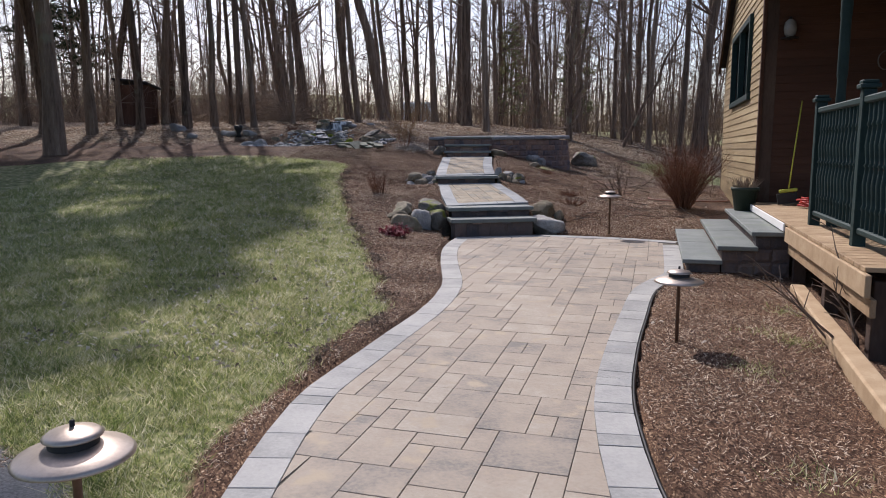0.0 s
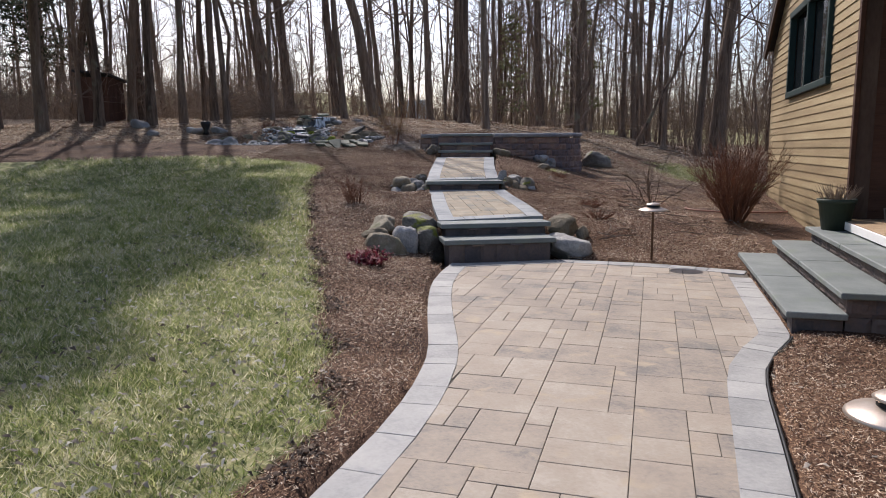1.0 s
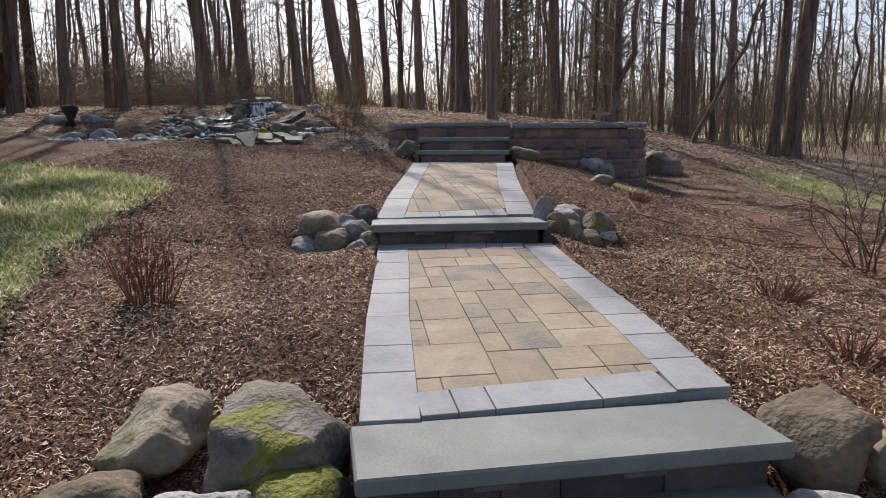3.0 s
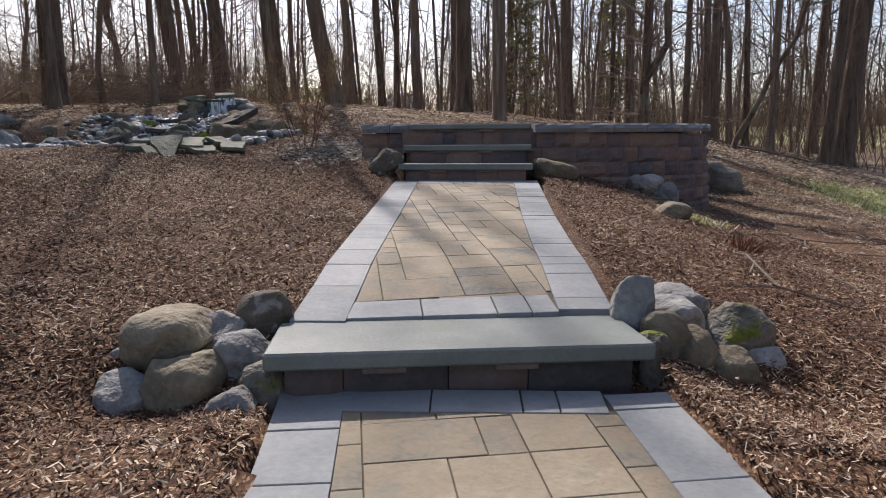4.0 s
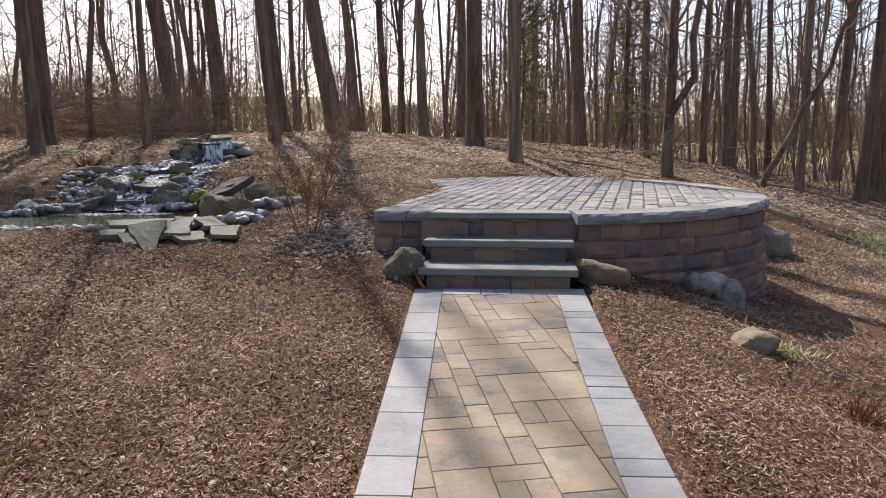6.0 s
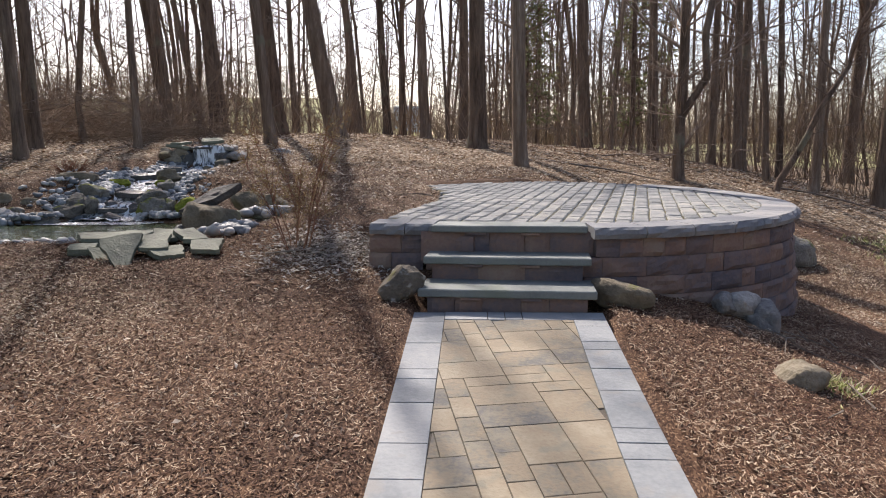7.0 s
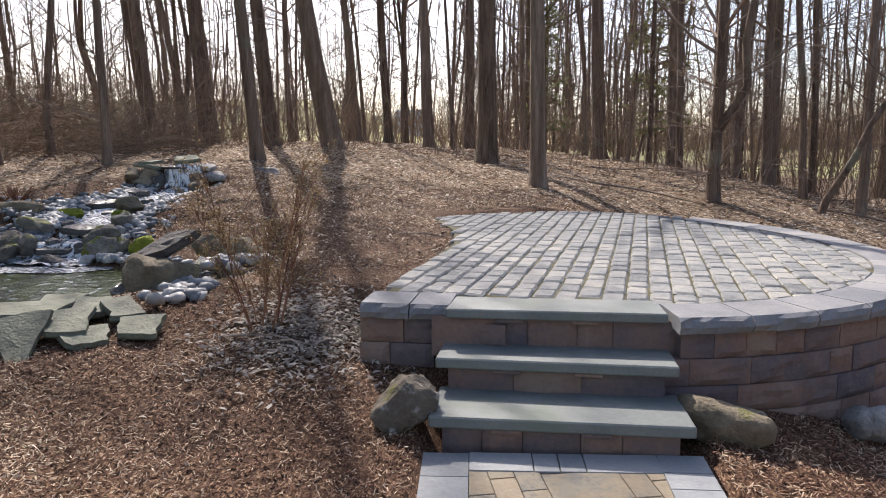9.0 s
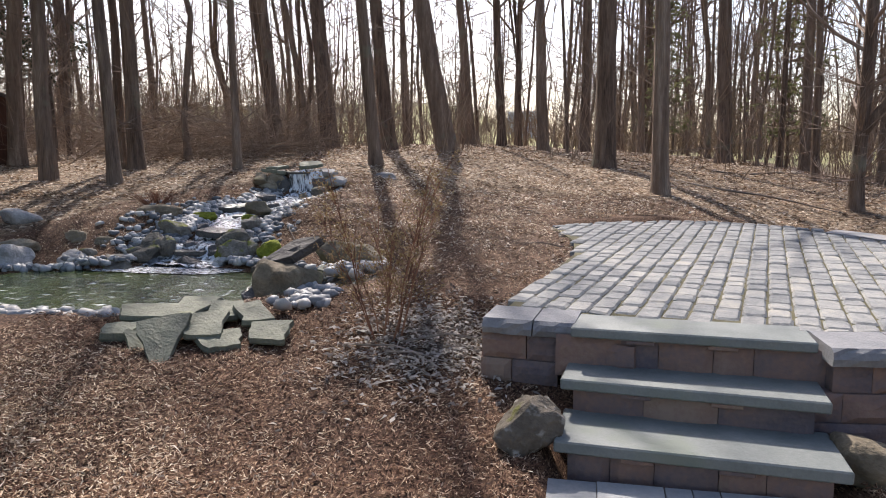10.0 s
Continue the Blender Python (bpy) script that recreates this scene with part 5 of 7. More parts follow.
# ---------------------------------------------------------------- loose cover: grass, chips, leaves
def scatter(name, spots, maker, material, label, category, seed):
    rng = random.Random(seed)
    v, f = [], []
    for x, y in spots:
        maker(rng, x, y, ground_z(x, y), v, f)
    ob = pydata(name, v, f, material)
    return tagged(ob, label, category, kind="stuff")


WEEDS = [(3.5, 4.1), (3.15, 3.1), (2.55, 2.4), (2.52, 16.36), (2.62, 16.46), (3.0, 3.4), (2.2, 0.9)]


def blade(rng, x, y, z, v, f):
    h = rng.uniform(0.025, 0.065) * (1 + 0.5 * noise.noise((x * 2.2, y * 2.2, 21)))
    w = rng.uniform(0.0018, 0.004) * (1 + max(0, y) * 0.1)
    a = rng.uniform(0, 6.28)
    dx, dy = math.cos(a), math.sin(a)
    lx, ly = rng.gauss(0, 0.9) * h, rng.gauss(0, 0.9) * h
    k = len(v)
    v.extend(((x - dx * w, y - dy * w, z - 0.005), (x + dx * w, y + dy * w, z - 0.005), (x + lx, y + ly, z + h)))
    f.append((k, k + 1, k + 2))


def chip(rng, x, y, z, v, f):
    g = 1.0 + 0.05 * max(0.0, y - 17) if y > 6.5 else 0.78 + 0.22 * ease(4.5, 6.5, y)
    ln, w = rng.uniform(0.006, 0.018) * g, rng.uniform(0.0014, 0.0034) * g
    a, t, s = rng.uniform(0, 6.28), rng.gauss(0, 0.35), rng.gauss(0, 0.4)
    ux, uy, uz = math.cos(a) * math.cos(t), math.sin(a) * math.cos(t), math.sin(t)
    px, py, pz = -math.sin(a), math.cos(a), s
    z += rng.uniform(0.002, 0.018)
    k = len(v)
    for i, j in ((-1, -1), (1, -0.8), (1.1, 0.9), (-0.9, 1)):
        v.append((x + ux * ln * i + px * w * j, y + uy * ln * i + py * w * j, z + uz * ln * i + pz * w * j))
    f.append((k, k + 1, k + 2, k + 3))


def leaf(rng, x, y, z, v, f):
    s = rng.uniform(0.018, 0.04) * (1 + 0.05 * min(10, max(0, y - 22)))
    a = rng.uniform(0, 6.28)
    t = rng.gauss(0, 0.5)
    c, sn = math.cos(a), math.sin(a)
    z += rng.uniform(0.005, 0.03)
    k = len(v)
    for i, j, h in ((-1, 0, 0.15), (-0.1, -0.55, 0.35), (1.1, 0, 0.1), (-0.1, 0.55, 0.35)):
        v.append((x + s * (i * c - j * sn), y + s * (i * sn + j * c), z + s * (h * rng.uniform(0.2, 1.4) + t * i * 0.4)))
    f.extend(((k, k + 1, k + 2), (k, k + 2, k + 3)))


def small_leaf(rng, x, y, z, v, f):
    """A curled scrap of leaf, longer than wide."""
    s = rng.uniform(0.010, 0.026)
    a = rng.uniform(0, 6.28)
    c, sn = math.cos(a), math.sin(a)
    z += rng.uniform(0.004, 0.035)
    w, t = rng.uniform(0.25, 0.6), rng.gauss(0, 0.5)
    k = len(v)
    for i, j, h in ((-1.2, 0, 0.1), (-0.3, -w, 0.5), (0.6, -w * 0.7, 0.3), (1.3, 0.1, 0.0), (0.2, w, 0.6)):
        v.append((x + s * (i * c - j * sn), y + s * (i * sn + j * c), z + s * (h * rng.uniform(0.1, 1.6) + t * i * 0.5)))
    f.extend(((k, k + 1, k + 4), (k + 1, k + 2, k + 4), (k + 2, k + 3, k + 4)))


def paved(x, y):
    if inside_walk(x, y, 0.01):
        return True
    if 9.2 < y < 12.75 and along(MID_L, y) - 0.02 < x < along(MID_R, y) + 0.02:
        return True
    if 12.5 < y < 17.9 and -0.12 < x < 1.3:
        return True
    if patio_far(x, y) < PATIO_R + 0.02 and (x > patio_left(y) + 0.05 or y < 18.3 and x > -0.6):
        return True
    if pond_shape(x, y) < 1.05:
        return True
    # under the deck and its steps
    u, w = (x - 4.72) * 0.968 - (y - 7.95) * 0.252, (x - 4.72) * 0.252 + (y - 7.95) * 0.968
    return u > -1.05 and -2.4 < w < 0.95 or u > 0 and w > -9


def spots(n, x0, x1, y0, y1, keep, seed, near=None):
    rng = random.Random(seed)
    out = []
    while len(out) < n:
        y = y0 + (y1 - y0) * (rng.random() if near is None else rng.random() ** near)
        x = rng.uniform(x0, x1)
        if not paved(x, y) and rng.random() < keep(x, y):
            out.append((x, y))
    return out


scatter("lawn_grass", spots(230000, -8, 0.1, 0.2, 15.5, lambda x, y: lawn_share(x, y) * (1 if x > -4 else 0.5) * (0.5 + 0.55 * noise.noise((x * 1.7, y * 1.7, 3)) + 0.5 * noise.noise((x * 6.1, y * 6.1, 5))), 31, 1.7),
        blade, M_GRASS, "thin spring lawn, green mixed with straw", "grass", 1)
scatter("straw", spots(14000, -7, 0.1, 0.3, 14.5, lambda x, y: lawn_share(x, y) * (0.3 + 0.9 * noise.noise((x * 2.3, y * 2.3, 8))), 41, 1.3), chip, M_STRAW, "dry straw lying in the lawn", "straw", 11)
bed = lambda x, y: (1 - lawn_share(x, y)) * (1 - litter_share(x, y))
scatter("mulch", spots(15000, -3, 5.0, 1.5, 13.5, lambda x, y: bed(x, y) * (0.35 + 0.8 * noise.noise((x * 1.1, y * 1.1, 12))), 38), chip, M_PALECHIP, "pale dry chips and straw strewn on the mulch", "mulch", 15)
scatter("mulch", spots(135000, -2.3, 4.4, 0.8, 12.5, bed, 32), chip, M_CHIP, "shredded brown bark mulch over the beds", "mulch", 2)
scatter("mulch", spots(200000, -3.9, 3.9, 12.3, 19.2, bed, 33, 1.25), chip, M_REDCHIP, "shredded red-brown bark mulch beside the upper path", "mulch", 3)
scatter("mulch", spots(60000, -8.5, 5.5, 18.8, 27, lambda x, y: (1 - lawn_share(x, y)) * (1 - 0.8 * litter_share(x, y)) * ease(18.2, 20.0, y), 34), chip, M_PALECHIP, "pale bark mulch on the slope behind the patio", "mulch", 4)
scatter("mulch", spots(42000, 4.2, 10.5, 12.5, 23, lambda x, y: (1 - 0.6 * lawn_share(x, y)) * ease(11.5, 9.0, x), 39), chip, M_PALECHIP, "pale shredded bark on the slope below the patio", "mulch", 16)
# paler chips put the brightness of a sunlit patch into the mulch colour
scatter("mulch", [p for p in ((random.gauss(-2.9, 0.65), random.gauss(16.5, 0.8)) for _ in range(24000)) if not paved(*p) and lawn_share(*p) < 0.3], chip, M_PALECHIP, "straw-coloured chips painting a sunlit patch near the pond", "mulch", 21)
scatter("lawn_grass", spots(9000, 5.5, 12, 19, 26, lambda x, y: lawn_share(x, y), 40), blade, M_GRASS, "thin green grass on the slope beside the wood", "grass", 18)
scatter("leaf_litter", spots(56000, -15, 15, 22.5, 44, lambda x, y: min(1, litter_share(x, y) + 0.12), 35, 1.3), leaf, M_LEAF, "dry fallen leaves on the floor of the wood", "leaves", 5)
scatter("leaf_litter", spots(9000, -16, -4.5, 14.5, 23, litter_share, 37), leaf, M_LEAF, "dry fallen leaves beside the lawn", "leaves", 13)
scatter("leaf_litter", spots(9000, -3.8, 1.0, 19.6, 27.5, lambda x, y: 0.4 + 0.6 * noise.noise((x * 1.4, y * 1.4, 31)), 52), small_leaf, M_LEAF, "dry leaf scraps on the bank behind the patio", "leaves", 19)
scatter("leaf_litter", spots(900, -4, 6, 2.5, 22, bed, 36), small_leaf, M_LEAF, "stray dry leaves on the mulch", "leaves", 6)


scatter("leaf_litter", spots(2600, -3.6, 0.0, 2.2, 11.5, lambda x, y: lawn_share(x, y) * ease(3.0, 0.4, lawn_edge(y) - x), 47), lambda r, x, y, z, v, f: small_leaf(r, x, y, z + 0.03, v, f), M_GREYLEAF, "pale dry leaves strewn on the lawn", "leaves", 17)
scatter("weeds", [(x + random.gauss(0, 0.09), y + random.gauss(0, 0.09)) for x, y in WEEDS for _ in range(110)], blade, M_GRASS, "small green weeds sprouting in the mulch", "weeds", 12)


rng = random.Random(43)
edge_line = [(lawn_edge(y) + rng.gauss(0.06, 0.06) + 0.12 * noise.noise((y * 1.3, 7, 0)), y) for y in (rng.uniform(2.2, 13.5) for _ in range(2600)) if noise.noise((y * 2.1, 3, 3)) > 0.0]
scatter("soil_edge", [p for p in edge_line if not paved(*p)], small_leaf, M_SOIL, "ragged dark soil along the cut lawn edge", "soil", 14)
v, f = [], []
for _ in range(380):
    x, y = rng.uniform(-9, 13), rng.uniform(20.5, 36)
    if rng.random() < 0.25:
        x, y = rng.uniform(2.2, 5), rng.uniform(9.8, 18)
    if paved(x, y) or pond_shape(x, y) < 1.3 or abs(x - stream_x(y)) < 0.8 and y < 25.5:
        continue
    a, ln = rng.uniform(0, 6.28), rng.uniform(0.15, 0.8)
    p, q = (x, y), (x + ln * math.cos(a), y + ln * math.sin(a))
    if paved(*q):
        continue
    m = ((p[0] + q[0]) / 2 + rng.gauss(0, 0.04), (p[1] + q[1]) / 2 + rng.gauss(0, 0.04))
    tube_data([Vector((*c, ground_z(*c) + h)) for c, h in ((p, 0.012), (m, 0.03 + 0.03 * rng.random()), (q, 0.015))], [0.007, 0.006, 0.003], 4, v, f)
tagged(pydata("fallen_twigs", v, f, M_LOG), "thin dry twigs fallen on the leaf litter", "twigs", kind="stuff")


# ---------------------------------------------------------------- boulders beside the steps
def stone(x, y, z, w, d, h, seed, material, label, turn=0, tip=0, rough=0.42, chops=5, group="boulders beside the steps"):
    return rock("boulder", (x, y, z), (w / 2 * 1.12, d / 2 * 1.12, h / 2 * 1.12), seed, material, label, "boulder", turn, tip, group, 4, rough, chops)


stone(-0.40, 9.16, 1.155, 0.45, 0.40, 0.37, 1, M_ROCK, "large rounded pale olive boulder in the mulch", 20)
stone(-0.56, 9.50, 1.25, 0.34, 0.30, 0.22, 2, M_ROCK, "low rounded tan boulder behind a larger one", 40)
stone(-0.15, 9.38, 1.20, 0.30, 0.30, 0.37, 3, M_GREYROCK, "pale grey upright boulder", 10, 8)
stone(-0.50, 9.93, 1.35, 0.42, 0.36, 0.27, 4, M_ROCK, "brown boulder at the back of the heap", 70, 0, 0.5, 8)
stone(0.0, 9.78, 1.39, 0.53, 0.42, 0.34, 5, M_MOSSROCK, "mossy flat-topped boulder against the step", 15, 6, 0.5, 9)
stone(0.14, 9.55, 1.12, 0.36, 0.34, 0.46, 6, M_MOSSROCK, "dark boulder under the mossy one", 35)
stone(1.94, 9.96, 1.34, 0.37, 0.38, 0.33, 7, M_ROCK, "squarish tan boulder at the end of the step", 5, 0, 0.4, 9)
stone(1.97, 9.55, 1.11, 0.52, 0.42, 0.36, 8, M_GREYROCK, "broad low grey boulder beside the step", -8, 5)
stone(2.19, 10.0, 1.25, 0.16, 0.16, 0.18, 9, M_ROCK, "small tan stone beside the boulders", 5)
def heap_stone(i, x, y, z, w, h, m, t):
    stone(x, y, z, w * 1.1, w * 1.0, h * 1.1, 40 + i, m, t, i * 53 % 50 - 25, (i * 29) % 10 - 5, 0.36, 5, "heaps of round stones")


heap_stone(0, -0.61, 12.73, 1.60, 0.17, 0.24, M_GREYROCK, "small pale grey stone on end")
heap_stone(1, -0.42, 12.80, 1.63, 0.29, 0.26, M_ROCK, "stout round olive-grey stone")
heap_stone(2, -0.17, 12.63, 1.61, 0.165, 0.22, M_GREYROCK, "smooth pale grey stone in front")
heap_stone(3, -0.51, 12.96, 1.79, 0.29, 0.20, M_ROCK, "brown rounded stone on top of the heap")
heap_stone(4, -0.34, 13.05, 1.79, 0.19, 0.16, M_GREYROCK, "grey and white mottled round stone")
heap_stone(5, -0.21, 13.10, 1.85, 0.18, 0.18, M_MOTTLED, "dark and white mottled stone by the path")
heap_stone(6, -0.20, 12.87, 1.74, 0.19, 0.17, M_GREYROCK, "bluish grey stone in the heap")
heap_stone(7, -0.08, 12.74, 1.67, 0.17, 0.17, M_MOSSROCK, "small stone stained green with algae")
heap_stone(8, -0.68, 12.95, 1.69, 0.13, 0.15, M_GREYROCK, "small grey stone in the heap")
heap_stone(9, 1.43, 12.92, 1.57, 0.22, 0.18, M_GREYROCK, "grey angular low stone in the heap")
heap_stone(10, 1.63, 13.05, 1.61, 0.17, 0.22, M_ROCK, "upright olive-grey stone in the heap")
heap_stone(11, 1.79, 13.15, 1.63, 0.15, 0.15, M_GREYROCK, "small grey stone at the edge of the heap")
heap_stone(12, 1.265, 13.18, 1.88, 0.14, 0.20, M_GREYROCK, "upright pinkish grey stone by the path")
heap_stone(13, 1.51, 13.42, 1.84, 0.23, 0.13, M_GREYROCK, "grey stone behind the heap")
heap_stone(14, 1.69, 13.27, 1.75, 0.25, 0.20, M_MOSSROCK, "dark green mossy stone on top")
heap_stone(15, 1.37, 13.05, 1.78, 0.15, 0.17, M_ROCK, "olive stone in the heap")
heap_stone(16, 1.46, 13.07, 1.70, 0.17, 0.18, M_ROCK, "tan stone in the heap")
heap_stone(17, 1.46, 13.25, 1.82, 0.18, 0.14, M_GREYROCK, "pale grey stone set in the heap")
heap_stone(18, 1.29, 12.98, 1.66, 0.16, 0.26, M_MOSSROCK, "low stone against the step")
stone(-0.17, 17.20, 2.38, 0.275, 0.27, 0.30, 78, M_MOTTLED, "dark mossy boulder against the patio steps", 60, 10, 0.6, 9)
stone(1.44, 17.26, 2.30, 0.38, 0.30, 0.20, 71, M_ROCK, "flat olive boulder against the patio steps", -15, 6, 0.4, 6)
stone(2.46, 17.62, 2.12, 0.26, 0.24, 0.20, 72, M_GREYROCK, "grey boulder at the foot of the wall", 30)
stone(2.64, 17.64, 2.03, 0.36, 0.26, 0.24, 73, M_GREYROCK, "broad grey boulder at the foot of the wall", 80)
stone(2.30, 17.58, 2.16, 0.18, 0.18, 0.15, 74, M_GREYROCK, "pale stone against the wall", 10)
stone(2.31, 16.30, 1.92, 0.32, 0.26, 0.25, 75, M_ROCK, "single tan stone in the mulch", 15)
stone(4.45, 21.6, 2.02, 0.75, 0.6, 0.52, 76, M_MOSSROCK, "green-grey boulder behind the patio wall", 10)
stone(-5.3, 21.9, 3.02, 0.5, 0.4, 0.16, 77, M_ROCK, "low flat stone in the mulch", 0)


# ---------------------------------------------------------------- pond and waterfall
def build_pond():
    v, f = [(-4.25, 19.55, 2.5)], []
    n = 64
    for i in range(n):
        a = 2 * math.pi * i / n
        r = 1.02 * (1.0 + 0.10 * math.sin(2 * a + 0.6) + 0.06 * math.sin(5 * a))
        v.append((-4.25 + 1.8 * 1.06 * r * math.cos(a), 19.55 + 1.25 * 1.06 * r * math.sin(a), 2.5))
    for i in range(n):
        f.append((0, 1 + i, 1 + (i + 1) % n))
    tagged(pydata("pond_water", v, f, M_POND), "dark green rippled pond water", "water", kind="structure")
    # stepped stream: level runs and short falls
    prof = STREAM
    v, f = [], []
    m = 13
    rows = []
    for (y0, z0), (y1, z1) in zip(prof, prof[1:]):
        for t in (0, 0.25, 0.5, 0.75):
            rows.append((y0 + (y1 - y0) * t, z0 + (z1 - z0) * t))
    for y, z in rows:
        cx = stream_x(y)
        hw = 0.38 + 0.07 * math.sin(y * 4.0) - 0.06 * ease(23.5, 24.3, y) + 0.12 * ease(21.6, 20.9, y)
        for i in range(m):
            s = i / (m - 1) * 2 - 1
            v.append((cx + s * hw, y + 0.05 * noise.noise((s * 3, z * 6, 1)), z + 0.04 + 0.05 * noise.noise((s * 4, y * 7, 2)) - 0.04 * s * s))
    for j in range(len(rows) - 1):
        for i in range(m - 1):
            f.append((j * m + i, j * m + i + 1, (j + 1) * m + i + 1, (j + 1) * m + i))
    tagged(pydata("waterfall", v, f, M_FALL, smooth=True), "small stepped waterfall with white foaming water", "waterfall")
    # churned foam where the fall meets the pond
    v, f = [(-4.5, 20.66, 2.512)], []
    for i in range(24):
        a = 2 * math.pi * i / 24
        r = 0.55 * (1 + 0.4 * noise.noise((math.cos(a) * 2, math.sin(a) * 2, 4)))
        v.append((-4.5 + 1.9 * r * math.cos(a), 20.66 + 0.62 * r * math.sin(a), 2.508))
    f = [(0, 1 + i, 1 + (i + 1) % 24) for i in range(24)]
    tagged(pydata("foam", v, f, M_FALL), "white foam at the foot of the fall", "water")


build_pond()
WET = "rocks of the waterfall"
rng = random.Random(90)
def wet_rock(i, x, y, z, w, d, h, m, t):
    k = 0.48 if abs(x - stream_x(y)) < 0.36 and 20.8 < y < 24.2 else 0.60
    rock("rock", (x, y, z + 0.02), (w * k, d * k, h * k), 200 + i, m, t, "rock", i * 47 % 60 - 30, (i * 31) % 16 - 8, WET, 4, 0.6, 10)


wet_rock(0, -5.85, 21.05, 2.66, 0.40, 0.34, 0.28, M_ROCK, "olive boulder on the far shore")
wet_rock(1, -5.5, 20.62, 2.55, 0.32, 0.28, 0.22, M_GREYROCK, "grey wet rock at the water's edge")
wet_rock(2, -5.42, 20.8, 2.57, 0.20, 0.2, 0.22, M_MOSSROCK, "small dark green rock on the shore")
wet_rock(3, -5.45, 21.08, 2.66, 0.32, 0.28, 0.22, M_ROCK, "tan grey rock on the shore")
wet_rock(4, -5.05, 20.66, 2.53, 0.38, 0.26, 0.16, M_MOSSROCK, "low dark rock at the water's edge")
wet_rock(5, -5.0, 20.98, 2.58, 0.30, 0.26, 0.22, M_MOSSROCK, "dark rock beside the pond")
wet_rock(6, -4.80, 21.0, 2.64, 0.40, 0.3, 0.28, M_MOSSROCK, "dark mossy rock beside the fall")
wet_rock(7, -4.63, 21.04, 2.66, 0.17, 0.24, 0.28, M_MOSSROCK, "upright rock thick with moss")
wet_rock(8, -4.86, 21.55, 2.80, 0.32, 0.26, 0.25, M_MOSSROCK, "mossy upright rock beside the stream")
wet_rock(9, -4.92, 22.3, 2.92, 0.34, 0.26, 0.13, M_MOSS, "low rock capped with yellow-green moss")
wet_rock(10, -3.85, 21.16, 2.76, 0.31, 0.26, 0.18, M_MOSSROCK, "tan rock with a mossy top")
wet_rock(11, -3.79, 21.02, 2.63, 0.33, 0.28, 0.26, M_MOSSROCK, "dark wet rock beside the fall")
wet_rock(12, -3.83, 21.46, 2.76, 0.16, 0.15, 0.13, M_GREYROCK, "round pale stone above the fall")
wet_rock(13, -3.57, 21.04, 2.64, 0.13, 0.16, 0.22, M_MOSSROCK, "narrow upright dark rock")
wet_rock(14, -3.35, 21.02, 2.64, 0.26, 0.24, 0.22, M_MOSS, "round rock covered with bright moss")
wet_rock(15, -4.25, 22.62, 3.0, 0.40, 0.34, 0.22, M_ROCK, "large pale rock beside the stream")
wet_rock(16, -4.2, 22.2, 2.9, 0.22, 0.2, 0.13, M_MOSS, "small rock capped with moss")
wet_rock(17, -3.9, 21.64, 2.87, 0.17, 0.2, 0.2, M_MOSSROCK, "dark three-sided rock by the stream")
wet_rock(18, -4.88, 24.42, 3.3, 0.36, 0.34, 0.24, M_ROCK, "olive rock beside the upper fall")
wet_rock(19, -5.03, 24.3, 3.34, 0.24, 0.24, 0.2, M_ROCK, "round olive rock by the upper fall")
wet_rock(20, -4.72, 24.46, 3.18, 0.3, 0.3, 0.3, M_WETROCK, "dark wet rock under the ledge")
wet_rock(21, -4.06, 24.46, 3.24, 0.28, 0.3, 0.34, M_WETROCK, "dark wet rock beside the upper fall")
wet_rock(22, -3.83, 24.4, 3.30, 0.34, 0.28, 0.18, M_GREYROCK, "grey tilted rock near the upper fall")
wet_rock(23, -3.98, 24.2, 3.14, 0.26, 0.22, 0.14, M_MOSSROCK, "low mossy rock below the fall")
wet_rock(24, -4.22, 24.1, 3.08, 0.17, 0.15, 0.12, M_ROCK, "small brown rock below the fall")
wet_rock(25, -4.45, 24.72, 3.28, 0.7, 0.4, 0.38, M_WETROCK, "dark rock behind the upper fall")
wet_rock(26, -3.5, 24.3, 3.14, 0.26, 0.22, 0.16, M_GREYROCK, "small grey rock near the upper fall")
wet_rock(27, -3.2, 25.3, 3.3, 0.5, 0.3, 0.2, M_GREYROCK, "grey rock behind the waterfall")
wet_rock(28, -6.1, 20.3, 2.58, 0.46, 0.36, 0.28, M_GREYROCK, "grey boulder on the far shore")
wet_rock(29, -6.35, 19.7, 2.56, 0.36, 0.3, 0.2, M_GREYROCK, "grey rock on the shore")
wet_rock(30, -6.3, 20.6, 2.68, 0.5, 0.3, 0.2, M_ROCK, "olive ledge on the far shore")
wet_rock(31, -1.95, 20.05, 2.76, 0.36, 0.26, 0.2, M_ROCK, "rounded tan rock on the bank")
wet_rock(32, -2.40, 19.32, 2.62, 0.52, 0.40, 0.40, M_ROCK, "big olive boulder by the pond")
wet_rock(33, -2.66, 19.3, 2.52, 0.3, 0.26, 0.18, M_WETROCK, "dark wet rock at the water's edge")
wet_rock(34, -2.25, 20.16, 2.78, 0.34, 0.26, 0.22, M_ROCK, "grey-olive rock on the bank")
wet_rock(35, -4.28, 20.86, 2.53, 0.30, 0.2, 0.15, M_WETROCK, "black wet rock at the foot of the fall")
wet_rock(36, -4.45, 21.2, 2.66, 0.20, 0.18, 0.14, M_WETROCK, "black wet rock in the fall")
wet_rock(37, -4.08, 21.1, 2.62, 0.18, 0.16, 0.16, M_WETROCK, "small black rock in the fall")
wet_rock(38, -4.6, 21.75, 2.82, 0.16, 0.16, 0.12, M_WETROCK, "dark wet rock in the stream")
wet_rock(39, -4.3, 23.2, 2.99, 0.2, 0.2, 0.12, M_WETROCK, "dark wet rock in the stream")
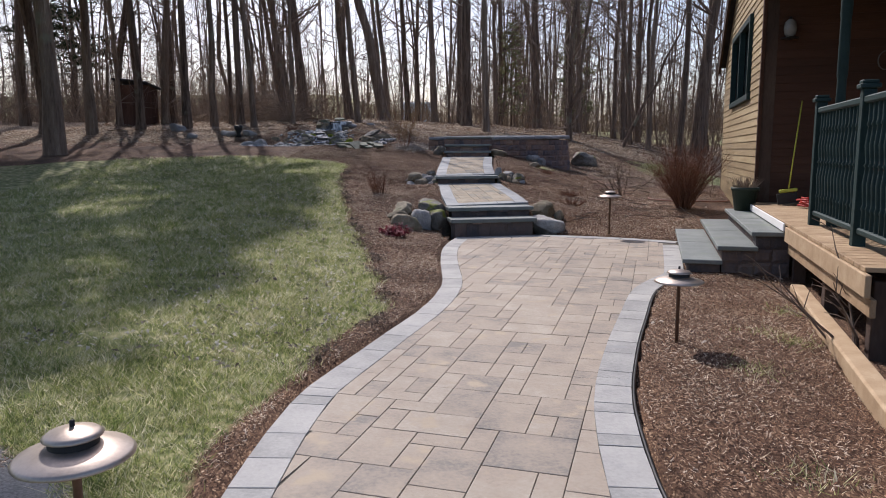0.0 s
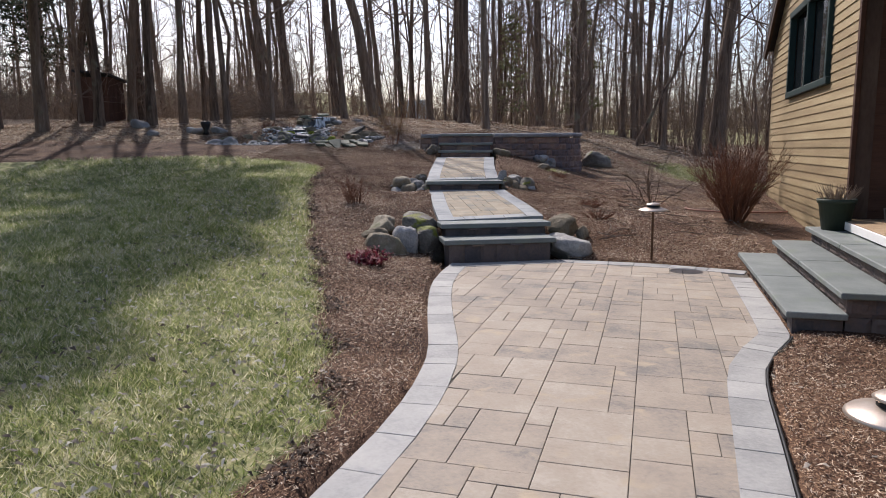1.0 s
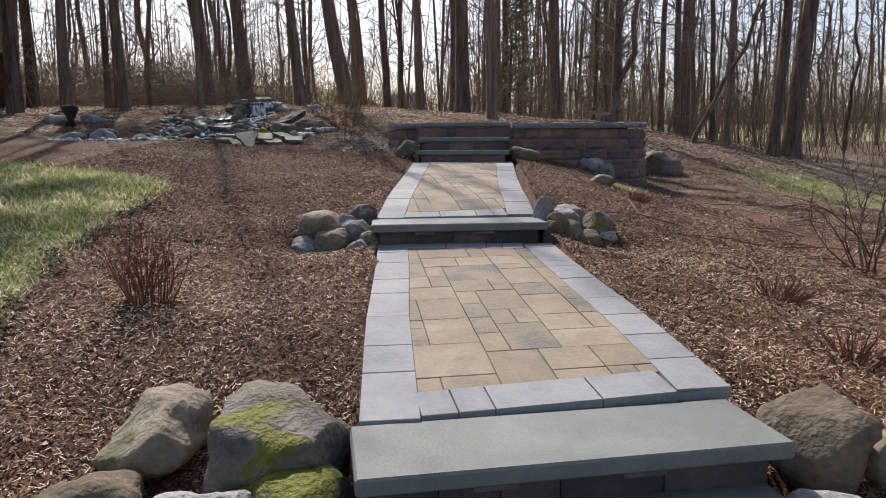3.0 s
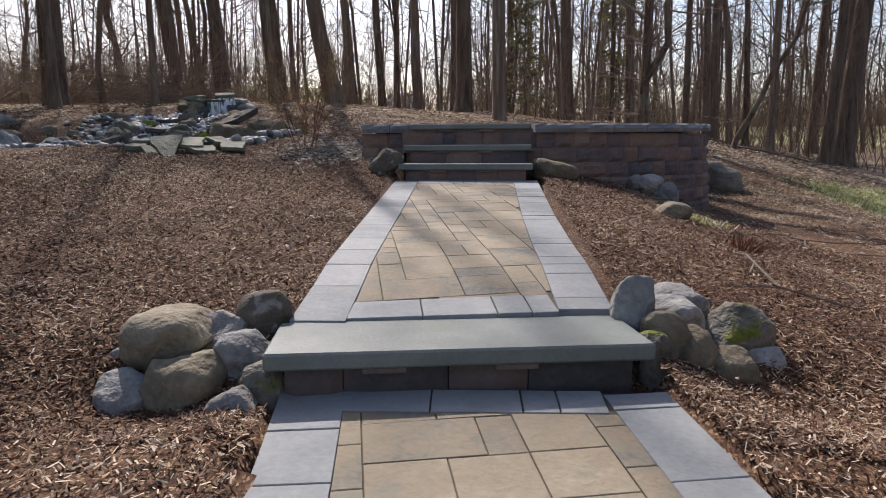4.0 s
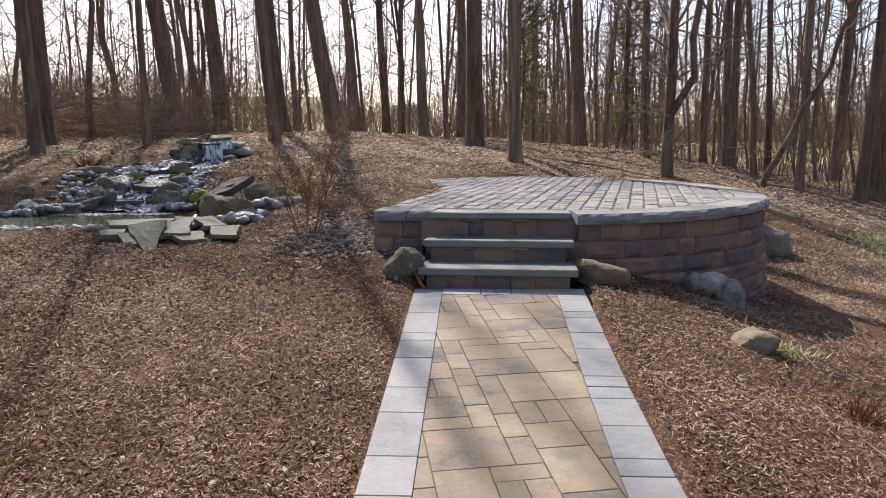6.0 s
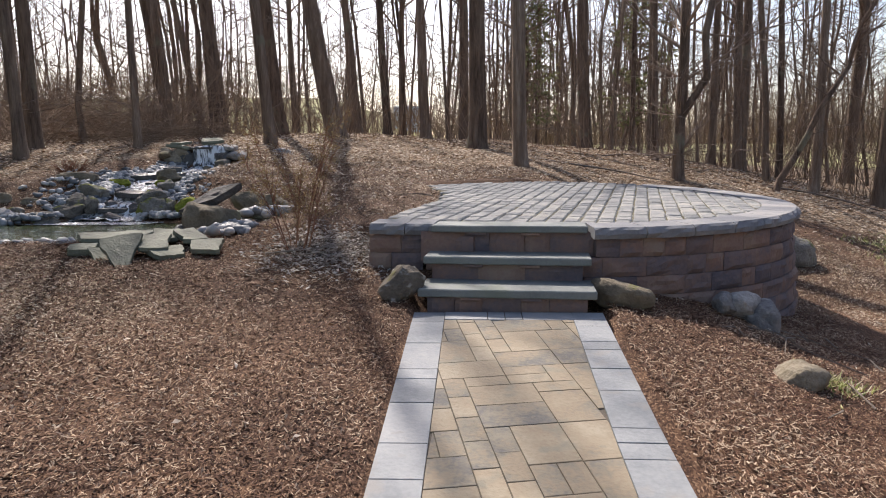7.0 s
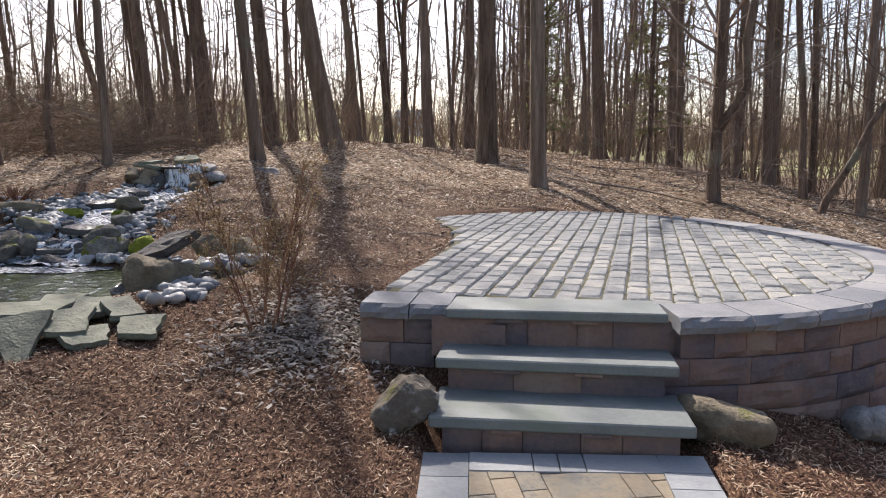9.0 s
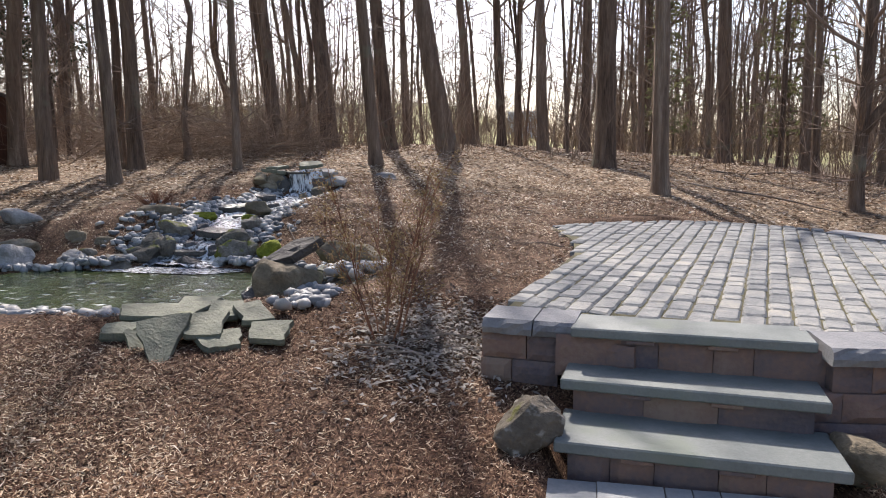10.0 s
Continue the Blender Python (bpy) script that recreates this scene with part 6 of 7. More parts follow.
def pond_slab(i, x, y, z, sx, sy, sz, turn, tip, m, t):
    slab("flagstone", (x, y, z + 0.01), (sx * 1.22, sy * 1.22, sz * 1.1), 300 + i, m, t, turn, tip, "flagstones round the pond")


def flag(x, y, z, near, far, length, thick, turn, tip, seed, label):
    """A thin angular split stone: two widths, a length, chipped edges and a cleft top."""
    rng = random.Random(seed)
    sk = rng.uniform(-0.12, 0.12) * length
    corner = [Vector((-near / 2, -length / 2 - sk)), Vector((near / 2, -length / 2 + sk)), Vector((far / 2, length / 2 - sk)), Vector((-far / 2, length / 2 + sk))]
    line = []
    for a, b in zip(corner, corner[1:] + corner[:1]):
        side = Vector((b.y - a.y, a.x - b.x)).normalized()
        for t in (0.04, 0.28, 0.52, 0.76, 0.96):
            line.append(a.lerp(b, t) + side * rng.gauss(0, 0.007))
    n = len(line)
    v, f = [], []
    for h, k in ((-0.5, 0.95), (-0.15, 1.0), (0.2, 0.975), (0.5, 0.955), (0.52, 0.62), (0.55, 0.28)):
        for p in line:
            q = p * (k + rng.uniform(-0.012, 0.012))
            v.append((q.x, q.y, thick * h + 0.004 * noise.noise((q.x * 14, q.y * 14, seed)) + rng.uniform(-0.0015, 0.0015)))
    for r in range(5):
        f += [(r * n + i, r * n + (i + 1) % n, (r + 1) * n + (i + 1) % n, (r + 1) * n + i) for i in range(n)]
    f += [tuple(range(n))[::-1], tuple(range(5 * n, 6 * n))]
    ob = pydata("flagstone", v, f, M_SLAB)
    ob.matrix_world = Matrix.LocRotScale((x, y, z), Euler((radians(tip), 0, radians(turn))), (1, 1, 1))
    tagged(ob, label, "flagstone", "flagstones round the pond")


flag(-2.60, 17.80, 2.52, 0.09, 0.36, 0.44, 0.045, 24, 34, 1, "pointed grey-green flagstone tipped towards the bed")
flag(-2.73, 17.86, 2.46, 0.16, 0.34, 0.30, 0.04, 30, 28, 2, "dark flagstone half under a pointed one")
flag(-2.90, 18.28, 2.60, 0.50, 0.70, 0.34, 0.045, 12, 5, 3, "long flat olive flagstone over the water")
flag(-2.45, 18.05, 2.575, 0.22, 0.37, 0.31, 0.045, 30, 17, 4, "broad olive flagstone lying on others")
flag(-2.27, 17.97, 2.50, 0.22, 0.34, 0.24, 0.05, 40, 14, 5, "thick grey flagstone low on the bank")
flag(-2.47, 18.40, 2.60, 0.22, 0.26, 0.32, 0.045, 20, 11, 6, "olive flagstone over the edge of the pond")
flag(-2.23, 18.36, 2.60, 0.22, 0.20, 0.34, 0.05, 42, 11, 7, "dark olive flagstone beside the pond")
flag(-1.99, 18.10, 2.54, 0.22, 0.29, 0.27, 0.045, 12, 14, 8, "grey flagstone lying in the mulch")
flag(-2.88, 18.70, 2.57, 0.20, 0.32, 0.36, 0.04, 10, 4, 9, "grey flagstone jutting out over the water")
flag(-3.02, 17.97, 2.53, 0.20, 0.24, 0.20, 0.06, 20, 9, 10, "rounded olive flagstone on the rim of the pond")
pond_slab(10, -2.43, 19.44, 2.86, 0.28, 0.16, 0.075, 21, (16, -27), M_DARKSLAB, "dark grey slab propped on a boulder")
pond_slab(11, -4.35, 24.62, 3.58, 0.22, 0.2, 0.055, 10, (12, 0), M_SLAB, "flat capstone above the upper fall")
pond_slab(12, -4.80, 24.45, 3.47, 0.24, 0.17, 0.05, 60, (4, 6), M_SLAB, "flat slab beside the upper fall")
pond_slab(13, -4.82, 24.5, 3.54, 0.18, 0.14, 0.045, 20, (4, -4), M_SLAB, "thin slab stacked beside the upper fall")
pond_slab(14, -3.95, 24.5, 3.46, 0.19, 0.15, 0.06, 100, (4, -8), M_GREYROCK, "dark slab beside the upper fall")
pond_slab(15, -4.40, 24.46, 3.46, 0.22, 0.12, 0.03, 0, (4, 0), M_WETROCK, "thin ledge the water pours over")
pond_slab(16, -4.28, 21.52, 2.80, 0.26, 0.17, 0.07, 4, (6, 0), M_WETROCK, "dark wet slab overhanging the fall")
pond_slab(17, -4.71, 22.8, 2.99, 0.21, 0.15, 0.09, -6, (6, 0), M_WETROCK, "flat dark wet stone in the stream")
pond_slab(18, -4.81, 23.8, 3.09, 0.25, 0.17, 0.08, 8, (5, 0), M_WETROCK, "flat glistening stone in the stream")
pond_slab(19, -4.36, 21.06, 2.62, 0.22, 0.10, 0.05, 4, (6, 0), M_WETROCK, "dark wet ledge in the fall")
pond_slab(20, -4.4, 22.55, 2.91, 0.2, 0.11, 0.04, 8, (5, 0), M_WETROCK, "dark wet ledge in the stream")
pond_slab(21, -3.45, 24.1, 3.10, 0.24, 0.13, 0.05, 30, (6, 14), M_GREYROCK, "grey slab near the upper fall")
pond_slab(22, -2.1, 19.85, 2.66, 0.2, 0.13, 0.04, -20, (5, 5), M_SLAB, "grey slab behind the boulder")
pond_slab(23, -1.85, 19.95, 2.74, 0.2, 0.11, 0.04, -15, (6, 2), M_GREYROCK, "dark slab on the bank")


def pebbles(name, places, sizes, seed, label, material=None):
    rng = random.Random(seed)
    base = rock_mesh(7, 1.0, 1, 0.2, 2)
    bv = [p.co.copy() for p in base.vertices]
    bf = [tuple(p.vertices) for p in base.polygons]
    v, f = [], []
    for x, y, z in places:
        s = rng.uniform(*sizes)
        m = Matrix.LocRotScale((x, y, z + s * 0.35), Euler((rng.gauss(0, 0.3), rng.gauss(0, 0.3), rng.uniform(0, 6.3))), (s * rng.uniform(1, 1.35), s, s * rng.uniform(0.6, 0.85)))
        k = len(v)
        v += [m @ p for p in bv]
        f += [tuple(k + i for i in q) for q in bf]
    ob = pydata(name, v, f, material or M_PEBBLE, smooth=True)
    return tagged(ob, label, "pebbles", kind="stuff")


rng = random.Random(91)
spot = []
while len(spot) < 1500:
    y = rng.uniform(20.85, 24.4)
    s = rng.choice((-1, -1, 1))
    x = stream_x(y) + s * (0.36 + abs(rng.gauss(0, 0.2)) * (0.7 + 0.9 * ease(23.6, 21.3, y) * (1 if s < 0 else 0.7)))
    if pond_shape(x, y) > 1.02 and abs(x - stream_x(y)) > 0.37:
        spot.append((x, y, ground_z(x, y) - 0.01 + 0.05 * rng.random() * ease(1.1, 0.3, abs(x - stream_x(y)))))
pebbles("pebbles", spot, (0.026, 0.055), 1, "round blue-grey pebbles along both banks of the stream")
spot = []
while len(spot) < 300:
    a = rng.uniform(0.1, 3.4)
    q = rng.uniform(1.0, 1.16) * (1.0 + 0.10 * math.sin(2 * a + 0.6) + 0.06 * math.sin(5 * a))
    x, y = -4.25 + 1.8 * q * math.cos(a), 19.55 + 1.25 * q * math.sin(a)
    if abs(x + 4.33) > 0.5:
        spot.append((x, y, 2.50 + 0.05 * rng.random() + (0.05 if y > 20.4 else 0)))
pebbles("pebbles", spot, (0.028, 0.055), 2, "blue-grey pebbles on the far rim of the pond")
spot = []
while len(spot) < 190:
    a = rng.uniform(3.2, 5.25)
    q = rng.uniform(0.99, 1.17) * (1.0 + 0.10 * math.sin(2 * a + 0.6) + 0.06 * math.sin(5 * a))
    x, y = -4.25 + 1.8 * q * math.cos(a), 19.55 + 1.25 * q * math.sin(a)
    spot.append((x, y, 2.485 + 0.04 * rng.random()))
for _ in range(70):
    spot.append((-2.05 + rng.gauss(0, 0.11), 19.02 + rng.gauss(0, 0.16), 2.56 + 0.05 * rng.random()))
for _ in range(60):
    spot.append((-2.0 + rng.gauss(0, 0.12), 19.9 + rng.gauss(0, 0.14), 2.66 + 0.05 * rng.random()))
pebbles("pebbles", spot, (0.035, 0.07), 3, "large pale pebbles on the near rim of the pond", M_PALEPEBBLE)


# ---------------------------------------------------------------- shrubs
def shrub(name, x, y, height, stems, spread, material, label, buds=0, bud_mat=None, thick=0.006, seed=1, twigs=5, category="shrub", curve=0.1, big=1.0):
    rng = random.Random(seed)
    root = empty(name, label, category)
    v, f, bv, bf = [], [], [], []
    z = ground_z(x, y)
    tips = []
    for _ in range(stems):
        a, q = rng.uniform(0, 6.28), rng.random() ** 0.6
        d = Vector((math.cos(a) * spread * q, math.sin(a) * spread * q, 1)).normalized()
        h = height * rng.uniform(0.6, 1.05)
        pts = [Vector((x + 0.12 * q * math.cos(a), y + 0.12 * q * math.sin(a), z - 0.03))]
        for i in range(5):
            d = (d + Vector((rng.gauss(0, curve), rng.gauss(0, curve), -0.02))).normalized()
            pts.append(pts[-1] + d * h / 5)
        tube_data(pts, [thick * s for s in (1.4, 1.1, 0.9, 0.7, 0.5, 0.3)], 4, v, f)
        for _ in range(twigs):
            i = rng.randint(1, 4)
            o = pts[i].lerp(pts[i + 1], rng.random())
            e = (d + Vector((rng.gauss(0, 0.6), rng.gauss(0, 0.6), rng.uniform(-0.1, 0.4)))).normalized()
            q2 = o + e * h * rng.uniform(0.12, 0.32)
            tube_data([o, o.lerp(q2, 0.5) + Vector((0, 0, 0.01)), q2], [thick * 0.55, thick * 0.45, thick * 0.25], 3, v, f)
            tips += [q2, o.lerp(q2, 0.6)]
        tips += pts[2:]
    pydata("branchwork", v, f, material, root)
    for _ in range(buds):
        c = rng.choice(tips) + Vector((rng.gauss(0, 0.02), rng.gauss(0, 0.02), rng.gauss(0, 0.02)))
        a = Vector((rng.gauss(0, 1), rng.gauss(0, 1), rng.gauss(0, 1))).normalized() * rng.uniform(0.008, 0.02) * big
        b = a.cross(Vector((rng.gauss(0, 1), rng.gauss(0, 1), rng.gauss(0, 1)))).normalized() * 0.006 * big
        k = len(bv)
        bv += [c - a, c + b, c + a, c - b]
        bf.append((k, k + 1, k + 2, k + 3))
    if bv:
        pydata("foliage", bv, bf, bud_mat, root)
    return root


shrub("shrub", -1.25, 18.36, 1.25, 10, 0.36, M_REDTWIG, "upright twiggy shrub with dry ochre buds", 4200, M_BUD, 0.0055, 1, 18, big=0.75)
shrub("shrub", -1.08, 11.16, 0.46, 34, 0.4, M_REDTWIG, "small spiky reddish-brown shrub", 400, M_REDTWIG, 0.005, 2, 5)
shrub("shrub", 4.75, 11.4, 1.2, 150, 0.55, M_REDTWIG, "dense red-twigged shrub by the house", 2500, M_REDTWIG, 0.0045, 3, 14, big=1.2)
shrub("shrub", 3.97, 13.3, 1.15, 12, 1.0, M_TWIG, "open grey shrub with spreading bare branches", 0, None, 0.006, 4, 10, curve=0.2)
shrub("shrub", 5.1, 12.4, 1.1, 14, 0.9, M_BRUSH, "bare brown shrub near the house", 0, None, 0.005, 5, 9)
shrub("shrub", 5.6, 14.4, 1.2, 13, 0.9, M_BRUSH, "bare brown shrub near the house", 0, None, 0.005, 6, 9)
shrub("shrub", 3.55, 3.0, 1.15, 9, 1.1, M_TWIG, "sparse bare shrub in front of the deck", 0, None, 0.009, 7, 5, curve=0.2)
shrub("shrub", -5.6, 22.3, 0.3, 60, 1.2, M_REDTWIG, "low tuft of dead brown grass", 0, None, 0.005, 8, 2)
shrub("shrub", 2.58, 11.85, 0.17, 80, 1.6, M_REDTWIG, "low tuft of dead brown sedge", 0, None, 0.005, 9, 2)
shrub("shrub", 2.52, 15.38, 0.15, 90, 1.8, M_REDTWIG, "flattened tuft of dead brown sedge", 0, None, 0.005, 10, 2)
shrub("shrub", 2.55, 10.9, 0.2, 60, 1.6, M_REDTWIG, "low tuft of dead brown sedge", 0, None, 0.005, 12, 2)
shrub("red_shrub", -0.50, 8.40, 0.19, 70, 2.5, M_REDTWIG, "low sprawling shrub with deep red leaves", 800, M_REDLEAF, 0.004, 11, 4, big=2.0)
scatter("debris", [(-0.95 + random.gauss(0, 0.30), 18.35 + random.gauss(0, 0.38)) for _ in range(3000)], small_leaf, M_GREYLEAF, "grey heap of old leaves and twigs", "debris", 9)
scatter("debris", [(-1.0 + random.gauss(0, 0.30), 18.3 + random.gauss(0, 0.36)) for _ in range(700)], leaf, M_GREYLEAF, "large grey curled leaves in a loose heap", "debris", 23)
for i, (x, y, ln, a) in enumerate([(-1.1, 18.0, 0.8, -20), (-0.8, 18.25, 0.6, 15), (-0.95, 17.9, 0.5, -35)]):
    c, s = math.cos(radians(a)), math.sin(radians(a))
    tagged(tube("stick", [(x - c * ln / 2, y - s * ln / 2, ground_z(x, y) + 0.05), (x, y, ground_z(x, y) + 0.1), (x + c * ln / 2, y + s * ln / 2, ground_z(x, y) + 0.05)], [0.007, 0.006, 0.003], 5, M_GREYLEAF),
           "dry grey stick on the mulch", "stick", "dry sticks")
for i, (x, y, ln, a) in enumerate([(5.5, 33.0, 4.5, 12), (3.2, 27.6, 3.0, -30), (-10.5, 31.0, 4.0, -20), (8.4, 27.6, 3.0, -25)]):
    c, s = math.cos(radians(a)), math.sin(radians(a))
    pts = [(x + c * ln * t - s * 0.18 * math.sin(t * 7 + i), y + s * ln * t + c * 0.18 * math.sin(t * 7 + i), ground_z(x + c * ln * t, y + s * ln * t) + 0.05 + 0.05 * math.sin(t * 5 + i)) for t in (-0.5, -0.34, -0.18, 0.0, 0.16, 0.34, 0.5)]
    tagged(tube("fallen_branch", pts, [0.024, 0.023, 0.021, 0.02, 0.017, 0.013, 0.006], 7, M_LOG), "fallen dead branch on the leaf litter", "branch", "fallen branches")


# ---------------------------------------------------------------- path lamps
def path_lamp(x, y, top, label):
    z = ground_z(x, y)
    root = empty("path_lamp", label, "lamp", "path lamps", at=(0, 0, 0))
    m = pose(x, y, top)
    turned("stem", [(0.0, z - top - 0.05), (0.014, z - top - 0.05), (0.014, -0.03), (0.02, -0.02), (0.0, -0.02)], m, M_POST, root, "slim bronze stem", 10)
    turned("lower_shade", [(0.0, -0.025), (0.06, -0.022), (0.165, -0.035), (0.178, -0.034), (0.18, -0.030), (0.168, -0.018), (0.09, 0.006), (0.05, 0.012)], m, M_LAMP, root, "broad spun metal shade", 36)
    turned("neck", [(0.075, 0.0), (0.075, 0.035), (0.06, 0.04)], m, M_BLACK, root, "dark light slot", 28)
    turned("upper_shade", [(0.0, 0.034), (0.088, 0.034), (0.09, 0.038), (0.075, 0.05), (0.012, 0.066), (0.0, 0.066)], m, M_LAMP, root, "smaller spun metal cap", 32)
    turned("finial", [(0.008, 0.06), (0.008, 0.085), (0.0, 0.087)], m, M_BLACK, root, "black knob", 10)
    return root


path_lamp(-0.57, -0.1, 1.465, "two-tiered bronze path lamp at the lawn's edge")
path_lamp(2.22, 3.05, 1.425, "two-tiered bronze path lamp in the mulch")
path_lamp(2.88, 9.03, 1.665, "two-tiered bronze path lamp behind the pavers")


# ---------------------------------------------------------------- house, deck and its steps
HOUSE = pose(4.72, 7.95, 0, 0, 0, -14.6)      # local x: to the right along the front, y: back along the side wall
WALL = HOUSE @ pose(0.09, 0.78, 0)            # the corner of the house
DECK = 1.56


def build_house():
    root = empty("house", "cedar-sided house with a dark porch and green trim", "house")
    rngh = random.Random(3)
    L, H, T = 6.2, 7.6, 0.16
    wy0, wy1, wz0, wz1 = 1.5, 4.2, 3.28, 4.5       # window in the side wall

    def eave(y):
        return 4.35 + (L - y) * 0.72

    # solid side wall round the window's opening
    for y0, y1, z0, z1 in ((0, wy0, 0.7, H), (wy1, L, 0.7, H), (wy0, wy1, 0.7, wz0), (wy0, wy1, wz1, H)):
        n = 6 if z1 == H else 1
        for i in range(n):
            p, q = y0 + (y1 - y0) * i / n, y0 + (y1 - y0) * (i + 1) / n
            top = min(z1, eave((p + q) / 2) - 0.1)
            if top > z0:
                bm = bmesh.new()
                add_box(bm, (T, q - p, top - z0), WALL @ pose(0.03 + T / 2, (p + q) / 2, (z0 + top) / 2))
                part("sheathing_panel", bm, M_DARKWOOD, root)
    bm = bmesh.new()
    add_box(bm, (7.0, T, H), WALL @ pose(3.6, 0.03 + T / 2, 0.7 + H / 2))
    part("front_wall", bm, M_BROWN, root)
    bm = bmesh.new()
    add_box(bm, (7.0, T, 4.2), WALL @ pose(3.6, L - T / 2, 0.7 + 2.1))
    part("back_wall", bm, M_BROWN, root)
    # lap siding
    z = 0.95
    while z < 6.8:
        for y0, y1 in ((0.02, L),) if not (wz0 - 0.1 < z < wz1 + 0.02) else ((0.02, wy0 - 0.09), (wy1 + 0.09, L)):
            if eave(y1) < z + 0.15:
                y1 = L - (z + 0.18 - 4.35) / 0.72
            if y1 - y0 < 0.2:
                continue
            bm = bmesh.new()
            add_box(bm, (0.018, y1 - y0, 0.132), WALL @ pose(0.018, (y0 + y1) / 2, z + 0.06) @ pose(0, 0, 0, 0, 6, 0))
            part("clapboard", bm, M_SIDING, root)
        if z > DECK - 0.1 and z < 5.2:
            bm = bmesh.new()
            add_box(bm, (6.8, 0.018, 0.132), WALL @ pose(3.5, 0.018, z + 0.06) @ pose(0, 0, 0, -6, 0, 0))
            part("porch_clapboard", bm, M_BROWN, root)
        z += 0.119
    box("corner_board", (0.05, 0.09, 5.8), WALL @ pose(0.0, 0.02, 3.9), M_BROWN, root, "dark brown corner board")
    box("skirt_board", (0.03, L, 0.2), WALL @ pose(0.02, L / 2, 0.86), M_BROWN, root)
    # window: frame, sashes, panes
    win = part("window", bmesh.new(), None, root)
    for name, sy, sz, cy, cz in (("head", wy1 - wy0 + 0.2, 0.11, (wy0 + wy1) / 2, wz1 + 0.04), ("sill", wy1 - wy0 + 0.26, 0.10, (wy0 + wy1) / 2, wz0 - 0.04),
                                 ("jamb", 0.10, wz1 - wz0, wy0 - 0.03, (wz0 + wz1) / 2), ("jamb", 0.10, wz1 - wz0, wy1 + 0.03, (wz0 + wz1) / 2),
                                 ("mullion", 0.09, wz1 - wz0, (wy0 + wy1) / 2, (wz0 + wz1) / 2)):
        bm = bmesh.new()
        add_box(bm, (0.10, sy, sz), WALL @ pose(0.0, cy, cz), 0.008)
        part(name, bm, M_GREEN, win, "dark green painted trim")
    for cy in (wy0 + 0.66, wy1 - 0.66):
        bm = bmesh.new()
        add_box(bm, (0.012, 1.26, wz1 - wz0), WALL @ pose(0.06, cy, (wz0 + wz1) / 2))
        part("pane", bm, M_PANE, win, "dark reflecting glass")
    # gable roof falling to the back, porch roof over the deck
    for name, m, size in (("roof", WALL @ pose(3.8, L / 2 - 0.5, eave(L / 2 - 0.5) + 0.06) @ pose(0, 0, 0, -35.8, 0, 0), (7.9, 9.3, 0.14)),
                          ("porch_roof", WALL @ pose(3.0, -3.2, 4.75), (6.2, 6.6, 0.16))):
        bm = bmesh.new()
        add_box(bm, size, m, 0.01)
        part(name, bm, M_ROOF, root)
    bm = bmesh.new()
    add_box(bm, (0.05, 9.3, 0.24), WALL @ pose(-0.12, L / 2 - 0.5, eave(L / 2 - 0.5) - 0.03) @ pose(0, 0, 0, -35.8, 0, 0))
    part("fascia", bm, M_DARKWOOD, root, "dark brown fascia board")
    # porch column
    turned("porch_column", [(0.09, DECK + 0.0), (0.09, DECK + 0.5), (0.07, DECK + 0.55), (0.085, DECK + 1.0), (0.07, DECK + 1.5), (0.085, DECK + 1.55), (0.08, DECK + 2.1), (0.09, DECK + 2.15), (0.085, 4.5)],
           HOUSE @ pose(0.41, -2.62, 0) @ Matrix.Diagonal((0.62, 0.62, 1, 1)), M_GREEN, root, "turned dark green column", 16)
    return root


build_house()


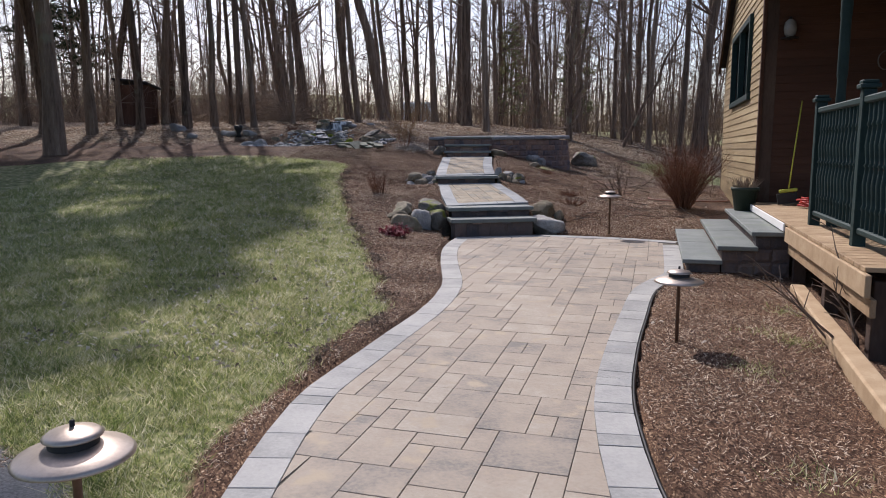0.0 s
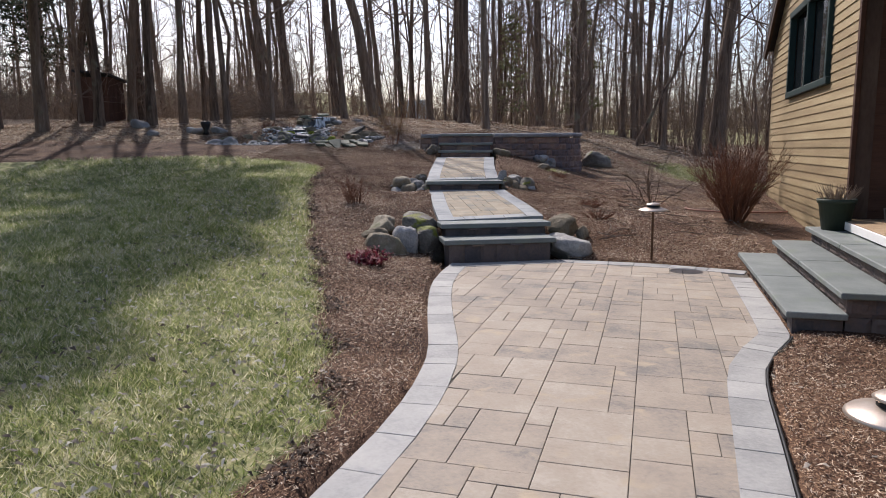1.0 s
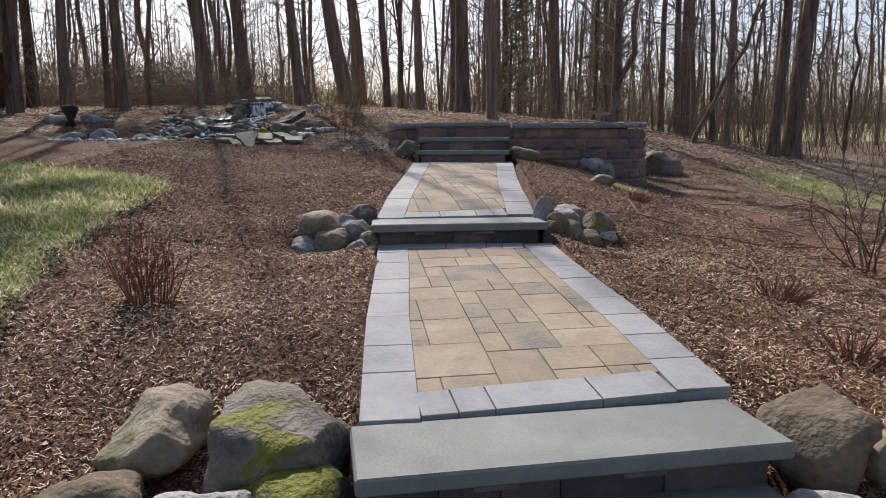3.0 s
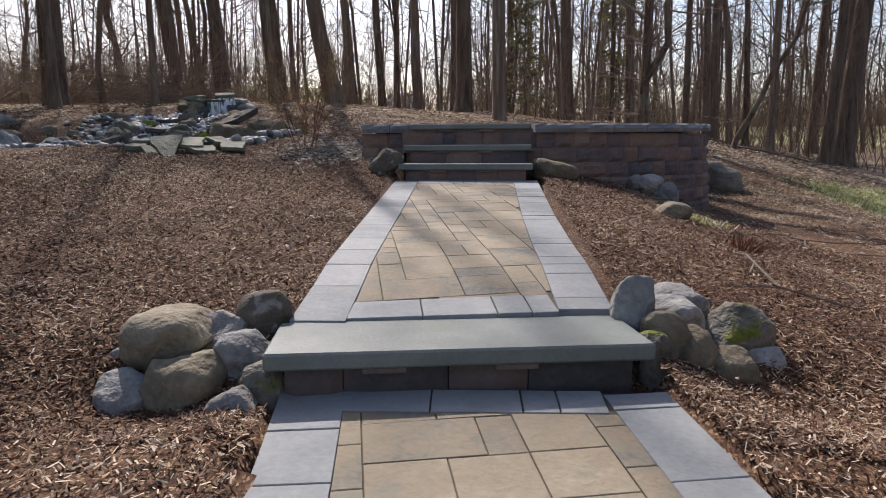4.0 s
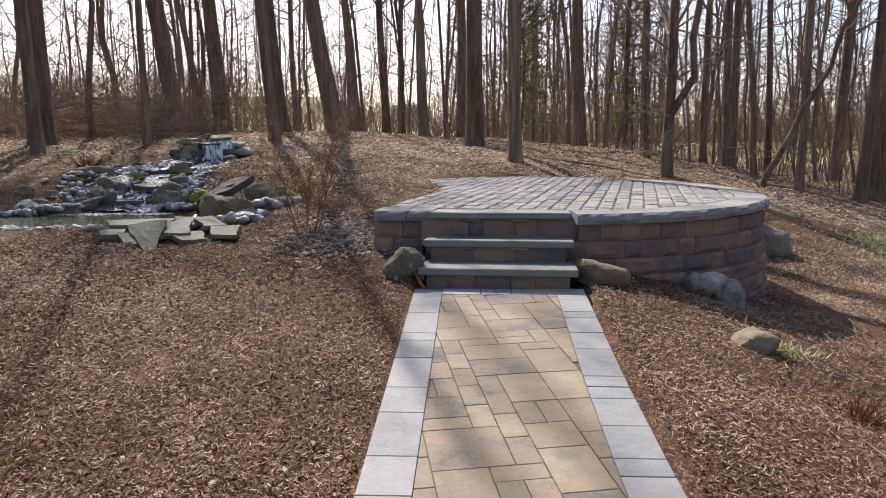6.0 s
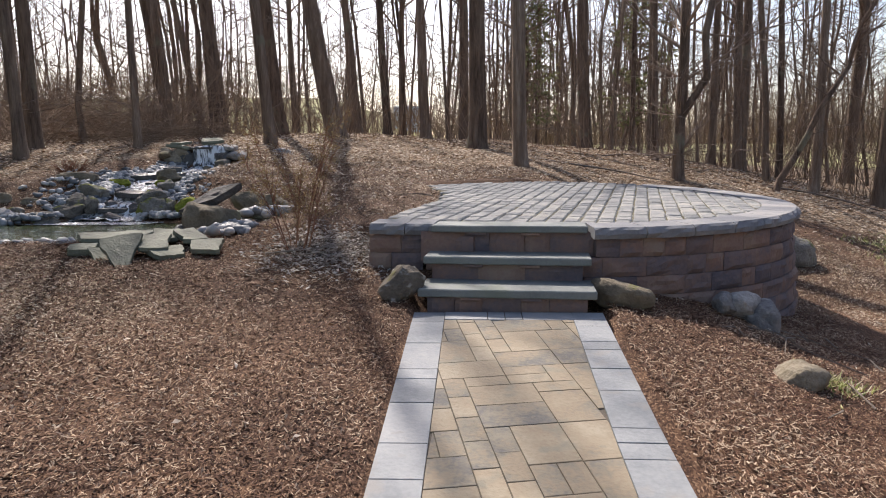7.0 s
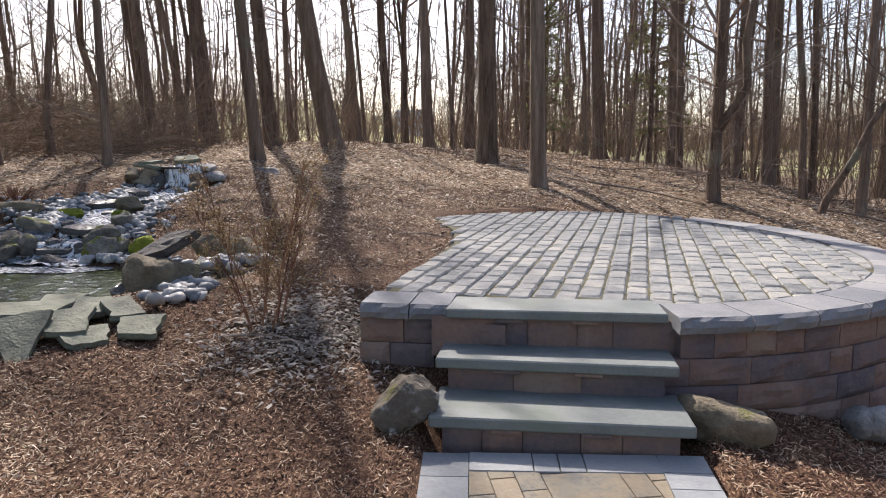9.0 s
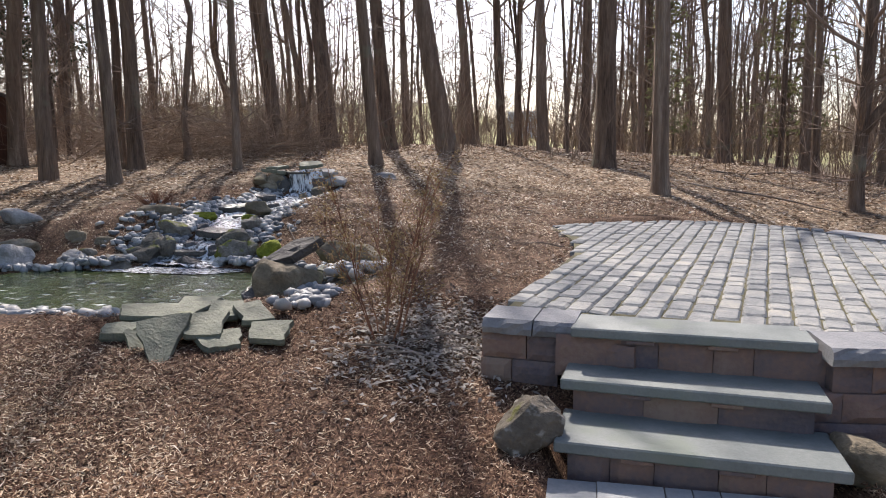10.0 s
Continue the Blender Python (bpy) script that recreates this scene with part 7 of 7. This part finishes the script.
def build_deck():
    root = empty("deck", "raised wooden deck with tan rim boards", "deck")
    for i in range(42):
        bm = bmesh.new()
        add_box(bm, (4.2, 0.14, 0.035), HOUSE @ pose(2.12, 0.72 - i * 0.148, DECK - 0.018), 0.004)
        part("deck_board", bm, M_DECK, root)
    for z, h, x in ((DECK - 0.12, 0.16, 0.02), (DECK - 0.27, 0.13, 0.06)):
        bm = bmesh.new()
        add_box(bm, (0.04, 3.1, h), HOUSE @ pose(x, -3.97, z), 0.006)
        part("rim_board", bm, M_DECK, root, "pale tan rim board")
    box("joist_back", (4.0, 0.1, 0.6), HOUSE @ pose(2.2, -1.6, DECK - 0.36), M_DARKWOOD, root)
    for y in (-2.45, -3.9, -5.3):
        box("deck_post", (0.12, 0.12, 0.95), HOUSE @ pose(0.16, y, DECK - 0.58), M_DARKWOOD, root)
    # thin white strip at the house end of the steps
    box("edge_strip", (0.02, 3.0, 0.09), HOUSE @ pose(-0.005, -0.9, DECK - 0.05), M_WHITE, root, "pale edge strip")

    rail = empty("railing", "dark green porch railing with turned balusters", "railing")
    for y in (-2.51, -4.22, -5.93):
        bm = bmesh.new()
        add_box(bm, (0.10, 0.10, 1.34), HOUSE @ pose(0.26, y, DECK + 0.62), 0.006)
        p = part("post", bm, M_GREEN, rail)
        bm = bmesh.new()
        add_box(bm, (0.15, 0.15, 0.04), HOUSE @ pose(0.26, y, DECK + 1.31), 0.008)
        add_box(bm, (0.12, 0.12, 0.03), HOUSE @ pose(0.26, y, DECK + 1.345), 0.008)
        part("cap", bm, M_GREEN, p, "square moulded cap")
    for y in (-3.365, -5.075):
        for z, s in ((DECK + 1.2, (0.085, 1.61, 0.06)), (DECK + 0.13, (0.06, 1.61, 0.055))):
            bm = bmesh.new()
            add_box(bm, s, HOUSE @ pose(0.26, y, z), 0.012)
            part("rail", bm, M_GREEN, rail)
        for i in range(13):
            yy = y - 0.74 + i * 1.48 / 12
            turned("baluster", [(0.018, 0.15), (0.018, 0.30), (0.026, 0.32), (0.016, 0.35), (0.021, 0.42), (0.029, 0.52), (0.020, 0.60), (0.014, 0.65), (0.027, 0.67), (0.014, 0.69), (0.020, 0.74), (0.029, 0.83), (0.020, 0.93), (0.015, 0.98), (0.026, 1.0), (0.018, 1.03), (0.018, 1.18)],
                   HOUSE @ pose(0.26, yy, DECK), M_GREEN, rail, "", 8)


build_deck()


def deck_step(u, z, label, riser):
    root = empty("deck_step", label, "step", "bluestone steps up to the deck")
    # tread in two lengths
    for y0, y1 in ((-2.36, -0.72), (-0.71, 0.9)):
        bm = bmesh.new()
        add_box(bm, (0.43, y1 - y0, 0.05), HOUSE @ pose(u + 0.20, (y0 + y1) / 2, z - 0.025), 0.007)
        part("tread", bm, M_BLUESTONE, root)
    rs = random.Random(int(z * 100))
    # long face towards the walk, and the end face towards the bed
    y = -2.3
    while y < 0.84:
        w = min(rs.choice((0.24, 0.32, 0.4)), 0.86 - y)
        face_block("block", w - 0.004, riser - 0.05, 0.2, rs.randint(0, 999), HOUSE @ pose(u + 0.14, y + w / 2, z - riser, 0, 0, -90), M_STEPBLOCK, root)
        y += w
    zz = z - 0.05
    while zz > 0.9:
        h = min(0.15, zz - 0.86)
        x = 0.04
        while x < 0.36:
            w = 0.18
            face_block("block", w - 0.004, h - 0.004, 0.2, rs.randint(0, 999), HOUSE @ pose(u + x + w / 2, -2.2, zz - h), M_STEPBLOCK, root)
            x += w
        zz -= h
    return root


deck_step(-1.03, 1.115, "lowest bluestone step up to the deck", 0.17)
deck_step(-0.66, 1.28, "middle bluestone step up to the deck", 0.17)
deck_step(-0.31, 1.45, "top bluestone step beside the deck", 0.17)


# things on the deck
def build_broom():
    root = empty("broom", "yellow broom leaning on the porch wall", "broom")
    a, b = WALL @ Vector((0.38, -0.45, DECK + 0.24)), WALL @ Vector((0.55, -0.08, DECK + 1.5))
    tube("handle", [a, b], 0.010, 8, M_YELLOW, root)
    bm = bmesh.new()
    add_box(bm, (0.24, 0.05, 0.05), WALL @ pose(0.37, -0.47, DECK + 0.21, 0, -8, 0), 0.012)
    part("head", bm, M_YELLOW, root)
    bm = bmesh.new()
    vs = add_box(bm, (0.26, 0.06, 0.15), WALL @ pose(0.36, -0.48, DECK + 0.10, 0, -8, 0))
    part("bristles", bm, M_BLACK, root, "black bristles")


build_broom()
coil = []
for i in range(70):
    a = i * 0.42
    coil.append(WALL @ Vector((0.72 + (0.20 + 0.03 * math.sin(i)) * math.cos(a) * 1.4, -1.0 + 0.22 * math.sin(a), DECK + 0.02 + 0.0016 * i + 0.02 * math.sin(i * 1.7) ** 2)))
tagged(tube("cord", coil, 0.011, 6, M_RED), "coiled red cord lying on the deck", "cord")


def build_pot():
    root = empty("planter", "dark green pot with a dry brown plant", "planter")
    m = HOUSE @ pose(-0.08, 0.6, 1.45)
    turned("pot", [(0.0, 0.0), (0.14, 0.0), (0.185, 0.30), (0.20, 0.30), (0.205, 0.35), (0.185, 0.35), (0.18, 0.31), (0.0, 0.31)], m, M_POT, root)
    v, f = [], []
    r = random.Random(4)
    for _ in range(150):
        a, q = r.uniform(0, 6.28), r.random()
        p = m @ Vector((0.13 * q * math.cos(a), 0.13 * q * math.sin(a), 0.3))
        t = m @ Vector((0.24 * q * math.cos(a) + r.gauss(0, 0.03), 0.24 * q * math.sin(a) + r.gauss(0, 0.03), 0.3 + r.uniform(0.1, 0.22)))
        tube_data([p, p.lerp(t, 0.6), t], [0.004, 0.003, 0.002], 3, v, f)
    pydata("plant", v, f, M_BRUSH, root, "dry brown stems")


build_pot()


def build_feeder():
    root = empty("wall_lantern", "clear glass jar lantern on the porch wall", "lantern")
    m = WALL @ pose(0.33, -0.10, 3.95)
    turned("plate", [(0.0, 0.0), (0.12, 0.0), (0.125, 0.012), (0.0, 0.02)], m, M_BLACK, root)
    turned("globe", [(0.04, 0.02), (0.075, 0.06), (0.09, 0.15), (0.075, 0.23), (0.035, 0.27), (0.0, 0.275)], m, M_FROST, root, "pale glass globe")
    turned("cap", [(0.02, 0.27), (0.02, 0.30), (0.0, 0.31)], m, M_BLACK, root)
    box("bracket", (0.03, 0.12, 0.02), m @ pose(0, 0.06, 0.0), M_BLACK, root)


build_feeder()
ring = [WALL @ Vector((1.6 + 0.10 * math.cos(a), -0.03, 3.6 + 0.13 * math.sin(a))) for a in [i * 0.314 for i in range(21)]]
tagged(tube("wall_ring", ring, 0.008, 6, M_METALGREY), "thin metal ring hung on the porch wall", "ornament")
# timber kerb of the bed, garden hose, far shed and bits beyond
a, b = Vector((4.0, 5.0, 0)), Vector((2.6, 0.4, 0))
d = b - a
bm = bmesh.new()
add_box(bm, (0.14, d.length, 0.14), pose((a.x + b.x) / 2, (a.y + b.y) / 2, 0.93, 0, 0, math.degrees(math.atan2(d.y, d.x)) - 90), 0.015)
tagged(part("landscape_timber", bm, M_DECK), "weathered tan timber edging the bed under the deck", "timber")
hose = [Vector((4.2 + 0.5 * math.cos(t) + 0.25 * t, 12.55 + 0.4 * math.sin(t), 0)) for t in [2.2 + i * 0.16 for i in range(24)]]
tagged(tube("garden_hose", [(p.x, p.y, ground_z(p.x, p.y) + 0.025) for p in hose], 0.014, 7, M_HOSE), "terracotta garden hose lying on the mulch", "hose")


def build_shed():
    x, y = -13.2, 27.0
    z = ground_z(x, y)
    root = empty("shed", "small dark brown wooden shed with a slanting roof", "shed")
    for i in range(9):
        bm = bmesh.new()
        add_box(bm, (0.125, 0.03, 1.65), pose(x - 0.48 + i * 0.12, y - 0.6, z + 0.75), 0.004)
        part("front_board", bm, M_SHED, root)
    for s in (-0.55, 0.55):
        bm = bmesh.new()
        add_box(bm, (0.04, 1.2, 1.65), pose(x + s, y, z + 0.75))
        part("side_wall", bm, M_SHED, root)
    bm = bmesh.new()
    add_box(bm, (1.1, 0.04, 1.5), pose(x, y + 0.6, z + 0.7))
    part("back_wall", bm, M_SHED, root)
    bm = bmesh.new()
    add_box(bm, (1.4, 1.5, 0.08), pose(x, y, z + 1.66, -6, 6, 0), 0.008)
    part("roof", bm, M_ROOF, root)


build_shed()
rock("boulder", (-9.6, 22.3, 3.15), (0.28, 0.2, 0.24), 501, M_GREYROCK, "pale upright stone at the edge of the wood", "boulder")
for i, (x, y) in enumerate([(-7.2, 21.0), (-6.7, 21.2), (-7.5, 21.3), (-8.4, 20.6)]):
    rock("boulder", (x, y, ground_z(x, y) + 0.05), (0.24, 0.18, 0.12), 510 + i, M_GREYROCK, "grey stone in the mulch by the wood", "boulder", i * 40)
turned("garden_urn", [(0.0, 0.0), (0.10, 0.0), (0.05, 0.10), (0.13, 0.26), (0.15, 0.34), (0.11, 0.38), (0.0, 0.38)], pose(-6.95, 20.8, ground_z(-6.95, 20.8)), M_BLACK)
tagged(bpy.data.objects["garden_urn"], "small dark urn among grey stones", "urn")
bm = bmesh.new()
add_box(bm, (3.8, 2.4, 2.8), pose(-6.4, 92.0, land(-6.4, 92) + 1.3), 0.05)
tagged(part("outbuilding", bm, M_BLUE), "pale blue outbuilding far off behind the trees", "building")
